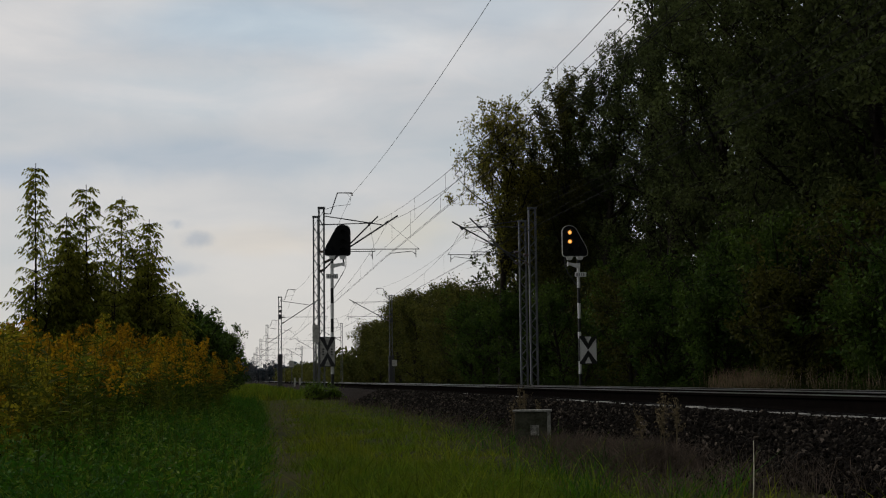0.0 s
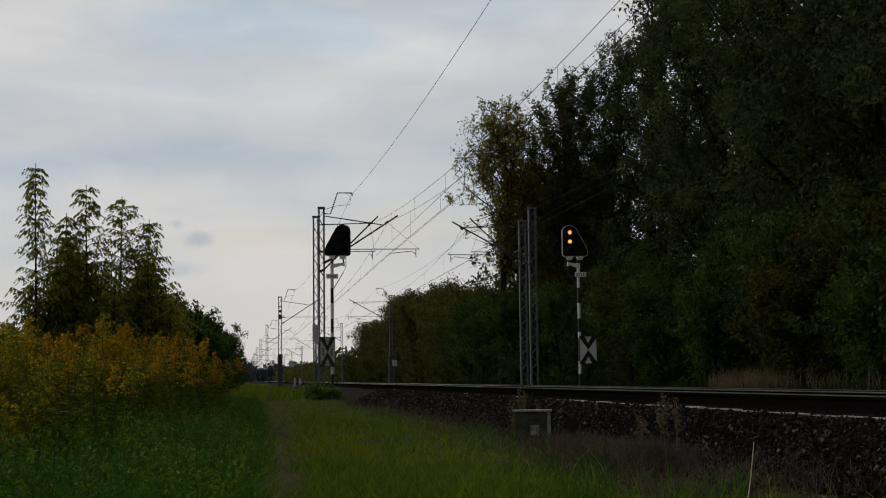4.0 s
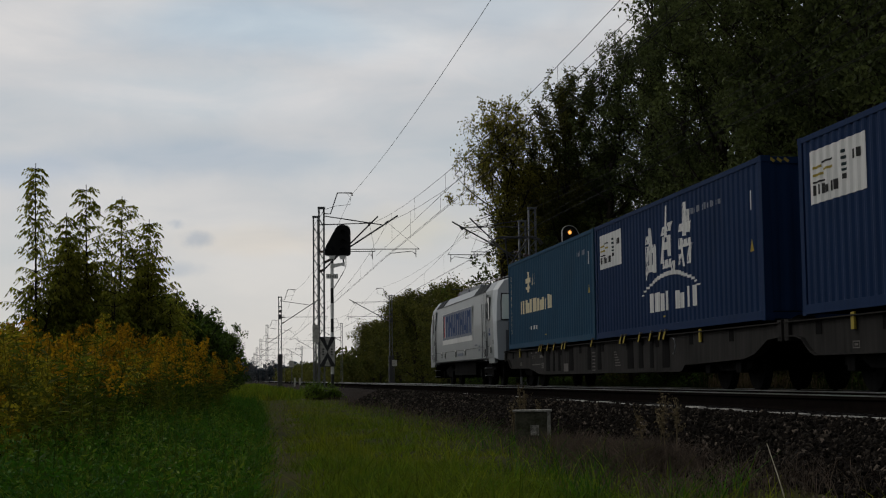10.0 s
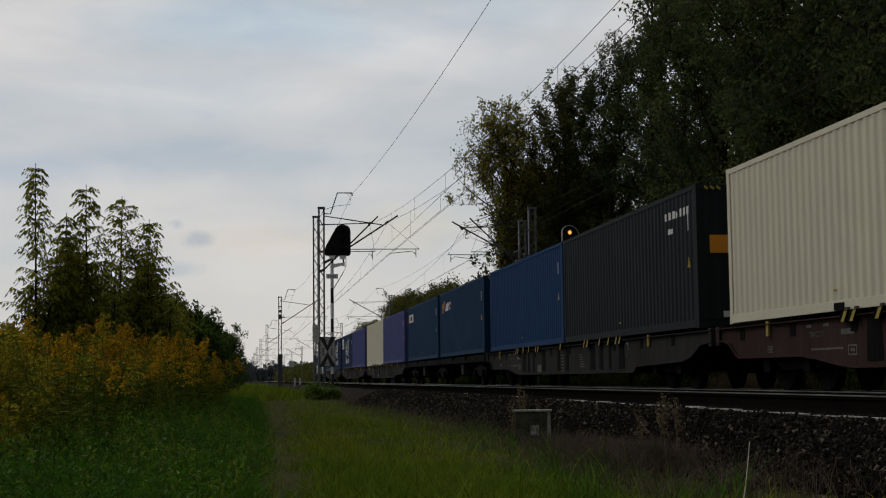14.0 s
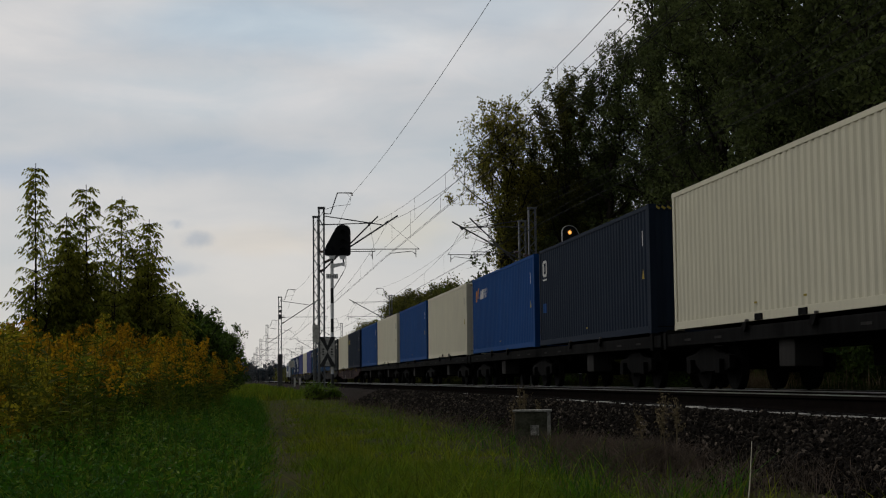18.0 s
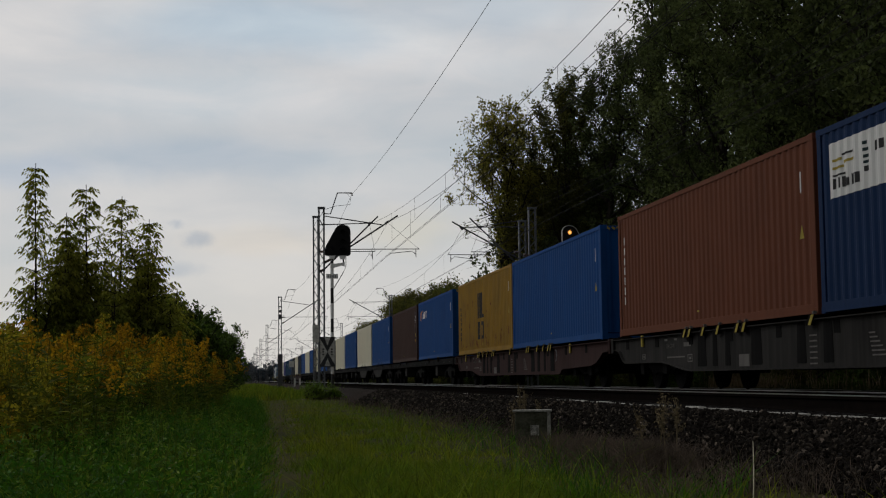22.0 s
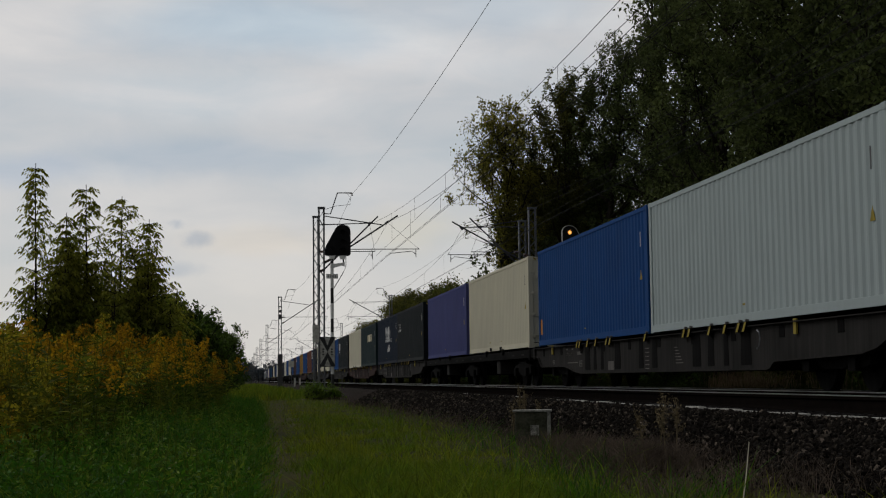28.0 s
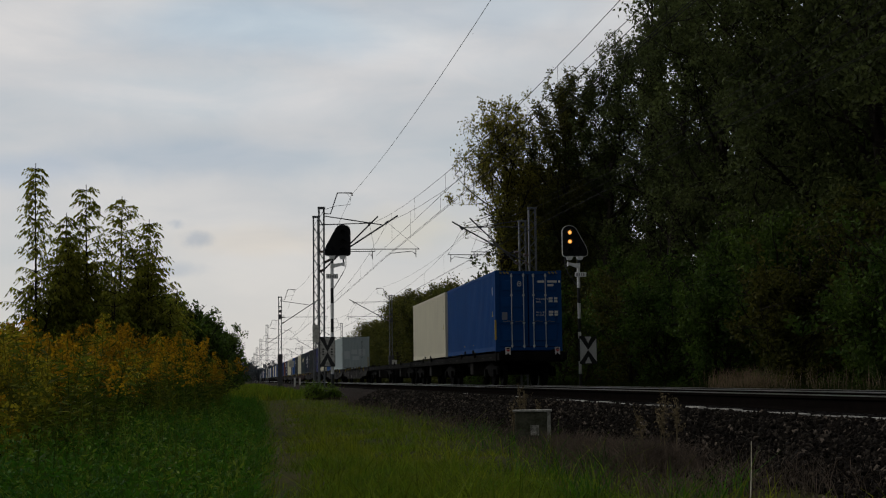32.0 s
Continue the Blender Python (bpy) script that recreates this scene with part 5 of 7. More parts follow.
for i, (x, y, h) in enumerate(((3.62, 18.9, 0.75), (3.6, 18.4, 0.62), (3.55, 18.2, 0.7), (3.68, 18.0, 0.55), (3.5, 18.7, 0.5), (3.88, 13.4, 0.60), (3.86, 13.1, 0.40), (3.84, 13.8, 0.42), (3.9, 12.9, 0.52), (3.45, 17.9, 0.4))):
    build_stalk("dry_weed", x, y, h, "dry_weed", "dry brown weed stalk at the foot of the ballast", 300 + i)


for i, (x, y, h, r) in enumerate(((2.95, 56.7, 0.5, 0.28), (3.5, 56.3, 0.36, 0.25), (2.5, 57.4, 0.42, 0.3))):
    build_tree("weed_clump", x, y, h, r, "weed_tall", 700, 0.09, "low green weed clump at the foot of a mast", 400 + i, 0.05, 8, 0.1, 1.3, up=0.1, stems=2, category="weed", group="weed clumps by the masts")


def build_marker():
    e = empty("concrete_marker")
    tagged(e, "low mossy concrete block with whitewashed edges in the grass", "marker stone")
    e.matrix_basis = pose(3.38, 16.9, 0.10, 0, 0, -14)
    part("block", boxes((-0.2, 0.2, -0.12, 0.12, -0.2, 0.35), bevel=0.02), M["mossy"], e)
    part("cap", boxes((-0.225, 0.225, -0.14, 0.14, 0.35, 0.375), bevel=0.01), M["white_worn"], e, "whitewashed top slab")
    part("edge", boxes((0.175, 0.215, -0.135, -0.1, -0.2, 0.35), bevel=0.008), M["white_worn"], e, "whitewashed corner")
    part("patch", boxes((-0.02, 0.08, -0.128, -0.121, 0.08, 0.20), bevel=0.003), M["white_worn"], e, "worn painted mark")


build_marker()


# ---- the goods train: containers ----
CL, CW, CH = 12.192, 2.438, 2.896
PITCH_C, DEEP = 0.278, 0.024


def fold(s):
    """How deep the folded side lies at s metres along it."""
    u = (s % PITCH_C) / PITCH_C
    return DEEP * (0 if u < 0.26 else (u - 0.26) / 0.245 if u < 0.505 else 1 if u < 0.755 else (1 - u) / 0.245)


def fold_stops(a, b):
    out = [a, b]
    k = int(a / PITCH_C) - 1
    while k * PITCH_C < b:
        out += [k * PITCH_C + PITCH_C * f for f in (0, 0.26, 0.505, 0.755)]
        k += 1
    return sorted(s for s in out if a <= s <= b)


def folded_side(sign):
    """The folded steel side wall; sign -1 is the side at -x. The front end is at y = 0."""
    bm = bmesh.new()
    x = sign * (CW / 2 - 0.006)
    rows = [(bm.verts.new((x - sign * fold(s), -s, 0.17)), bm.verts.new((x - sign * fold(s), -s, CH - 0.10))) for s in fold_stops(0.15, CL - 0.15)]
    for a, b in zip(rows, rows[1:]):
        bm.faces.new((a[0], b[0], b[1], a[1]))
    return mesh_of(bm, "side_panel")


def folded_end(y, sign):
    bm = bmesh.new()
    rows = [(bm.verts.new((s, y - sign * fold(s + 3), 0.17)), bm.verts.new((s, y - sign * fold(s + 3), CH - 0.12))) for s in fold_stops(-CW / 2 + 0.15, CW / 2 - 0.15)]
    for a, b in zip(rows, rows[1:]):
        bm.faces.new((a[0], b[0], b[1], a[1]))
    return mesh_of(bm, "end_panel")


def container_meshes():
    h, w = CH, CW / 2
    d = {"side_l": folded_side(-1), "side_r": folded_side(1), "front": folded_end(-0.02, 1), "back": folded_end(-CL + 0.02, -1)}
    d["roof"] = mesh_of(boxes((-w + 0.04, w - 0.04, -CL + 0.04, -0.04, h - 0.06, h - 0.02)), "roof")
    d["floor"] = mesh_of(boxes((-w + 0.05, w - 0.05, -CL + 0.1, -0.1, 0.1, 0.18)), "underframe")
    d["top_rail"] = mesh_of(boxes((-0.03, 0.03, -CL + 0.16, -0.16, h - 0.105, h - 0.012), bevel=0.008), "top_rail")
    d["bottom_rail"] = mesh_of(boxes((-0.03, 0.03, -CL + 0.16, -0.16, 0.02, 0.175), bevel=0.008), "bottom_rail")
    d["post"] = mesh_of(boxes((-0.075, 0.075, -0.08, 0.08, 0.1, h - 0.1), bevel=0.012), "corner_post")
    d["header"] = mesh_of(boxes((-w + 0.15, w - 0.15, -0.05, 0.05, -0.06, 0.06), bevel=0.01), "end_rail")
    d["casting"] = mesh_of(join(boxes((-0.089, 0.089, -0.081, 0.081, 0, 0.118), bevel=0.01), boxes((-0.092, 0.092, -0.03, 0.03, 0.03, 0.088))), "corner_casting")
    d["door"] = mesh_of(boxes((0.02, w - 0.16, -0.025, 0.025, 0.17, h - 0.14), bevel=0.008), "door")
    d["door_rib"] = mesh_of(boxes((0.10, w - 0.24, -0.05, -0.027, 0, 0.36), bevel=0.01), "door_rib")
    d["hinge"] = mesh_of(boxes((w - 0.20, w - 0.10, -0.07, -0.02, 0, 0.09), bevel=0.01), "hinge")
    bar = [([(0, 0, 0.12), (0, 0, h - 0.1)], 0.017)]
    d["bar"] = mesh_of(join(tubes(*bar, sides=6), boxes((-0.035, 0.035, -0.02, 0.03, 0.15, 0.23)), boxes((-0.035, 0.035, -0.02, 0.03, h - 0.22, h - 0.14)), boxes((-0.04, 0.04, -0.01, 0.03, 0.98, 1.04)), boxes((-0.04, 0.04, -0.01, 0.03, 1.98, 2.04))), "locking_bar")
    d["handle"] = mesh_of(tubes(([(0, -0.03, 1.2), (0.12, -0.045, 1.21), (0.16, -0.05, 1.23), (0.20, -0.045, 1.2), (0.33, -0.03, 1.2)], 0.013), sides=6), "door_handle")
    d["pocket"] = mesh_of(boxes((-0.006, 0.02, -0.18, 0.18, 0.025, 0.14)), "fork_pocket")
    d["lashing"] = mesh_of(boxes((-0.004, 0.004, -0.06, 0.06, 0, 0.035)), "plate")
    d["tri"] = mesh_of(prism([(-0.09, 0), (0.09, 0), (0, 0.22)], "x", -0.003, 0.003), "warning_triangle")
    d["slot"] = mesh_of(boxes((-0.003, 0.003, -0.02, 0.02, 0, 0.34)), "marking")
    d["patch"] = mesh_of(boxes((-0.05, 0.05, -0.003, 0.003, 0, 0.05)), "stripe")
    return d


CM = container_meshes()


def side_decal(name, rects, mat, parent, label="", lift=0.004):
    """Painted shapes on the folded side at -x: rectangles or slanted quads (s0, s1, z0, z1[, slant]) laid along the folds."""
    bm = bmesh.new()
    x = -(CW / 2 - 0.006) - lift
    for r in rects:
        s0, s1, z0, z1 = r[:4]
        sl = r[4] if len(r) > 4 else 0.0
        st = fold_stops(s0, s1)
        n = 1 if not sl else 4
        for a, b in zip(st, st[1:]):
            for k in range(n):
                za, zb = z0 + (z1 - z0) * k / n, z0 + (z1 - z0) * (k + 1) / n
                da, db = sl * k / n, sl * (k + 1) / n
                q = [(x + fold(s), -s, z) for s, z in ((a + da, za), (b + da, za), (b + db, zb), (a + db, zb))]
                bm.faces.new([bm.verts.new(p) for p in q])
    return part(name, bm, mat, parent, label)


def words(text, size, mat, parent, m, label=""):
    """Painted words as one flat mesh in the built-in font."""
    curve = bpy.data.curves.new("lettering", "FONT")
    curve.body, curve.size, curve.extrude = text, size, 0.002
    tool = bpy.data.objects.new("lettering", curve)
    scene.collection.objects.link(tool)
    me = bpy.data.meshes.new_from_object(tool.evaluated_get(bpy.context.evaluated_depsgraph_get()))
    bpy.data.objects.remove(tool)
    me.name = "lettering"
    return link("lettering", me, mat, parent, label, m)


def build_container(color, label, doors_back=True, stripes=True, pockets=False):
    mat = PAINT[color]
    e = empty("shipping_container")
    tagged(e, label, "container", "containers on the goods train")
    w = CW / 2
    side = link("side_panel", CM["side_l"], mat, e)
    link("side_panel", CM["side_r"], mat, e)
    link("roof", CM["roof"], mat, e)
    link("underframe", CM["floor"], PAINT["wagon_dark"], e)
    for sx in (-1, 1):
        link("top_rail", CM["top_rail"], mat, e, m=pose(sx * (w - 0.03), 0, 0))
        rail = link("bottom_rail", CM["bottom_rail"], mat, e, m=pose(sx * (w - 0.03), 0, 0))
        if pockets:
            for s in (5.05, 7.1):
                link("fork_pocket", CM["pocket"], PAINT["wagon_dark"], rail, m=pose(sx * 0.032 if sx > 0 else -0.044, -s, 0))
        for y in (-0.09, -CL + 0.09):
            link("corner_post", CM["post"], mat, e, m=pose(sx * (w - 0.08), y, 0))
            for z in (0, CH - 0.118):
                link("corner_casting", CM["casting"], mat, e, m=pose(sx * (w - 0.089), y + (0.009 if y > -1 else -0.009), z))
    for y in (-0.06, -CL + 0.06):
        for z in (0.09, CH - 0.08):
            link("end_rail", CM["header"], mat, e, m=pose(0, y, z))
    link("end_panel", CM["front"], mat, e)
    if doors_back:
        for sx in (-1, 1):
            d = link("door", CM["door"], mat, e, m=pose(0, -CL + 0.06, 0) @ Matrix.Diagonal((sx, 1, 1, 1)))
            for q in range(4):
                link("door_rib", CM["door_rib"], mat, d, m=pose(0, 0, 0.38 + 0.6 * q))
                link("hinge", CM["hinge"], mat, d, m=pose(0, 0, 0.32 + 0.68 * q))
            for bx in (0.18, 0.62):
                link("locking_bar", CM["bar"], PAINT["grey_pale"] if color == "royal" else M["galv"], d, m=pose(bx, -0.075, 0))
            for bx in (0.18, 0.62):
                link("door_handle", CM["handle"], M["galv"], d, m=pose(bx - 0.02, -0.075, -0.14))
    else:
        link("end_panel", CM["back"], mat, e)
    if stripes:
        for sx in (-1, 1):
            for k in range(3):
                link("stripe", CM["patch"], PAINT["sign_yellow"], e, m=pose(sx * (w - 0.2 - 0.13 * k), -CL + 0.005, CH - 0.1, 0, 35, 0))
    for s in (CL - 0.55,):
        link("warning_triangle", CM["tri"], PAINT["sign_yellow"], side, m=pose(-w - 0.002, -s, 1.25))
        link("marking", CM["slot"], M["galv_dark"] if color in ("cream", "grey") else PAINT["marking"], side, m=pose(-w - 0.002, -s, 2.0))
    for s in (4.9, 7.2) if pockets else (6.1,):
        link("plate", CM["lashing"], PAINT["sign_yellow"], side, m=pose(-w - 0.002, -s, 0.32))
    return e, side


def letter_bars(s, z, n, w, h, gap, slant=0.0, seed=1):
    """A row of plain upright bars that stands for lettering of that size."""
    rng = random.Random(seed)
    out = []
    for k in range(n):
        hh = h * rng.choice((1, 1, 0.75, 0.9))
        out.append((s + k * (w + gap), s + k * (w + gap) + w * rng.choice((0.55, 0.8, 1.0)), z, z + hh, slant))
    return out


def port_mark(side):
    """White emblem: three brush-like figures over an arch and a row of bars, with a white plate near the front."""
    rects = []
    strokes = (
        # an upright figure with a closed lower box
        ((0.42, 0.62, 1.95, 2.35, -0.10), (0.10, 0.42, 2.02, 2.18, 0.10), (0.02, 0.22, 1.35, 1.95, 0.12), (0.22, 0.80, 1.80, 1.95, 0.05), (0.70, 0.92, 1.35, 1.90, 0.02), (0.25, 0.75, 1.38, 1.52), (0.42, 0.55, 1.5, 1.8), (0.05, 0.18, 1.22, 1.4, 0.1)),
        # a taller figure with two sweeping legs
        ((0.35, 0.52, 2.05, 2.70, 0.06), (0.08, 0.35, 2.10, 2.26, 0.08), (0.52, 0.85, 2.16, 2.32, 0.10), (0.05, 0.28, 1.50, 2.05, 0.10), (0.60, 0.82, 1.62, 2.05, -0.06), (0.28, 0.66, 1.78, 1.92), (0.12, 0.80, 1.38, 1.54, 0.05), (0.78, 1.0, 1.30, 1.48, 0.1)),
        # a figure with dots on one side and a broad cross stroke
        ((0.42, 0.60, 1.95, 2.62, 0.04), (0.68, 0.86, 2.00, 2.45, -0.04), (0.15, 0.95, 2.06, 2.20, 0.06), (0.10, 0.28, 1.70, 1.90, 0.06), (0.38, 0.92, 1.72, 1.86, 0.04), (0.34, 0.52, 1.32, 1.74, -0.12), (0.66, 0.90, 1.36, 1.74, 0.16), (0.02, 0.20, 1.38, 1.58, 0.1)),
    )
    for s, figure in zip((4.6, 5.85, 7.1), strokes):
        rects += [(s + a, s + b, z0 - 0.02, z1, *sl) for a, b, z0, z1, *sl in figure]
    side_decal("emblem", rects, PAINT["marking"], side, "white brush-stroke emblem")
    arch = []
    for k in range(20):
        t = k / 19
        z = 0.86 + 0.34 * math.sin(math.pi * t) ** 0.8
        h = 0.03 + 0.06 * math.sin(math.pi * t)
        arch.append((4.3 + 4.1 * t, 4.3 + 4.1 * t + 0.23, z, z + h))
    side_decal("arch", arch, PAINT["marking"], side, "white arch")
    side_decal("lettering", letter_bars(4.95, 0.46, 4, 0.34, 0.42, 0.08, seed=4) + letter_bars(6.85, 0.46, 4, 0.34, 0.42, 0.08, seed=9), PAINT["marking"], side, "white lettering bars")
    side_decal("plate", [(0.45, 2.6, 1.75, 2.6)], PAINT["marking"], side, "white printed plate")
    side_decal("print", [(0.62, 0.95, 2.30, 2.34, 0.0), (1.0, 1.4, 2.24, 2.28, 0.0), (0.62, 1.0, 2.18, 2.22, 0.0)], PAINT["sign_yellow"], side, "yellow wave print", 0.008)
    side_decal("print", letter_bars(0.62, 1.88, 6, 0.13, 0.16, 0.03, seed=2) + [(0.95, 1.4, 2.36, 2.39, 0.0), (0.62, 1.05, 2.07, 2.10, 0.0), (1.75, 1.87, 2.0, 2.08, 0.0), (2.1, 2.22, 2.26, 2.40, 0.0), (2.28, 2.40, 2.26, 2.40, 0.0)], PAINT["ink_logo"], side, "dark print on the plate", 0.008)
    side_decal("print", [(1.72, 1.84, 2.40, 2.45, 0.0), (1.72, 1.88, 2.30, 2.35, 0.0), (1.74, 1.90, 2.20, 2.25, 0.0), (1.74, 1.90, 2.12, 2.16, 0.0)], PAINT["slate"], side, "green figure on the plate", 0.008)
    side_decal("lettering", letter_bars(7.6, 2.32, 14, 0.12, 0.13, 0.05, seed=6), PAINT["logo_grey"], side)


def freight_mark(side, s=0.8, z=1.98, white_plate=False):
    if white_plate:
        side_decal("plate", [(s, s + 2.0, z, z + 0.42)], PAINT["marking"], side, "white printed plate")
        side_decal("print", letter_bars(s + 0.5, z + 0.1, 6, 0.15, 0.22, 0.07, seed=3), PAINT["ink_logo"], side, "dark print on the plate", 0.008)
        side_decal("print", [(s + 0.1, s + 0.35, z + 0.1, z + 0.3, 0.08)], PAINT["orange"], side, "orange mark", 0.008)
        return
    side_decal("logo", [(s, s + 0.32, z, z + 0.42, 0.12), (s + 0.4, s + 0.62, z + 0.12, z + 0.5, 0.1)], PAINT["orange"], side, "orange slanted logo")
    side_decal("lettering", letter_bars(s + 0.95, z + 0.06, 7, 0.16, 0.34, 0.09, 0.05, 8), PAINT["marking"], side, "white lettering bars")


def code_column(side, mat, s=0.42, z0=0.5, z1=2.5, n=9):
    side_decal("lettering", [(s, s + 0.16, z0 + (z1 - z0) * k / n, z0 + (z1 - z0) * (k + 0.72) / n) for k in range(n)], mat, side, "column of small bars")


# wagons from the engine back: place along the train, kind, colours of the two containers
TRAIN = [
    (323.97, "sill", "wagon_grey", "steel_blue", "navy"), (297.75, "sill", "wagon_grey", "navy", "violet"), (271.40, "sill", "wagon_grey", "cream", "violet"),
    (245.00, "low", "wagon_dark", "teal", "teal"), (218.44, "sill", "wagon_grey", "deep", "charcoal"), (192.07, "sill", "wagon_brown", "cream", "ink"),
    (165.67, "low", "wagon_dark", "royal", "cream"), (138.89, "low", "wagon_dark", "royal", "cream"), (112.13, "low", "wagon_dark", "royal", "ink"),
    (85.20, "low", "wagon_dark", "cream", "royal"), (58.51, "belly", "wagon_dark", "cream", "royal"), (31.61, "low", "wagon_dark", "brown", "royal"),
    (4.72, "sill", "wagon_brown", "yellow", "royal"), (-21.53, "sill", "wagon_grey", "rust", "navy"), (-47.84, "sill", "wagon_grey", "cream", "cream"),
    (-74.22, "sill", "wagon_grey", "royal", "charcoal"), (-100.47, "sill", "wagon_brown", "cream", "slate"), (-126.55, "sill", "wagon_grey", "ink", "charcoal"),
    (-152.98, "low", "wagon_dark", "violet", "cream"), (-179.66, "sill", "wagon_grey", "royal", "grey"), (-205.97, "sill", "wagon_grey", None, None),
    (-232.35, "low", "wagon_dark", None, None), (-258.89, "low", "wagon_dark", "cream", "royal"),
]
WORDS = {"steel_blue": "faded steel-blue", "navy": "navy blue", "violet": "violet-blue", "cream": "cream-white", "teal": "dull teal-blue", "royal": "royal blue", "deep": "deep blue", "ink": "dark ink-blue",
         "charcoal": "charcoal grey", "slate": "slate green", "brown": "dark brown", "rust": "orange-brown", "yellow": "rust-stained ochre yellow", "grey": "pale grey"}
MARKS = {1: "pale lettering bars", 2: "a white emblem", 3: "a white emblem", 25: "dark logo blocks", 28: "a white emblem", 32: "white slanted logo", 34: "pale lettering bars", 35: "large white bars"}
DOOR_ENDS = {5, 11, 14, 16, 19, 21, 29, 30, 33, 38, 41, 42, 34, 28, 36}
MOVERS = []


def build_load():
    k = 0
    for u, kind, wcol, a, b in TRAIN:
        for j, color in enumerate((a, b)):
            if color is None:
                continue
            k += 1
            what = "%s container with %s on a wagon" % (WORDS[color], MARKS.get(k, "folded sides"))
            e, side = build_container(color, what, k in DOOR_ENDS, color not in ("grey",), color == "cream" or k in (20, 22, 42))
            MOVERS.append((e, u - j * (12.33 if kind == "sill" else 12.98), TRAIN_Z + 1.16))
            if k == 1:
                side_decal("emblem", [(3.25, 3.5, 1.75, 2.4, 0.06), (3.05, 3.75, 2.05, 2.2), (3.1, 3.7, 1.85, 1.93), (4.0, 4.15, 1.95, 2.3, 0.05), (4.3, 4.42, 1.95, 2.3, 0.05)], PAINT["marking_warm"], side, "pale emblem")
                side_decal("lettering", letter_bars(2.15, 1.1, 13, 0.31, 0.42, 0.07, 0.0, 2), PAINT["marking_warm"], side, "pale lettering bars")
                side_decal("lettering", letter_bars(3.55, 0.55, 8, 0.12, 0.12, 0.05, 0.0, 7), PAINT["marking"], side)
                code_column(side, PAINT["marking_warm"])
                side_decal("lettering", letter_bars(10.2, 2.3, 6, 0.12, 0.14, 0.06, 0.0, 9), PAINT["logo_grey"], side)
            elif k in (2, 3, 28):
                port_mark(side)
            elif k == 7:
                freight_mark(side, 0.5, 2.05, True)
            elif k in (8, 17, 24):
                freight_mark(side)
            elif k == 10:
                side_decal("lettering", letter_bars(10.0, 2.35, 7, 0.2, 0.16, 0.05, 0.0, 2), PAINT["marking"], side)
            elif k == 12:
                side_decal("logo", letter_bars(0.45, 2.0, 3, 0.55, 0.34, 0.1, 0.06, 3), PAINT["sign_yellow"], side, "yellow logo blocks")
            elif k == 18:
                ring = [(0.62, 0.98, 2.46, 2.54), (0.54, 0.66, 2.12, 2.50), (0.94, 1.06, 2.12, 2.50), (0.62, 0.98, 2.06, 2.14), (0.74, 0.86, 2.2, 2.40), (0.5, 1.1, 1.94, 1.99)]
                side_decal("emblem", ring, PAINT["marking"], side, "round white emblem")
                side_decal("sticker", [(0.45, 0.95, 0.98, 1.26)], PAINT["royal"], side, "blue sticker")
            elif k == 23:
                code_column(side, PAINT["logo_grey"], 11.3, 1.6, 2.6, 6)
                side_decal("sticker", [(11.25, 11.55, 0.98, 1.14)], PAINT["yellow"], side, "yellow sticker")
            elif k == 25:
                rects = [(4.95, 5.27, 1.34, 2.30), (5.37, 5.69, 1.34, 2.30), (5.79, 6.11, 1.34, 2.30), (6.11, 6.32, 1.34, 1.46)]
                for a in (4.98, 5.72):
                    rects += [(a, a + 0.17, 0.54, 1.20), (a + 0.37, a + 0.54, 0.54, 1.20), (a + 0.17, a + 0.37, 1.06, 1.20), (a + 0.17, a + 0.37, 0.54, 0.68)]
                side_decal("logo", rects, PAINT["ink_logo"], side, "large dark logo blocks")
                code_column(side, PAINT["ink_logo"], 0.6, 0.6, 2.0, 7)
                rng = random.Random(3)
                side_decal("rust_stain", [(s, s + 0.012 + 0.03 * rng.random(), z, z + 0.05 + 0.28 * rng.random()) for s, z in [(0.4 + 11.3 * rng.random(), 0.2 + (0.35 if rng.random() < 0.7 else 1.9) * rng.random()) for _ in range(150)]], PAINT["rust"], side, "fine rust streaks on the yellow paint")
            elif k == 27:
                code_column(side, PAINT["marking"], 0.45, 0.75, 2.4, 7)
            elif k == 32:
                blocks = [(1.05, 1.45, 1.72, 2.32, 0.03), (1.62, 1.82, 1.74, 2.36, 0.10), (1.98, 2.14, 1.74, 2.36, -0.14), (2.22, 2.42, 1.74, 2.40), (2.42, 2.72, 1.74, 1.86)]
                for a, b in ((0.55, 0.62), (3.0, 2.93)):
                    for z in (1.38, 2.26):
                        blocks += [(min(a, b), max(a, b), z, z + 0.15), (a, a + 0.16, z, z + 0.05) if a < 1 else (a - 0.09, a + 0.07, z, z + 0.05)]
                side_decal("logo", blocks, PAINT["marking"], side, "white slanted logo blocks")
                side_decal("lettering", letter_bars(1.1, 1.5, 10, 0.11, 0.10, 0.06, 0.0, 5), PAINT["marking"], side)
            elif k == 34:
                strokes = [(5.7 + 0.52 * q, 6.06 + 0.52 * q, 1.72, 2.20) for q in range(7)]
                side_decal("lettering", strokes, PAINT["marking_warm"], side, "pale lettering bars")
                side_decal("lettering", [(11.1, 11.16, 0.95 + 0.2 * q, 1.08 + 0.2 * q) for q in range(8)], PAINT["logo_grey"], side)
            elif k in (35,):
                side_decal("lettering", letter_bars(5.2, 1.35, 6, 0.34, 0.95, 0.16, 0.1, 3), PAINT["marking"], side, "large white bars")
                side_decal("lettering", letter_bars(6.2, 0.75, 6, 0.22, 0.42, 0.12, 0.05, 5), PAINT["marking"], side, "white lettering bars")
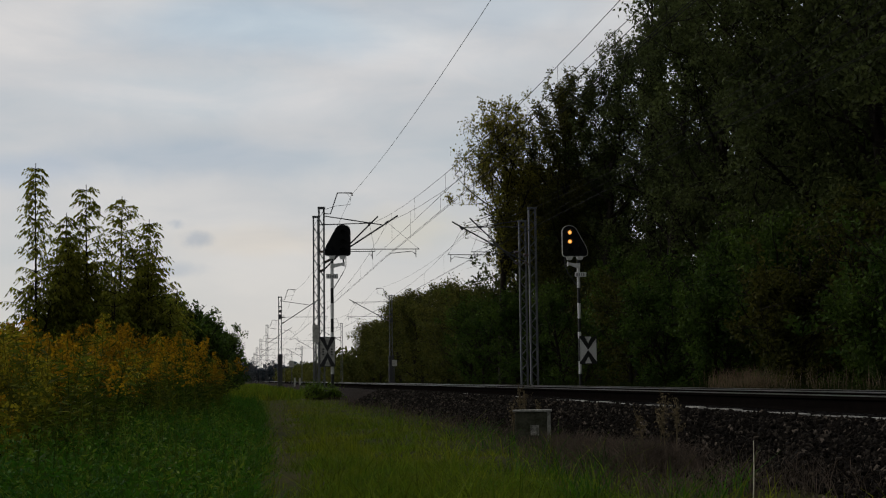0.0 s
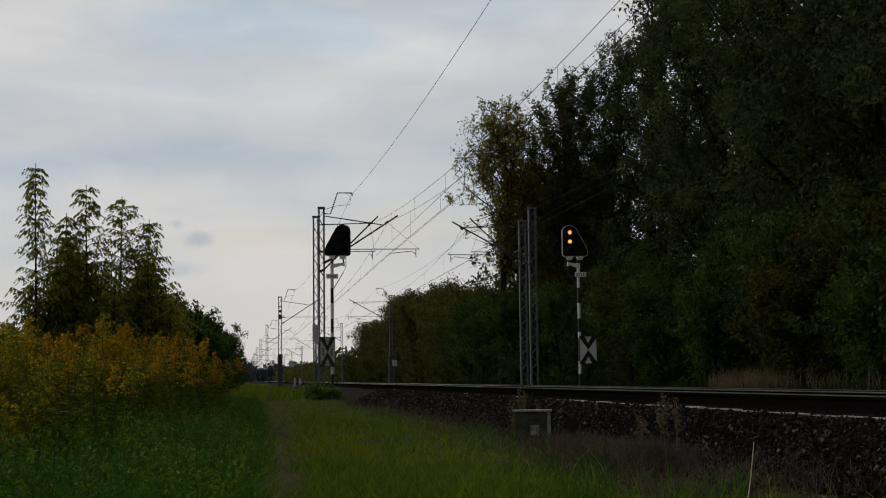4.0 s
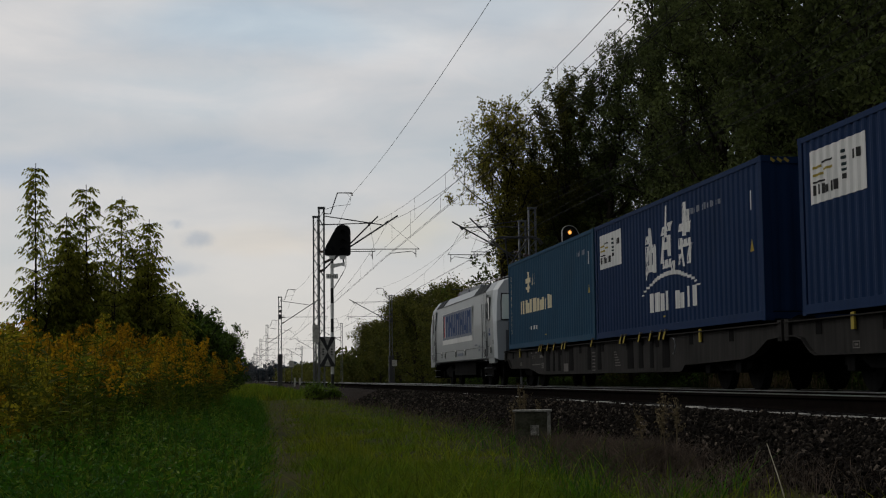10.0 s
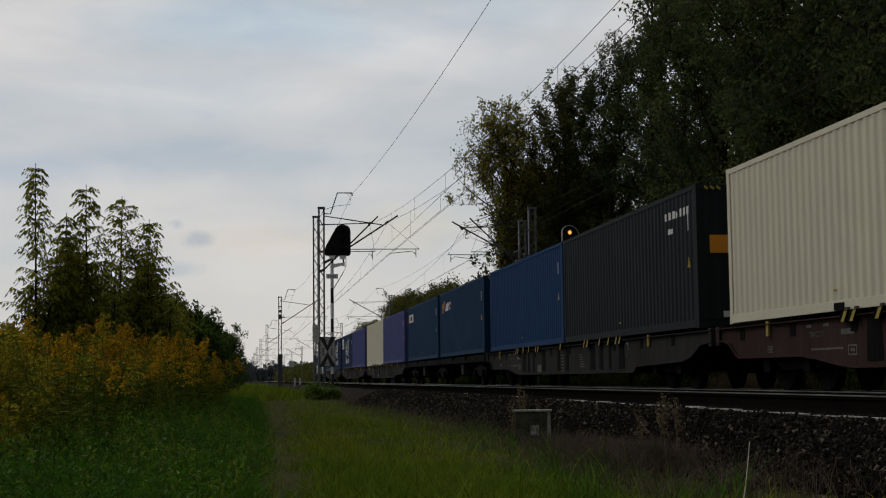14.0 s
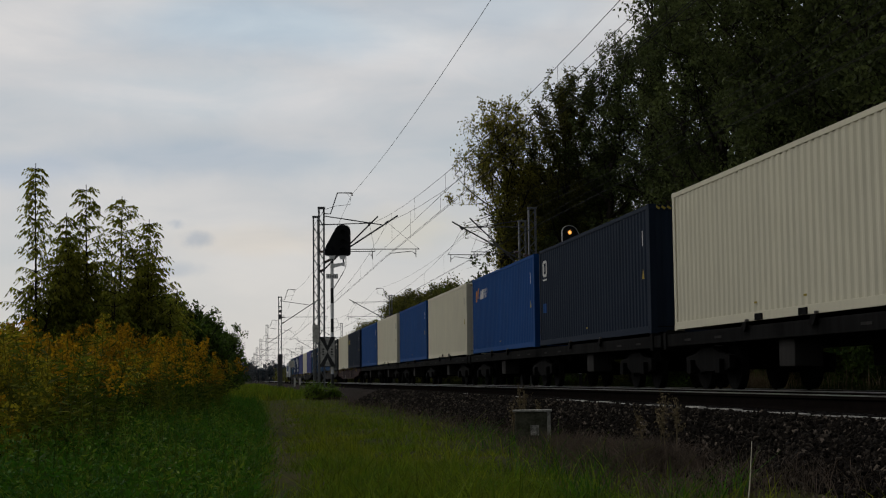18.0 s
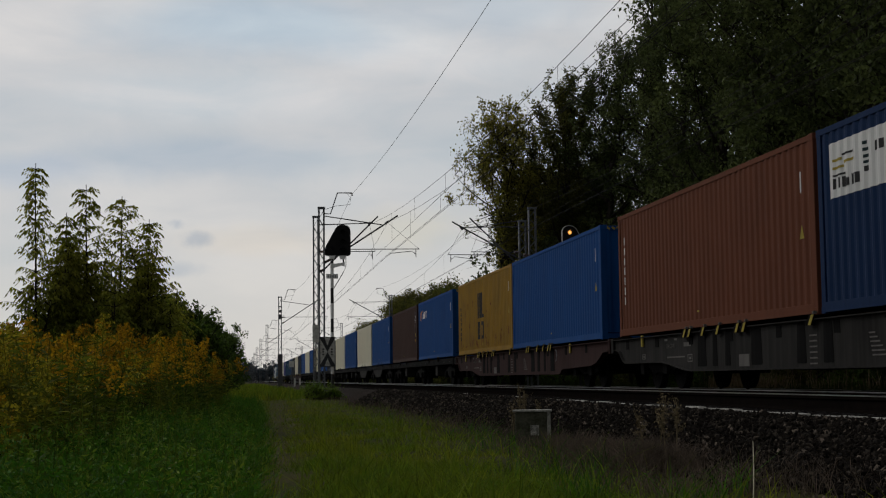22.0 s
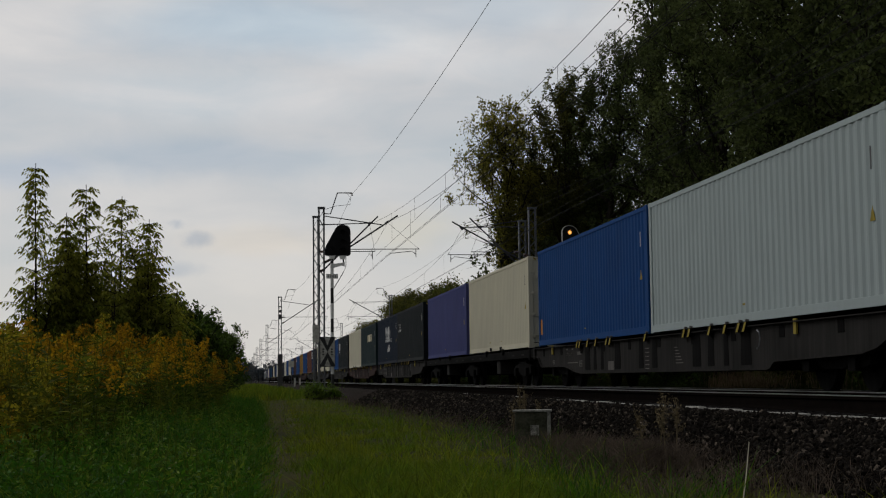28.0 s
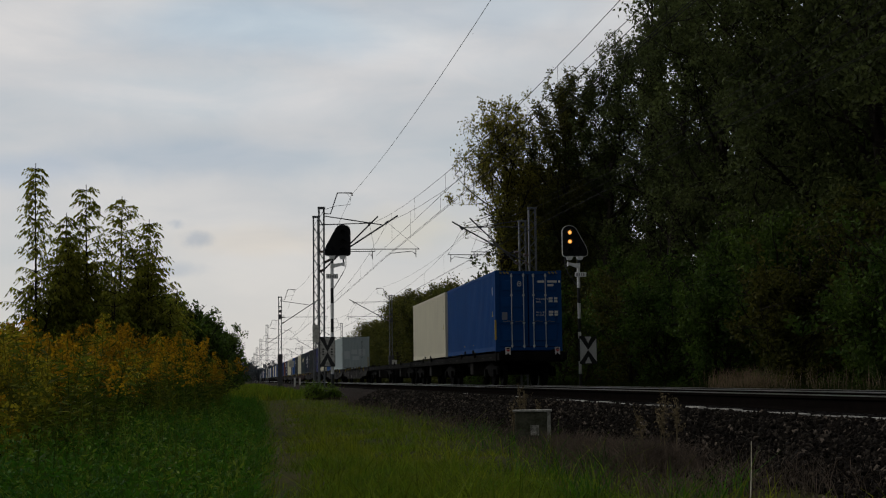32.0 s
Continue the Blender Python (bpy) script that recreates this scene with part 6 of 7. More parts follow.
                side_decal("arrow", [(8.75, 8.9, 1.3, 1.42, -0.25), (8.5, 8.65, 1.42, 1.54, 0.25)], PAINT["marking"], side)
            elif k == 36:
                side_decal("logo", [(0.6, 0.75, 1.75, 2.2, 0.3), (1.1, 1.25, 1.75, 2.2, -0.3), (1.5, 1.65, 1.75, 2.2), (1.5, 2.0, 1.75, 1.85)], PAINT["marking"], side, "white slanted logo blocks")
            elif k == 39:
                side_decal("sticker", [(0.35, 0.5, 0.35, 0.8)], PAINT["orange"], side, "orange sticker")
            if k == 6:
                plate = part("placard", boxes((-1.02, -0.42, -CL - 0.004, -CL + 0.02, 1.96, 2.42), bevel=0.004), PAINT["red"], e, "red placard on the end wall")
                for q in range(4):
                    part("bar", boxes((-0.95 + 0.1 * q, -0.88 + 0.1 * q, -CL - 0.008, -CL - 0.004, 2.14, 2.27)), PAINT["marking"], plate)
            if k == 10:
                part("placard", boxes((-0.95, -0.15, -CL - 0.004, -CL + 0.02, 1.50, 1.86), bevel=0.004), PAINT["orange"], e, "orange placard on the end wall")
                part("placard", boxes((-0.7, -0.15, -CL - 0.004, -CL + 0.02, 0.22, 0.34), bevel=0.004), PAINT["marking"], e, "small white placard on the end wall")
                side_decal("sticker", [(10.15, 10.5, 2.05, 2.16)], PAINT["marking"], side, "white sticker")
            if k == 42:
                w = CW / 2
                for text, x, z, h in (("MAX.GROSS", 0.26, 1.84, 0.085), ("TARE", 0.26, 1.74, 0.085), ("PAYLOAD", 0.26, 1.36, 0.085), ("CU.CAP.", 0.26, 1.26, 0.085)):
                    words(text, h, PAINT["marking"], e, pose(x, -CL - 0.012, z, 90, 0, 0), "white stencilled words")
                for z, sx, ww in ((2.46, 0.34, 0.24), (2.46, 0.70, 0.34), (2.46, 1.10, 0.07), (2.33, 0.70, 0.22), (1.85, 0.74, 0.14), (1.75, 0.74, 0.14), (1.85, 0.94, 0.12), (1.75, 0.94, 0.12), (1.37, 0.74, 0.16), (1.27, 0.74, 0.14), (1.37, 0.95, 0.12), (1.27, 0.95, 0.12)):
                    part("number_bar", boxes((sx, sx + ww, -CL - 0.016, -CL + 0.012, z, z + 0.075)), PAINT["marking"], e)
                ring = rounded([(-0.40, 2.33), (-0.26, 2.33), (-0.26, 2.51), (-0.40, 2.51)], 0.06, 4)
                inner = rounded([(-0.375, 2.355), (-0.285, 2.355), (-0.285, 2.485), (-0.375, 2.485)], 0.045, 4)
                seal = part("emblem", prism(ring, "y", -CL - 0.016, -CL + 0.012), PAINT["marking"], e, "white ring emblem")
                part("emblem_field", prism(inner, "y", -CL - 0.019, -CL - 0.016), PAINT["royal"], seal)
                part("emblem_core", boxes((-0.355, -0.305, -CL - 0.022, -CL - 0.019, 2.40, 2.45)), PAINT["marking"], seal)
                part("plate", boxes((-0.97, -0.78, -CL - 0.016, -CL + 0.012, 1.13, 1.40)), PAINT["logo_grey"], e, "dull grey plate")
                part("edge_marker", boxes((-CW / 2 - 0.012, -CW / 2 + 0.04, -CL - 0.012, -CL + 0.10, 0.42, 1.12), bevel=0.004), PAINT["sign_yellow"], e, "faded yellow edge marker")
            if k == 40:
                for x0, x1, z0, z1 in ((-1.05, -0.55, 0.9, 1.6), (-0.4, 0.1, 1.35, 1.75), (0.25, 0.85, 1.2, 1.8), (-0.3, 0.3, 0.8, 1.15)):
                    part("paint_patch", boxes((x0, x1, -CL + 0.015, -CL + 0.019, z0, z1)), PAINT["grey_pale"], e, "lighter repair paint patch")
                for q in range(14):
                    part("lettering", boxes((0.52, 0.58, -CL + 0.012, -CL + 0.018, 1.0 + 0.11 * q, 1.07 + 0.11 * q)), PAINT["ink_logo"], e)


build_load()


# ---- wagons ----
def wheel_mesh():
    n = 20
    ring = lambda r: [(r * math.cos(i * 2 * math.pi / n), r * math.sin(i * 2 * math.pi / n)) for i in range(n)]
    return mesh_of(join(prism(ring(0.46), "x", -0.065, 0.05), prism(ring(0.485), "x", 0.05, 0.075), prism(ring(0.16), "x", -0.1, 0.1)), "wheel")


WHEEL = wheel_mesh()
AXLE = mesh_of(tubes(([(-0.98, 0, 0), (0.98, 0, 0)], 0.07), sides=8), "axle")
SIDE_FRAME = mesh_of(prism([(-1.35, 0.42), (-1.35, 0.66), (-0.75, 0.72), (-0.35, 0.82), (0.35, 0.82), (0.75, 0.72), (1.35, 0.66), (1.35, 0.42), (1.05, 0.36), (0.75, 0.5), (0.4, 0.36), (-0.4, 0.36), (-0.75, 0.5), (-1.05, 0.36)], "x", -0.06, 0.06), "side_frame")
AXLE_BOX = mesh_of(boxes((-0.1, 0.1, -0.14, 0.14, 0.32, 0.6), bevel=0.02), "axle_box")
BOLSTER = mesh_of(boxes((-1.0, 1.0, -0.2, 0.2, 0.5, 0.85), bevel=0.03), "bolster")
SPIGOT = mesh_of(prism([(0.17, -0.10), (-0.06, -0.10), (-0.20, 0.06), (0.03, 0.06)], "x", -0.05, 0.0), "spigot")
SPIGOT_BAR = mesh_of(prism([(0.06, -0.10), (-0.05, -0.10), (-0.19, 0.06), (-0.08, 0.06)], "x", -0.056, -0.05), "stripe")
SPIGOT_PIN = mesh_of(boxes((-0.06, 0.0, -0.03, 0.03, 0.07, 0.115), bevel=0.006), "locking_pin")
BUFFER = mesh_of(join(tubes(([(0, 0, 0), (0, 0.32, 0)], 0.09), ([(0, 0.32, 0), (0, 0.55, 0)], 0.06), sides=10), tubes(([(0, 0.55, 0), (0, 0.6, 0)], 0.23), sides=14)), "buffer")


def add_bogie(parent, y, wheelbase=1.8, r=0.46):
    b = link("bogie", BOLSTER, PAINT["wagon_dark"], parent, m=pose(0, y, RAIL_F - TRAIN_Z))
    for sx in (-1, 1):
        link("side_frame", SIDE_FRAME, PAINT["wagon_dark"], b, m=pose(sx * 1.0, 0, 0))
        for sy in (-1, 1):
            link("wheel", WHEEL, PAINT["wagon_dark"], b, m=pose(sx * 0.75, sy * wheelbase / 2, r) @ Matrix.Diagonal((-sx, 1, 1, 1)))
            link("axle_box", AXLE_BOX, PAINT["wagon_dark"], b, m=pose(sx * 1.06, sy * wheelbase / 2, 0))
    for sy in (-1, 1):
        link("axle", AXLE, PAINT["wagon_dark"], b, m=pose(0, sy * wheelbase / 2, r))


def sill_beam(y0, y1, zt):
    """The deep side sill seen from the side: thin ends over the buffers, curved cut-outs, a deeper middle, flanges."""
    low = [(y0, 0.86), (0.25, 0.85), (0.0, 0.80), (-0.18, 0.68), (-0.36, 0.58), (-0.55, 0.53), (-3.5, 0.52), (-4.2, 0.46), (-5.1, 0.35), (-5.6, 0.32), (-19.6, 0.32), (-19.75, 0.34), (-19.95, 0.45), (-23.5, 0.52), (-24.05, 0.60), (-24.4, 0.72), (-24.7, 0.83), (y1, 0.86)]
    web = prism([(y0, zt)] + low + [(y1, zt)], "x", -0.012, 0.012)
    lip = bmesh.new()
    rows = [[lip.verts.new((dx, y, z + dz)) for dx, dz in ((-0.085, -0.012), (0.085, -0.012), (0.085, 0.012), (-0.085, 0.012))] for y, z in low]
    for a, b in zip(rows, rows[1:]):
        for k in range(4):
            lip.faces.new((a[k], a[(k + 1) % 4], b[(k + 1) % 4], b[k]))
    return join(web, boxes((-0.09, 0.09, y1, y0, zt - 0.02, zt)), lip)


def wagon_meshes():
    d = {}
    y0, y1 = 0.72, -25.3
    d["sill"] = mesh_of(sill_beam(y0, y1, 1.1), "side_sill")
    d["centre"] = mesh_of(boxes((-0.35, 0.35, y1, y0, 0.62, 1.05)), "centre_beam")
    d["cross"] = mesh_of(boxes((-1.2, 1.2, -0.12, 0.12, 0.85, 1.06)), "crossbeam")
    for w in (0.30, 0.40, 0.55):
        d["gap%d" % (100 * w)] = mesh_of(prism(rounded([(-w / 2, 0.40), (w / 2, 0.40), (w / 2 - 0.04, 1.06), (-w / 2 + 0.04, 1.06)], 0.05, 3), "x", -0.018, 0.0), "web_opening")
    d["endbeam"] = mesh_of(boxes((-1.25, 1.25, -0.1, 0.1, 0.78, 1.14), bevel=0.02), "headstock")
    d["low_sill"] = mesh_of(boxes((-0.08, 0.08, -13.0, 0.62, 0.84, 1.1), bevel=0.015), "side_sill")
    d["belly"] = mesh_of(prism([(-2.0, 0.84), (-3.6, 0.36), (-6.9, 0.36), (-8.5, 0.84)], "x", -0.04, 0.04), "belly_plate")
    d["tank"] = mesh_of(boxes((-0.25, 0.25, -0.36, 0.36, 0.36, 0.82), bevel=0.03), "equipment_box")
    d["patch"] = mesh_of(boxes((-0.003, 0.003, -0.2, 0.2, 0, 0.045)), "lettering")
    d["word"] = mesh_of(boxes((-0.003, 0.003, -0.24, 0.24, 0, 0.085)), "lettering")
    d["rule"] = mesh_of(boxes((-0.003, 0.003, -0.62, 0.62, 0, 0.03)), "lettering")
    d["panel"] = mesh_of(boxes((-0.004, 0.004, -0.16, 0.16, 0, 0.34)), "data_panel")
    d["frame"] = mesh_of(boxes((-0.003, 0.003, -0.16, -0.13, 0, 0.16), (-0.003, 0.003, 0.13, 0.16, 0, 0.16), (-0.003, 0.003, -0.13, 0.13, 0, 0.025), (-0.003, 0.003, -0.13, 0.13, 0.135, 0.16), (-0.003, 0.003, -0.08, 0.08, 0.055, 0.105)), "frame_mark")
    d["hook"] = mesh_of(tubes(([(0, 0.0, 0.16), (0, -0.10, 0.12), (0, -0.13, 0.0), (0, -0.08, -0.12), (0, 0.02, -0.16)], 0.014), sides=6), "lifting_hook")
    d["hoop"] = mesh_of(tubes(([(0, 0, -0.2), (0, 0, 0.62), (0, 0.05, 0.68), (0, 0.28, 0.68), (0, 0.33, 0.62), (0, 0.33, -0.2)], 0.017), sides=6), "handrail")
    d["grip"] = mesh_of(boxes((-0.02, 0.02, -0.06, 0.06, -0.12, 0.14), bevel=0.008), "brake_handle")
    return d


WM = wagon_meshes()


def add_spigots(e, groups, x=1.24, z=1.1, striped=True):
    for sx in (-1, 1):
        for y in groups:
            s = link("spigot", SPIGOT, PAINT["wagon_dark"], e, m=pose(sx * x, y, z) @ Matrix.Diagonal((-sx, 1, 1, 1)))
            link("locking_pin", SPIGOT_PIN, PAINT["stencil"], s, m=pose(0, -0.16, 0))
            if striped:
                link("stripe", SPIGOT_BAR, PAINT["sign_yellow"], s)


def build_wagon(kind, color, empty_load):
    e = empty("container_wagon")
    word = {"wagon_grey": "grimy grey", "wagon_brown": "grimy red-brown", "wagon_dark": "near-black"}[color]
    shape = {"sill": "flat container wagon with deep side sills", "low": "low articulated container wagon", "belly": "container wagon with fish-bellied side plates"}[kind]
    tagged(e, "%s %s%s" % (word, shape, ", running empty" if empty_load else ""), "wagon", "wagons of the goods train")
    mat = PAINT[color]
    for y in (0.66, -25.24):
        link("headstock", WM["endbeam"], mat, e, m=pose(0, y, 0))
    for sx in (-0.87, 0.87):
        link("buffer", BUFFER, PAINT["wagon_dark"], e, m=pose(sx, 0.70, 1.0) @ Matrix.Diagonal((1, 0.4, 1, 1)))
        link("buffer", BUFFER, PAINT["wagon_dark"], e, m=pose(sx, -25.28, 1.0, 0, 0, 180) @ Matrix.Diagonal((1, 0.4, 1, 1)))
    if kind == "sill":
        link("centre_beam", WM["centre"], PAINT["wagon_dark"], e)
        for sx in (-1.18, 1.18):
            s = link("side_sill", WM["sill"], mat, e, m=pose(sx, 0, 0) @ Matrix.Diagonal((1 if sx < 0 else -1, 1, 1, 1)))
            for y, w in ((-6.2, 55), (-7.0, 30), (-7.75, 30), (-9.3, 55), (-11.4, 40), (-12.5, 40), (-15.5, 55), (-16.4, 40), (-17.3, 30), (-18.4, 55)):
                link("web_opening", WM["gap%d" % w], PAINT["wagon_dark"], s, m=pose(0, y, 0))
            for y in (-3.75, -4.45):
                link("lettering", WM["patch"], PAINT["stencil"], s, m=pose(-0.016, y, 0.965) @ Matrix.Diagonal((1, 0.5, 1, 1)))
            if sx < 0:
                words("TEN CZ-M1", 0.125, PAINT["stencil"], s, pose(-0.018, -3.75, 0.81, 90, 0, -90), "pale stencilled words")
            link("lettering", WM["word"], PAINT["stencil"], s, m=pose(-0.016, -5.25, 0.82))
            link("lettering", WM["rule"], PAINT["stencil"], s, m=pose(-0.016, -4.45, 0.60))
            link("frame_mark", WM["frame"], PAINT["stencil"], s, m=pose(-0.016, -5.42, 0.50))
            link("frame_mark", WM["frame"], PAINT["stencil"], s, m=pose(-0.016, -2.0, 0.60) @ Matrix.Diagonal((1, 0.8, 0.7, 1)))
            for q in range(6):
                link("lettering", WM["patch"], PAINT["stencil"], s, m=pose(-0.016, -11.9, 0.38 + 0.09 * q) @ Matrix.Diagonal((1, 0.75, 0.55, 1)))
                link("lettering", WM["patch"], PAINT["stencil"], s, m=pose(-0.016, -14.1 - 0.05 * (5 - q), 0.48 + 0.065 * q) @ Matrix.Diagonal((1, 0.5 + 0.15 * (5 - q), 0.5, 1)))
            link("data_panel", WM["panel"], PAINT["stencil"], s, m=pose(-0.016, -8.65, 0.38) @ Matrix.Diagonal((1, 1.7, 0.65, 1)))
            link("brake_handle", WM["grip"], PAINT["sign_yellow"], s, m=pose(-0.05, -2.0, 1.0))
            link("brake_handle", WM["grip"], PAINT["sign_yellow"], s, m=pose(-0.05, -20.9, 1.0))
            link("lifting_hook", WM["hook"], M["galv"], s, m=pose(-0.09, -19.2, 0.84))
        for y in np.arange(-0.6, -25, -2.45):
            link("crossbeam", WM["cross"], PAINT["wagon_dark"], e, m=pose(0, float(y), 0))
        add_spigots(e, (-5.3, -5.62, -6.5, -7.4, -8.5, -8.86, -12.0, -14.9, -15.25, -16.55, -17.45, -18.2, -18.54))
        add_bogie(e, -2.6)
        add_bogie(e, -22.0)
    else:
        for k, off in enumerate((0, -12.88)):
            for sx in (-1.14, 1.14):
                s = link("side_sill", WM["low_sill"], mat, e, m=pose(sx, off, 0))
                if kind == "belly":
                    link("belly_plate", WM["belly"], PAINT["wagon_grey"], s, m=pose(-0.02 if sx < 0 else 0.02, 0 if k == 0 else 1.2, 0))
                for y in (-0.9, -2.8, -9.5, -11.2):
                    link("lettering", WM["patch"], PAINT["box_grey"], s, m=pose(-0.083, y, 0.93))
            link("centre_beam", mesh_of(boxes((-0.3, 0.3, -12.4, 0.5, 0.7, 1.04)), "centre_beam"), mat, e, m=pose(0, off, 0))
            for y in np.arange(-0.4, -12.5, -2.4):
                link("crossbeam", WM["cross"], mat, e, m=pose(0, off + float(y), 0))
            if kind == "low":
                for sx in (-0.85, 0.85):
                    link("equipment_box", WM["tank"], PAINT["box_grey"], e, m=pose(sx, off - 6.0, 0))
        add_spigots(e, (-4.4, -7.6, -17.2, -20.6), striped=False)
        add_bogie(e, -1.6)
        add_bogie(e, -12.5)
        add_bogie(e, -23.2)
    return e


for u, kind, wcol, a, b in TRAIN:
    w = build_wagon(kind, wcol, a is None)
    MOVERS.append((w, u, TRAIN_Z))
    if u == -205.97:
        link("handrail", WM["hoop"], PAINT["sign_yellow"], w, "yellow hooped handrail", m=pose(-1.2, -25.0, 1.15))
    if u == -258.89:
        for sx in (-0.89, 0.89):
            t = link("tail_board", mesh_of(prism([(-0.09, 0.0), (-0.03, 0.04), (0.0, 0.10), (0.03, 0.04), (0.09, 0.0), (0.09, 0.27), (-0.09, 0.27)], "y", -0.02, 0.0), "tail_board"), PAINT["marking"], w, "red and white tail board", m=pose(sx, -25.8, 1.02))
            part("board_bracket", boxes((-0.02, 0.02, 0.0, 0.48, 0.02, 0.06)), PAINT["wagon_dark"], t)
            part("red_wedge", prism([(-0.08, 0.19), (0.08, 0.19), (0, 0.10)], "y", -0.026, -0.02), PAINT["red"], t)
            part("dark_slot", boxes((-0.06, 0.06, -0.026, -0.02, 0.21, 0.25)), PAINT["wagon_dark"], t)


# ---- electric locomotive ----
def loft(sections):
    """A closed skin through rings of points that all have the same length."""
    bm = bmesh.new()
    rings = [[bm.verts.new(p) for p in s] for s in sections]
    n = len(rings[0])
    for a, b in zip(rings, rings[1:]):
        for i in range(n):
            bm.faces.new((a[i], a[(i + 1) % n], b[(i + 1) % n], b[i]))
    bm.faces.new(rings[0])
    bm.faces.new(rings[-1])
    return bm


LOCO_L = 17.9


def loco_ring(z_floor):
    """Half of the body's section from the floor to the roof."""
    return [(1.42, z_floor), (1.47, z_floor + 0.04), (1.49, 2.2), (1.47, 2.75), (1.42, 3.32), (1.16, 3.66), (0.9, 3.74)]


def loco_section(y, s, kind):
    """kind 0: full section, 1: behind the windscreen, 2: cab front."""
    pts = loco_ring(0.90 if kind < 2 else 0.84)
    out = []
    for x, z in pts:
        yy, xx = y, x
        if kind == 2:
            xx = x * (0.955 if z < 2.1 else 0.955 - 0.05 * (z - 2.1))
            yy = y - s * max(0.0, (z - 1.9)) * 0.42
        if kind == 1:
            yy = y - s * max(0.0, (z - 1.9)) * 0.36
            xx = x * (1.0 if z < 3 else 0.99)
        out.append((xx, yy, z))
    return out + [(-p[0], p[1], p[2]) for p in reversed(out)]


def build_loco():
    e = empty("electric_locomotive")
    tagged(e, "silver-grey electric locomotive with a blue lettered side panel and raised pantograph", "locomotive")
    L = LOCO_L
    secs = [loco_section(0.0, 1, 2), loco_section(-0.35, 1, 1), loco_section(-1.5, 1, 0), loco_section(-L + 1.5, -1, 0), loco_section(-L + 0.35, -1, 1), loco_section(-L, -1, 2)]
    bm = loft(secs)
    bmesh.ops.recalc_face_normals(bm, faces=bm.faces)
    # faces turned to either end get the silver with sky light painted in
    for f in bm.faces:
        f.material_index = 1 if abs(f.normal.y) > 0.1 else 0
    body = part("body", bm, PAINT["silver"], e)
    body.data.materials.append(PAINT["silver_end_lit"])
    for sx in (-1, 1):
        # side panel with plain letter blocks
        x = sx * 1.492
        side = sx * 0.006
        panel = part("name_panel", boxes((min(x, x + side), max(x, x + side), -12.9, -4.6, 1.66, 2.98)), PAINT["marking"], body, "white-edged lettered panel")
        part("panel_field", boxes((min(x + side, x + side * 1.6), max(x + side, x + side * 1.6), -12.8, -4.7, 1.86, 2.96)), PAINT["logo_grey"], panel)
        xa, xb = sorted((x + side * 1.6, x + side * 2.2))
        for k, c in enumerate(("ink_logo", "red", "marking")):
            part("stripe", boxes((xa, xb, -5.05 - 0.24 * k, -4.92 - 0.24 * k, 1.95, 2.88)), PAINT[c], panel)
        for k in range(7):
            y = -5.66 - 1.0 * k
            for a, b, z0, z1 in ((0.0, 0.27, 1.97, 2.86), (0.55, 0.82, 1.97, 2.86), (0.27, 0.55, 2.60 - 0.25 * (k % 3), 2.82 - 0.25 * (k % 3))):
                part("letter_bar", boxes((xa, xb, y - b, y - a, z0, z1)), PAINT["logo_blue"], panel, "plain blue bar")
        # doors, windows, grab rails
        for yd in (-2.05, -L + 2.05):
            d = part("door", boxes((x - 0.004 if sx < 0 else x - 0.02, x + 0.02 if sx < 0 else x + 0.004, yd - 0.33, yd + 0.33, 1.02, 3.22), bevel=0.004), PAINT["silver"], body, "narrow cab door")
            part("door_gap", boxes((x - 0.003 if sx < 0 else x, x if sx < 0 else x + 0.003, yd - 0.36, yd - 0.33, 1.0, 3.25), (x - 0.003 if sx < 0 else x, x if sx < 0 else x + 0.003, yd + 0.33, yd + 0.36, 1.0, 3.25)), M["matt_black"], body)
            for dy in (-0.42, 0.42):
                part("grab_rail", tubes(([(x + sx * 0.05, yd + dy, 0.95), (x + sx * 0.05, yd + dy, 2.9)], 0.017), sides=6), M["galv"], body)
            part("step_hole", boxes((min(x, x + sx * 0.008), max(x, x + sx * 0.008), yd - 0.2, yd + 0.2, 1.0, 1.26)), M["matt_black"], body, "dark foot hole below the door")
            part("step_plate", boxes((min(x, x + sx * 0.02), max(x, x + sx * 0.02), yd - 0.2, yd + 0.2, 0.97, 1.0)), M["galv"], body)
            for zh in (1.5, 2.55):
                part("door_latch", boxes((min(x, x + sx * 0.03), max(x, x + sx * 0.03), yd - 0.30, yd - 0.14, zh, zh + 0.05), (min(x, x + sx * 0.03), max(x, x + sx * 0.03), yd - 0.30, yd - 0.25, zh - 0.18, zh)), M["black"], d)
            part("door_handle", boxes((min(x, x + sx * 0.03), max(x, x + sx * 0.03), yd + 0.18, yd + 0.28, 1.85, 1.9), (min(x, x + sx * 0.03), max(x, x + sx * 0.03), yd + 0.2, yd + 0.24, 1.7, 1.9)), M["black"], d)
            ins = 1 if yd > -5 else -1
            yw = yd + ins * 0.70
            win = part("side_window", prism(rounded([(yw - 0.24, 2.25), (yw + 0.24, 2.25), (yw + 0.18, 3.12), (yw - 0.24, 3.12)], 0.09, 3), "x", x - 0.012, x + 0.012), M["black"], body, "dark framed cab window")
            part("pane", prism(rounded([(yw - 0.19, 2.31), (yw + 0.18, 2.31), (yw + 0.12, 3.06), (yw - 0.19, 3.06)], 0.07, 3), "x", x - 0.016, x + 0.016), GLASS, win)
            for q in range(3):
                part("step", boxes((min(x, x - sx * 0.2), max(x, x - sx * 0.2), yd - 0.2, yd + 0.2, 0.30 + 0.27 * q, 0.33 + 0.27 * q)), M["galv"], e, "steel step")
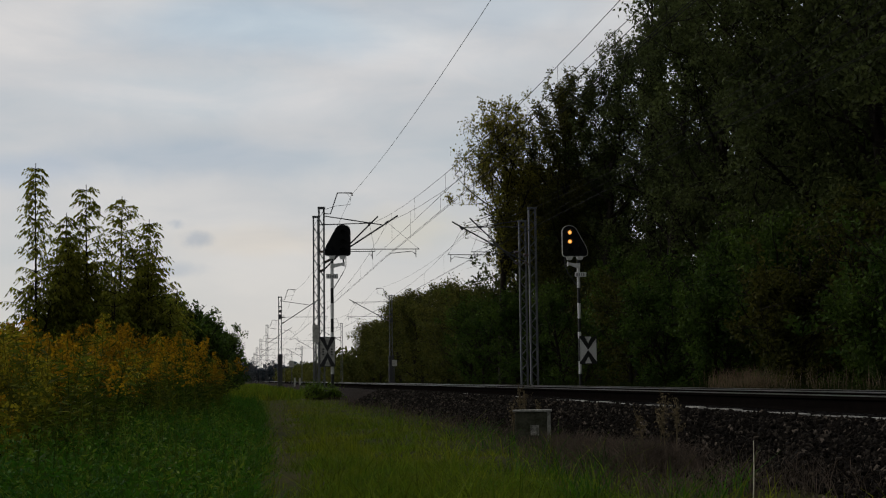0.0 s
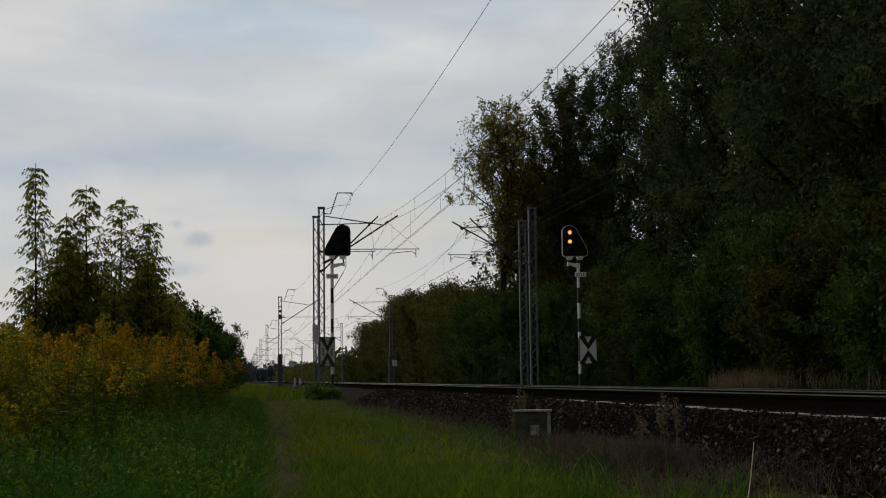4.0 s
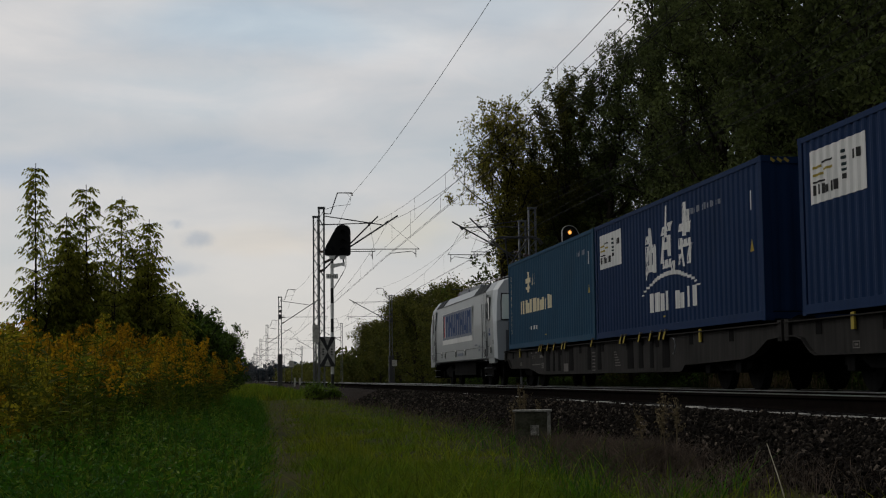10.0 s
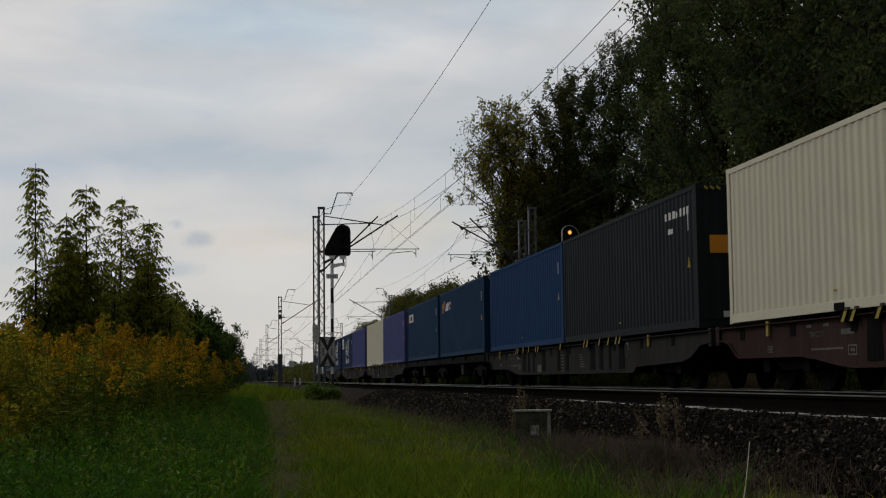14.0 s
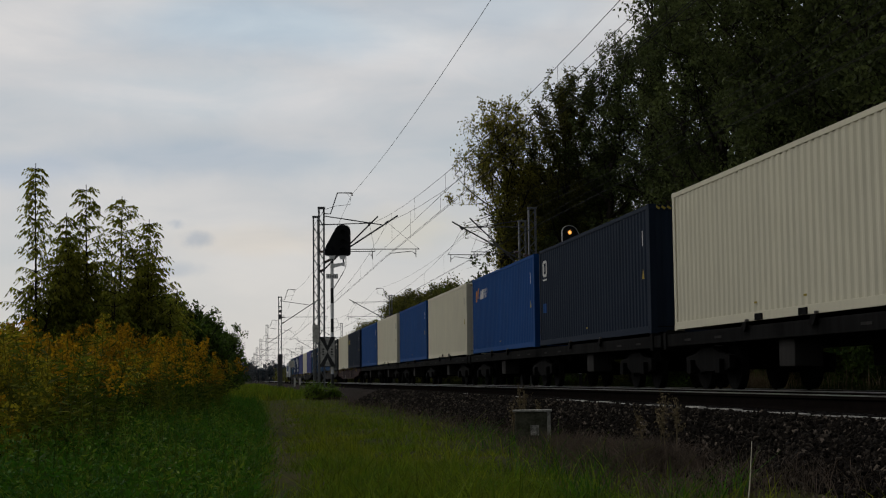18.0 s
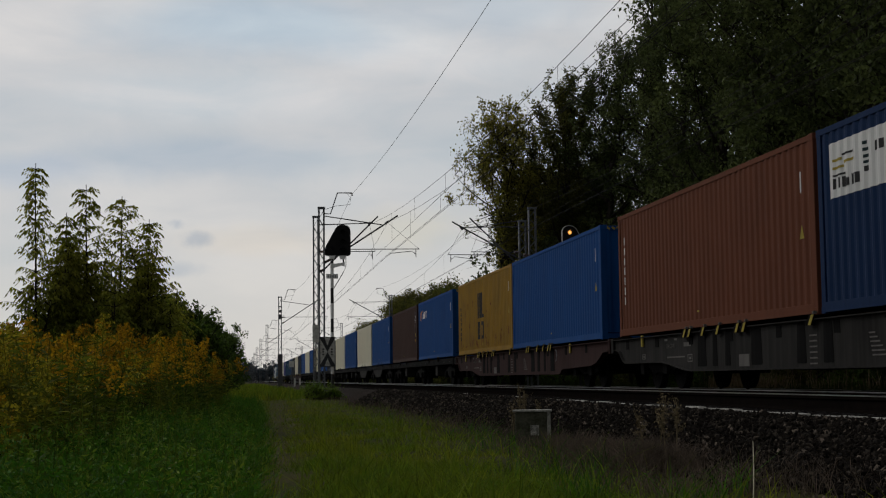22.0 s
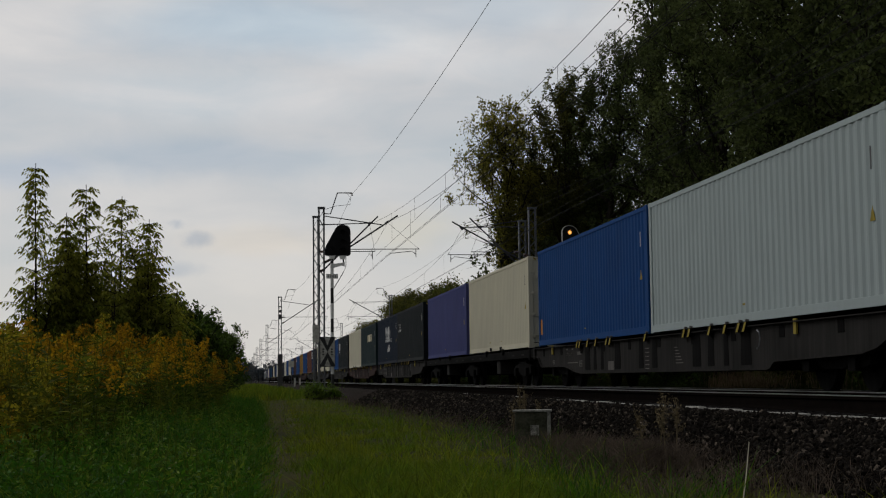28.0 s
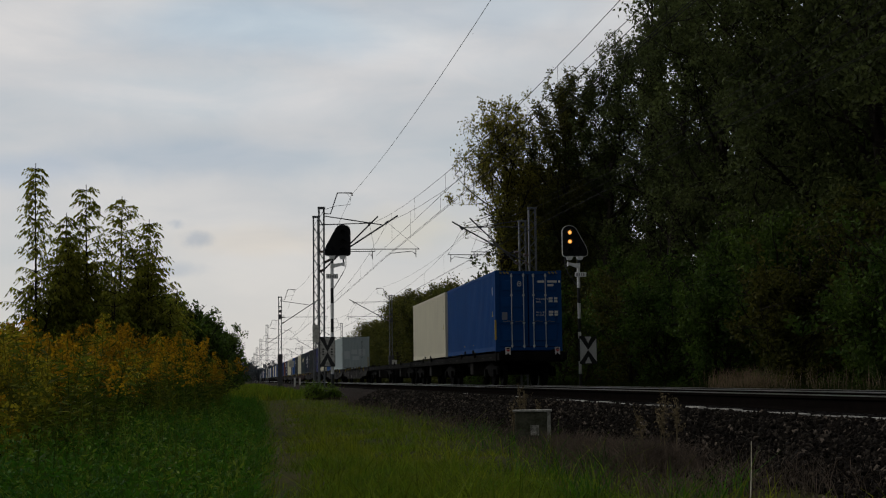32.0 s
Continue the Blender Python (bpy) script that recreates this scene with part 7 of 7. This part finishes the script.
        part("skirt_line", boxes((min(x, x + sx * 0.004), max(x, x + sx * 0.004), -L + 1.0, -1.0, 1.33, 1.345)), M["galv_dark"], body)
        for y in (-0.95, -L + 0.95):
            part("skirt", prism(rounded([(y - 0.62, 0.74), (y + 0.62, 0.74), (y + 0.62, 1.2), (y - 0.62, 1.2)], 0.06, 3), "x", sx * 1.36, sx * 1.46), PAINT["silver"], body, "corner skirt plate")
        for y, z in ((-4.2, 1.12), (-5.2, 1.10), (-8.4, 1.12), (-10.9, 1.12), (-1.1, 1.12), (-L + 1.0, 1.12)):
            part("inspection_plate", boxes((min(x, x + sx * 0.006), max(x, x + sx * 0.006), y - 0.1, y + 0.1, z, z + 0.24)), PAINT["marking"], body, "white-edged inspection plate")
            part("inspection_hole", boxes((min(x, x + sx * 0.009), max(x, x + sx * 0.009), y - 0.115, y + 0.03, z - 0.015, z + 0.19)), M["matt_black"], body)
        part("lettering", boxes((min(x, x + sx * 0.004), max(x, x + sx * 0.004), -10.4, -9.0, 1.12, 1.22)), PAINT["logo_grey"], body)
        for y0, y1, z0, z1, c in ((-L + 4.0, -L + 4.5, 1.42, 1.48, "logo_grey"), (-L + 3.3, -L + 3.6, 1.22, 1.30, "logo_grey"), (-L + 3.3, -L + 3.6, 1.36, 1.42, "logo_grey"), (-L + 1.05, -L + 1.35, 1.72, 1.82, "logo_blue"), (-L + 1.12, -L + 1.28, 1.86, 1.98, "logo_blue"), (-L + 0.42, -L + 0.52, 1.4, 1.54, "ink_logo")):
            part("marking", boxes((min(x, x + sx * 0.004), max(x, x + sx * 0.004), y0, y1, z0, z1)), PAINT[c], body)
        # roof shoulder grilles
        for y0, y1 in ((-3.2, -2.3), (-4.4, -3.3), (-L + 2.4, -L + 3.6), (-L + 3.7, -L + 5.0)):
            o = [(sx * 1.425, 3.335), (sx * 1.435, 3.345), (sx * 1.19, 3.665), (sx * 1.17, 3.65)]
            part("roof_grille", prism(o, "y", min(y0, y1), max(y0, y1)), PAINT["charcoal"], body, "dark roof grille")
        part("roof_seam", boxes((sx * 1.43 - 0.01, sx * 1.43 + 0.01, -L + 2.3, -2.3, 3.31, 3.335)), M["galv_dark"], body)
    for s, y in ((1, 0.0), (-1, -L)):
        # windscreen on the leaning front, lamps, buffers, plough
        o = [(1.27, 2.22), (1.22, 2.9), (1.17, 3.2), (-1.17, 3.2), (-1.22, 2.9), (-1.27, 2.22)]
        bmw = bmesh.new()
        f1 = [bmw.verts.new((x, y - s * (z - 1.9) * 0.42 + s * 0.012, z)) for x, z in o]
        f2 = [bmw.verts.new((x, y - s * (z - 1.9) * 0.42 - s * 0.05, z)) for x, z in o]
        bmw.faces.new(f1)
        bmw.faces.new(f2)
        for i in range(6):
            bmw.faces.new((f1[i], f1[(i + 1) % 6], f2[(i + 1) % 6], f2[i]))
        ws = part("windscreen", bmw, M["black"], body, "black-framed windscreen")
        o2 = [(x * 0.965, 2.72 + (z - 2.72) * 0.9) for x, z in o]
        bm2 = bmesh.new()
        bm2.faces.new([bm2.verts.new((x, y - s * (z - 1.9) * 0.42 + s * 0.018, z)) for x, z in o2])
        pane = part("pane", bm2, WINDSCREEN, ws)
        pane.modifiers.new("thick", "SOLIDIFY").thickness = 0.004
        part("lower_band", boxes((-1.12, 1.12, min(y, y + s * 0.012), max(y, y + s * 0.012), 0.95, 1.88), bevel=0.004), PAINT["silver_dark"], body, "blue-grey panel below the windscreen")
        for sx in (-0.85, 0.85):
            part("headlamp", boxes((sx - 0.16, sx + 0.16, min(y, y + s * 0.02), max(y, y + s * 0.02), 1.62, 1.76), bevel=0.006), GLASS, body)
            link("buffer", BUFFER, PAINT["wagon_dark"], e, m=pose(sx, y - s * 0.1, 1.02, 0, 0, 0 if s > 0 else 180))
            part("front_rail", tubes(([(sx * 1.2, y + s * 0.04, 1.4), (sx * 1.2, y + s * 0.06, 2.15)], 0.016), sides=6), M["black"], body)
        part("plough", boxes((-1.2, 1.2, min(y - s * 0.05, y - s * 0.15), max(y - s * 0.05, y - s * 0.15), 0.25, 0.85)), PAINT["wagon_dark"], e)
    part("underframe", boxes((-1.2, 1.2, -11.8, -6.1, 0.35, 1.0), bevel=0.03), PAINT["wagon_dark"], e)
    part("floor", boxes((-1.3, 1.3, -L + 0.4, -0.4, 0.84, 1.02)), PAINT["wagon_dark"], e)
    for y in (-3.8, -L + 3.8):
        add_bogie(e, y, 2.6, 0.46)
    # roof gear
    part("roof_hatch", boxes((-0.95, 0.95, -8.6, -6.0, 3.70, 3.86), bevel=0.04), PAINT["silver_dark"], body)
    part("roof_hatch", boxes((-0.95, 0.95, -11.6, -9.0, 3.70, 3.86), bevel=0.04), PAINT["silver_dark"], body)
    for y in (-3.0, -4.1, -5.2, -12.7, -13.4):
        for sx in (-0.5, 0.5):
            runs = [([(sx, y, 3.72 + 0.06 * q), (sx, y, 3.76 + 0.06 * q)], [0.09, 0.05]) for q in range(5)]
            part("roof_insulator", tubes(*runs, sides=8), M["insulator"], body)
    part("roof_conductor", tubes(([(0.5, -2.6, 4.05), (0.5, -13.6, 4.05)], 0.02), ([(-0.5, -3.0, 4.05), (-0.5, -13.0, 4.02)], 0.02), sides=6), M["galv"], body)
    # folded pantograph at the front, raised one at the back
    part("folded_pantograph", tubes(([(-0.5, -2.6, 3.98), (-0.5, -4.9, 4.1), (-0.3, -2.9, 4.2)], 0.025), ([(0.5, -2.6, 3.98), (0.5, -4.9, 4.1), (0.3, -2.9, 4.2)], 0.025), ([(-0.8, -2.9, 4.22), (0.8, -2.9, 4.22)], 0.025), sides=6), M["galv_dark"], e)
    by, top = -L + 3.9, 5.40
    pg = part("pantograph", tubes(([(-0.45, by, 3.98), (0.45, by, 3.98)], 0.035), ([(0, by, 4.0), (0, by + 1.25, 4.55)], 0.05), sides=8), M["galv_dark"], e, "raised pantograph pressed to the wire")
    part("upper_arm", tubes(([(-0.05, by + 1.25, 4.55), (-0.42, by - 0.25, top)], 0.03), ([(0.05, by + 1.25, 4.55), (0.42, by - 0.25, top)], 0.03), sides=6), M["galv_dark"], pg)
    part("thrust_rod", tubes(([(0.12, by + 0.25, 4.0), (0.12, by + 1.15, 4.42)], 0.02), ([(0, by + 1.25, 4.55), (0, by + 1.3, 4.0)], 0.012), sides=6), M["galv_dark"], pg)
    for dy in (-0.18, 0.18):
        pts = [(-0.98, by - 0.25 + dy, top - 0.2), (-0.86, by - 0.25 + dy, top - 0.02), (-0.65, by - 0.25 + dy, top + 0.06), (0.65, by - 0.25 + dy, top + 0.06), (0.86, by - 0.25 + dy, top - 0.02), (0.98, by - 0.25 + dy, top - 0.2)]
        part("contact_strip", tubes((pts, 0.03), sides=6), M["galv_dark"], pg, "curved collector strip")
    part("strip_carrier", tubes(([(-0.45, by - 0.45, top), (-0.45, by - 0.05, top)], 0.03), ([(0.45, by - 0.45, top), (0.45, by - 0.05, top)], 0.03), sides=6), M["galv_dark"], pg)
    part("roof_conduit", tubes(([(-0.4, -L + 4.4, 4.0), (-0.3, -L + 1.2, 3.95)], 0.03), ([(0.4, -L + 4.4, 4.0), (0.3, -L + 1.2, 3.95)], 0.03), sides=6), M["galv_dark"], e)
    return e


LOCO = build_loco()
MOVERS.append((LOCO, 343.0, TRAIN_Z))


# ---- a bird that crosses the sky, and a straw that sways in the wind ----
def build_bird(k=1.0):
    e = empty("bird")
    tagged(e, "small dark bird flying across the cloudy sky", "bird")
    part("body", tubes(([(-0.24, 0, 0), (-0.12, 0, 0.01), (0.04, 0, 0.01), (0.17, 0, 0.02), (0.26, 0, 0.01)], [0.01, 0.05, 0.07, 0.045, 0.008]), sides=8), M["black"], e)
    wings = []
    for s in (-1, 1):
        bm = bmesh.new()
        bm.faces.new([bm.verts.new(p) for p in ((0.1, 0, 0), (0.09, s * 0.22, 0.07), (0.0, s * 0.46, 0.02), (-0.06, s * 0.24, 0.05), (-0.08, 0, 0))])
        ob = part("wing", bm, M["black"], e)
        ob.modifiers.new("thick", "SOLIDIFY").thickness = 0.012
        wings.append((ob, s))
    part("tail", prism([(-0.36, -0.07), (-0.36, 0.07), (-0.2, 0.02), (-0.2, -0.02)], "z", -0.006, 0.006), M["black"], e)
    for ob in e.children:
        ob.data.transform(Matrix.Scale(k, 4))
    return e, wings


BIRD, WINGS = build_bird(0.6)
FAR_BIRD, FAR_WINGS = build_bird()
STRAW = build_stalk("straw", 2.94, 8.2, 0.46, "straw", "long pale dry straw standing before the ballast", 350, False)


# ---- pieces: sleepers and ballast stones ----
def sleeper_mesh():
    return mesh_of(prism([(-1.3, 0.0), (-1.3, 0.20), (-0.95, 0.21), (-0.55, 0.2), (-0.35, 0.16), (0.35, 0.16), (0.55, 0.2), (0.95, 0.21), (1.3, 0.20), (1.3, 0.0)], "y", -0.14, 0.14), "sleeper")


SLEEPER = sleeper_mesh()
SLEEPER_END = mesh_of(boxes((-0.004, 0.085, -0.24, 0.24, 0.05, 0.222), bevel=0.018), "sleeper_end")
rs = random.Random(17)
for axis, top, par, n in ((NEAR, RAIL_N, TRACK_N, 110), (FAR, RAIL_F, TRACK_F, 40)):
    for i in range(n):
        sl = link("sleeper", SLEEPER, M["sleeper_dark"], par, m=pose(axis + rs.uniform(-0.02, 0.02), 6.0 + 0.6 * i, top - 0.165 - 0.21 + rs.uniform(-0.006, 0.010), 0, rs.uniform(-0.3, 0.3), rs.uniform(-1.5, 1.5)))
        if axis == NEAR and i < 46:
            link("sleeper_end", SLEEPER_END, M["concrete"], sl, m=pose(-1.305 - rs.uniform(0, 0.03), 0, 0))
    joined = []
    for i in range(n, 500):
        y = 6.0 + 0.6 * i
        joined.append((axis - 1.3, axis + 1.3, y - 0.13, y + 0.13, top - 0.37, top - 0.165))
    V = np.array([[(b[x], b[2 + y], b[4 + z]) for x in (0, 1) for y in (0, 1) for z in (0, 1)] for b in joined], float).reshape(-1, 3)
    f = np.array(((0, 1, 3, 2), (4, 6, 7, 5), (0, 4, 5, 1), (2, 3, 7, 6), (0, 2, 6, 4), (1, 5, 7, 3)))
    F = (np.arange(len(joined))[:, None, None] * 8 + f[None]).reshape(-1, 4)
    tagged(link("sleeper_row", mesh_np("sleeper_row", V, F), M["sleeper_dark"], par), "far concrete sleepers", kind="stuff")


def stone_shapes(n):
    rng = np.random.default_rng(3)
    out = []
    for _ in range(n):
        bm = bmesh.new()
        bmesh.ops.create_cube(bm, size=1.5)
        for v in bm.verts:
            v.co = v.co * (0.7 + 0.4 * rng.random()) + Vector(rng.normal(size=3) * 0.22)
        bmesh.ops.triangulate(bm, faces=bm.faces)
        out.append((np.array([v.co[:] for v in bm.verts]), np.array([[v.index for v in f.verts] for f in bm.faces])))
        bm.free()
    return out


def bed_height(x):
    return np.interp(x, [3.45, 3.7, 4.62, 4.88, 5.0, 7.4], [0.05, 0.05, 0.462, 0.474, 0.46, 0.46])


def more_stones(rng, shapes):
    """Black stones heaped between the rail foot and the sleeper ends."""
    n = 9000
    x, y = 5.0 + 0.40 * rng.random(n), 7.5 + 60 * rng.random(n) ** 1.6
    v, f = shapes[0]
    a = rng.random((n, 1)) * 6.283
    s = 0.016 + 0.02 * rng.random((n, 1))
    P = v[None] * np.array([1.2, 1.0, 0.6])
    X = (P[..., 0] * np.cos(a) - P[..., 1] * np.sin(a)) * s + x[:, None]
    Y = (P[..., 0] * np.sin(a) + P[..., 1] * np.cos(a)) * s + y[:, None]
    Z = P[..., 2] * s + 0.485 + 0.012 * rng.random((n, 1))
    V = np.stack([X, Y, Z], -1).reshape(-1, 3)
    F = (np.arange(n)[:, None, None] * len(v) + f[None]).reshape(-1, 3)
    tagged(link("oily_stones", mesh_np("oily_stones", V, F), M["shaded_bed"], BED), "stones beside the rail, shade and grime put into their colour", kind="stuff")


def build_stones():
    """Crushed stone on the near shoulder: the nearest pieces singly, the rest as one mass."""
    rng = np.random.default_rng(9)
    shapes = stone_shapes(9)
    meshes = [mesh_np("ballast_stone", v * 1.0, f) for v, f in shapes]
    for k in range(290):
        x, y = 3.95 + 0.75 * rng.random(), 8.0 + 3.2 * rng.random()
        s = 0.011 + 0.017 * rng.random()
        m = pose(x, y, float(bed_height(x)) + s * 0.5, *(rng.random(3) * 360)) @ Matrix.Diagonal((s * 1.25, s, s * 0.75, 1))
        link("ballast_stone", meshes[k % 9], M["stone1"], BED, m=m)
    n = 40000
    x = 3.45 + 1.39 * rng.random(n) ** 0.75
    y = 7.5 + 42 * rng.random(n) ** 1.5
    z = bed_height(x)
    Vs, Fs = [], []
    for k, (v, f) in enumerate(shapes):
        sel = np.arange(k, n, 9)
        s = (0.008 + 0.018 * rng.random((len(sel), 1, 1)) ** 1.5) * (1 + 0.45 * (y[sel, None, None] > 22))
        q = rng.normal(size=(len(sel), 4))
        q /= np.linalg.norm(q, axis=1, keepdims=True)
        w, a, b, c = q.T
        R = np.stack([1 - 2 * (b * b + c * c), 2 * (a * b - c * w), 2 * (a * c + b * w), 2 * (a * b + c * w), 1 - 2 * (a * a + c * c), 2 * (b * c - a * w), 2 * (a * c - b * w), 2 * (b * c + a * w), 1 - 2 * (a * a + b * b)], 1).reshape(-1, 3, 3)
        P = np.einsum("nij,kj->nki", R, v * np.array([1.7, 1.0, 0.45])) * s + np.stack([x[sel], y[sel], z[sel] + 0.012], 1)[:, None]
        base = sum(len(p) for p in Vs)
        Vs.append(P.reshape(-1, 3))
        Fs.append((np.arange(len(sel))[:, None, None] * len(v) + f[None] + base).reshape(-1, 3))
    more_stones(rng, shapes)
    tagged(link("ballast_stones", mesh_np("ballast_stones", np.concatenate(Vs), np.concatenate(Fs)), M["stone"], BED), "loose crushed stone on the shoulder", kind="stuff")


build_stones()


# ---- what moves ----
def train_way(t):
    """How far the train has come at t seconds, in metres, from where it stands at 20 s."""
    a = t - 20.0
    return 27.807 * a + 0.0219 * a * a - 0.00075 * a ** 3


def motions():
    times = [2.0 * k for k in range(17)]
    for ob, u, z in MOVERS:
        walk(ob, [(t, pose(FAR, train_way(t) + u, z)) for t in times])
    # the bird: side, height over the path of 110 m ahead
    way = ((0.0, -52, 15.0), (3.5, -22.0, 20.0), (5.5, -5.8, 20.2), (5.8, -3.45, 19.8), (6.0, -1.64, 20.05), (6.2, 0.25, 20.4), (6.5, 3.44, 20.7), (6.8, 6.35, 20.97), (7.0, 8.29, 21.04), (7.2, 10.15, 20.9), (7.5, 13.1, 20.6), (9.0, 27.5, 19.5), (32.0, 240, 30.0))
    walk(BIRD, [(t, pose(x, 110, z)) for t, x, z in way])
    walk(FAR_BIRD, [(t, pose(x, 480, z)) for t, x, z in ((0.0, 35.9, 200.4), (30.0, 75.9, 140.4), (31.0, 76.1, 127.1), (31.5, 76.2, 121.7), (32.0, 77.7, 117.0))])
    for wing, s in FAR_WINGS:
        walk(wing, [(0.0, pose(0, 0, 0))] + [(30.0 + 0.2 * k, pose(0, 0, 0, s * (30 if k % 2 else -15), 0, 0)) for k in range(10)] + [(32.0, pose(0, 0, 0))])
    for wing, s in WINGS:
        rows = [(0.0, pose(0, 0, 0))] + [(4.0 + 0.1 * k, pose(0, 0, 0, s * (35 if k % 2 else -20), 0, 0)) for k in range(60)] + [(32.0, pose(0, 0, 0))]
        walk(wing, rows)
    base = STRAW.matrix_basis.translation.copy()
    sway = ((0, 2.926, 5.3), (3, 2.819, 18.9), (6, 3.076, -10.4), (7, 2.933, 5.3), (8, 3.014, -2.3), (9, 3.127, -14.3), (10, 3.14, -13.7), (11, 3.023, -3.5), (12, 2.968, 3.0), (14, 2.861, 11.1), (17, 2.839, 13.9), (19, 2.947, 3.0), (22, 2.927, 4.7), (25, 2.794, 17.8), (28, 2.858, 11.1), (31, 2.858, 11.1), (32, 2.908, 5.9))
    walk(STRAW, [(t, pose(x, base.y, base.z, 0, d, 0)) for t, x, d in sway])


motions()
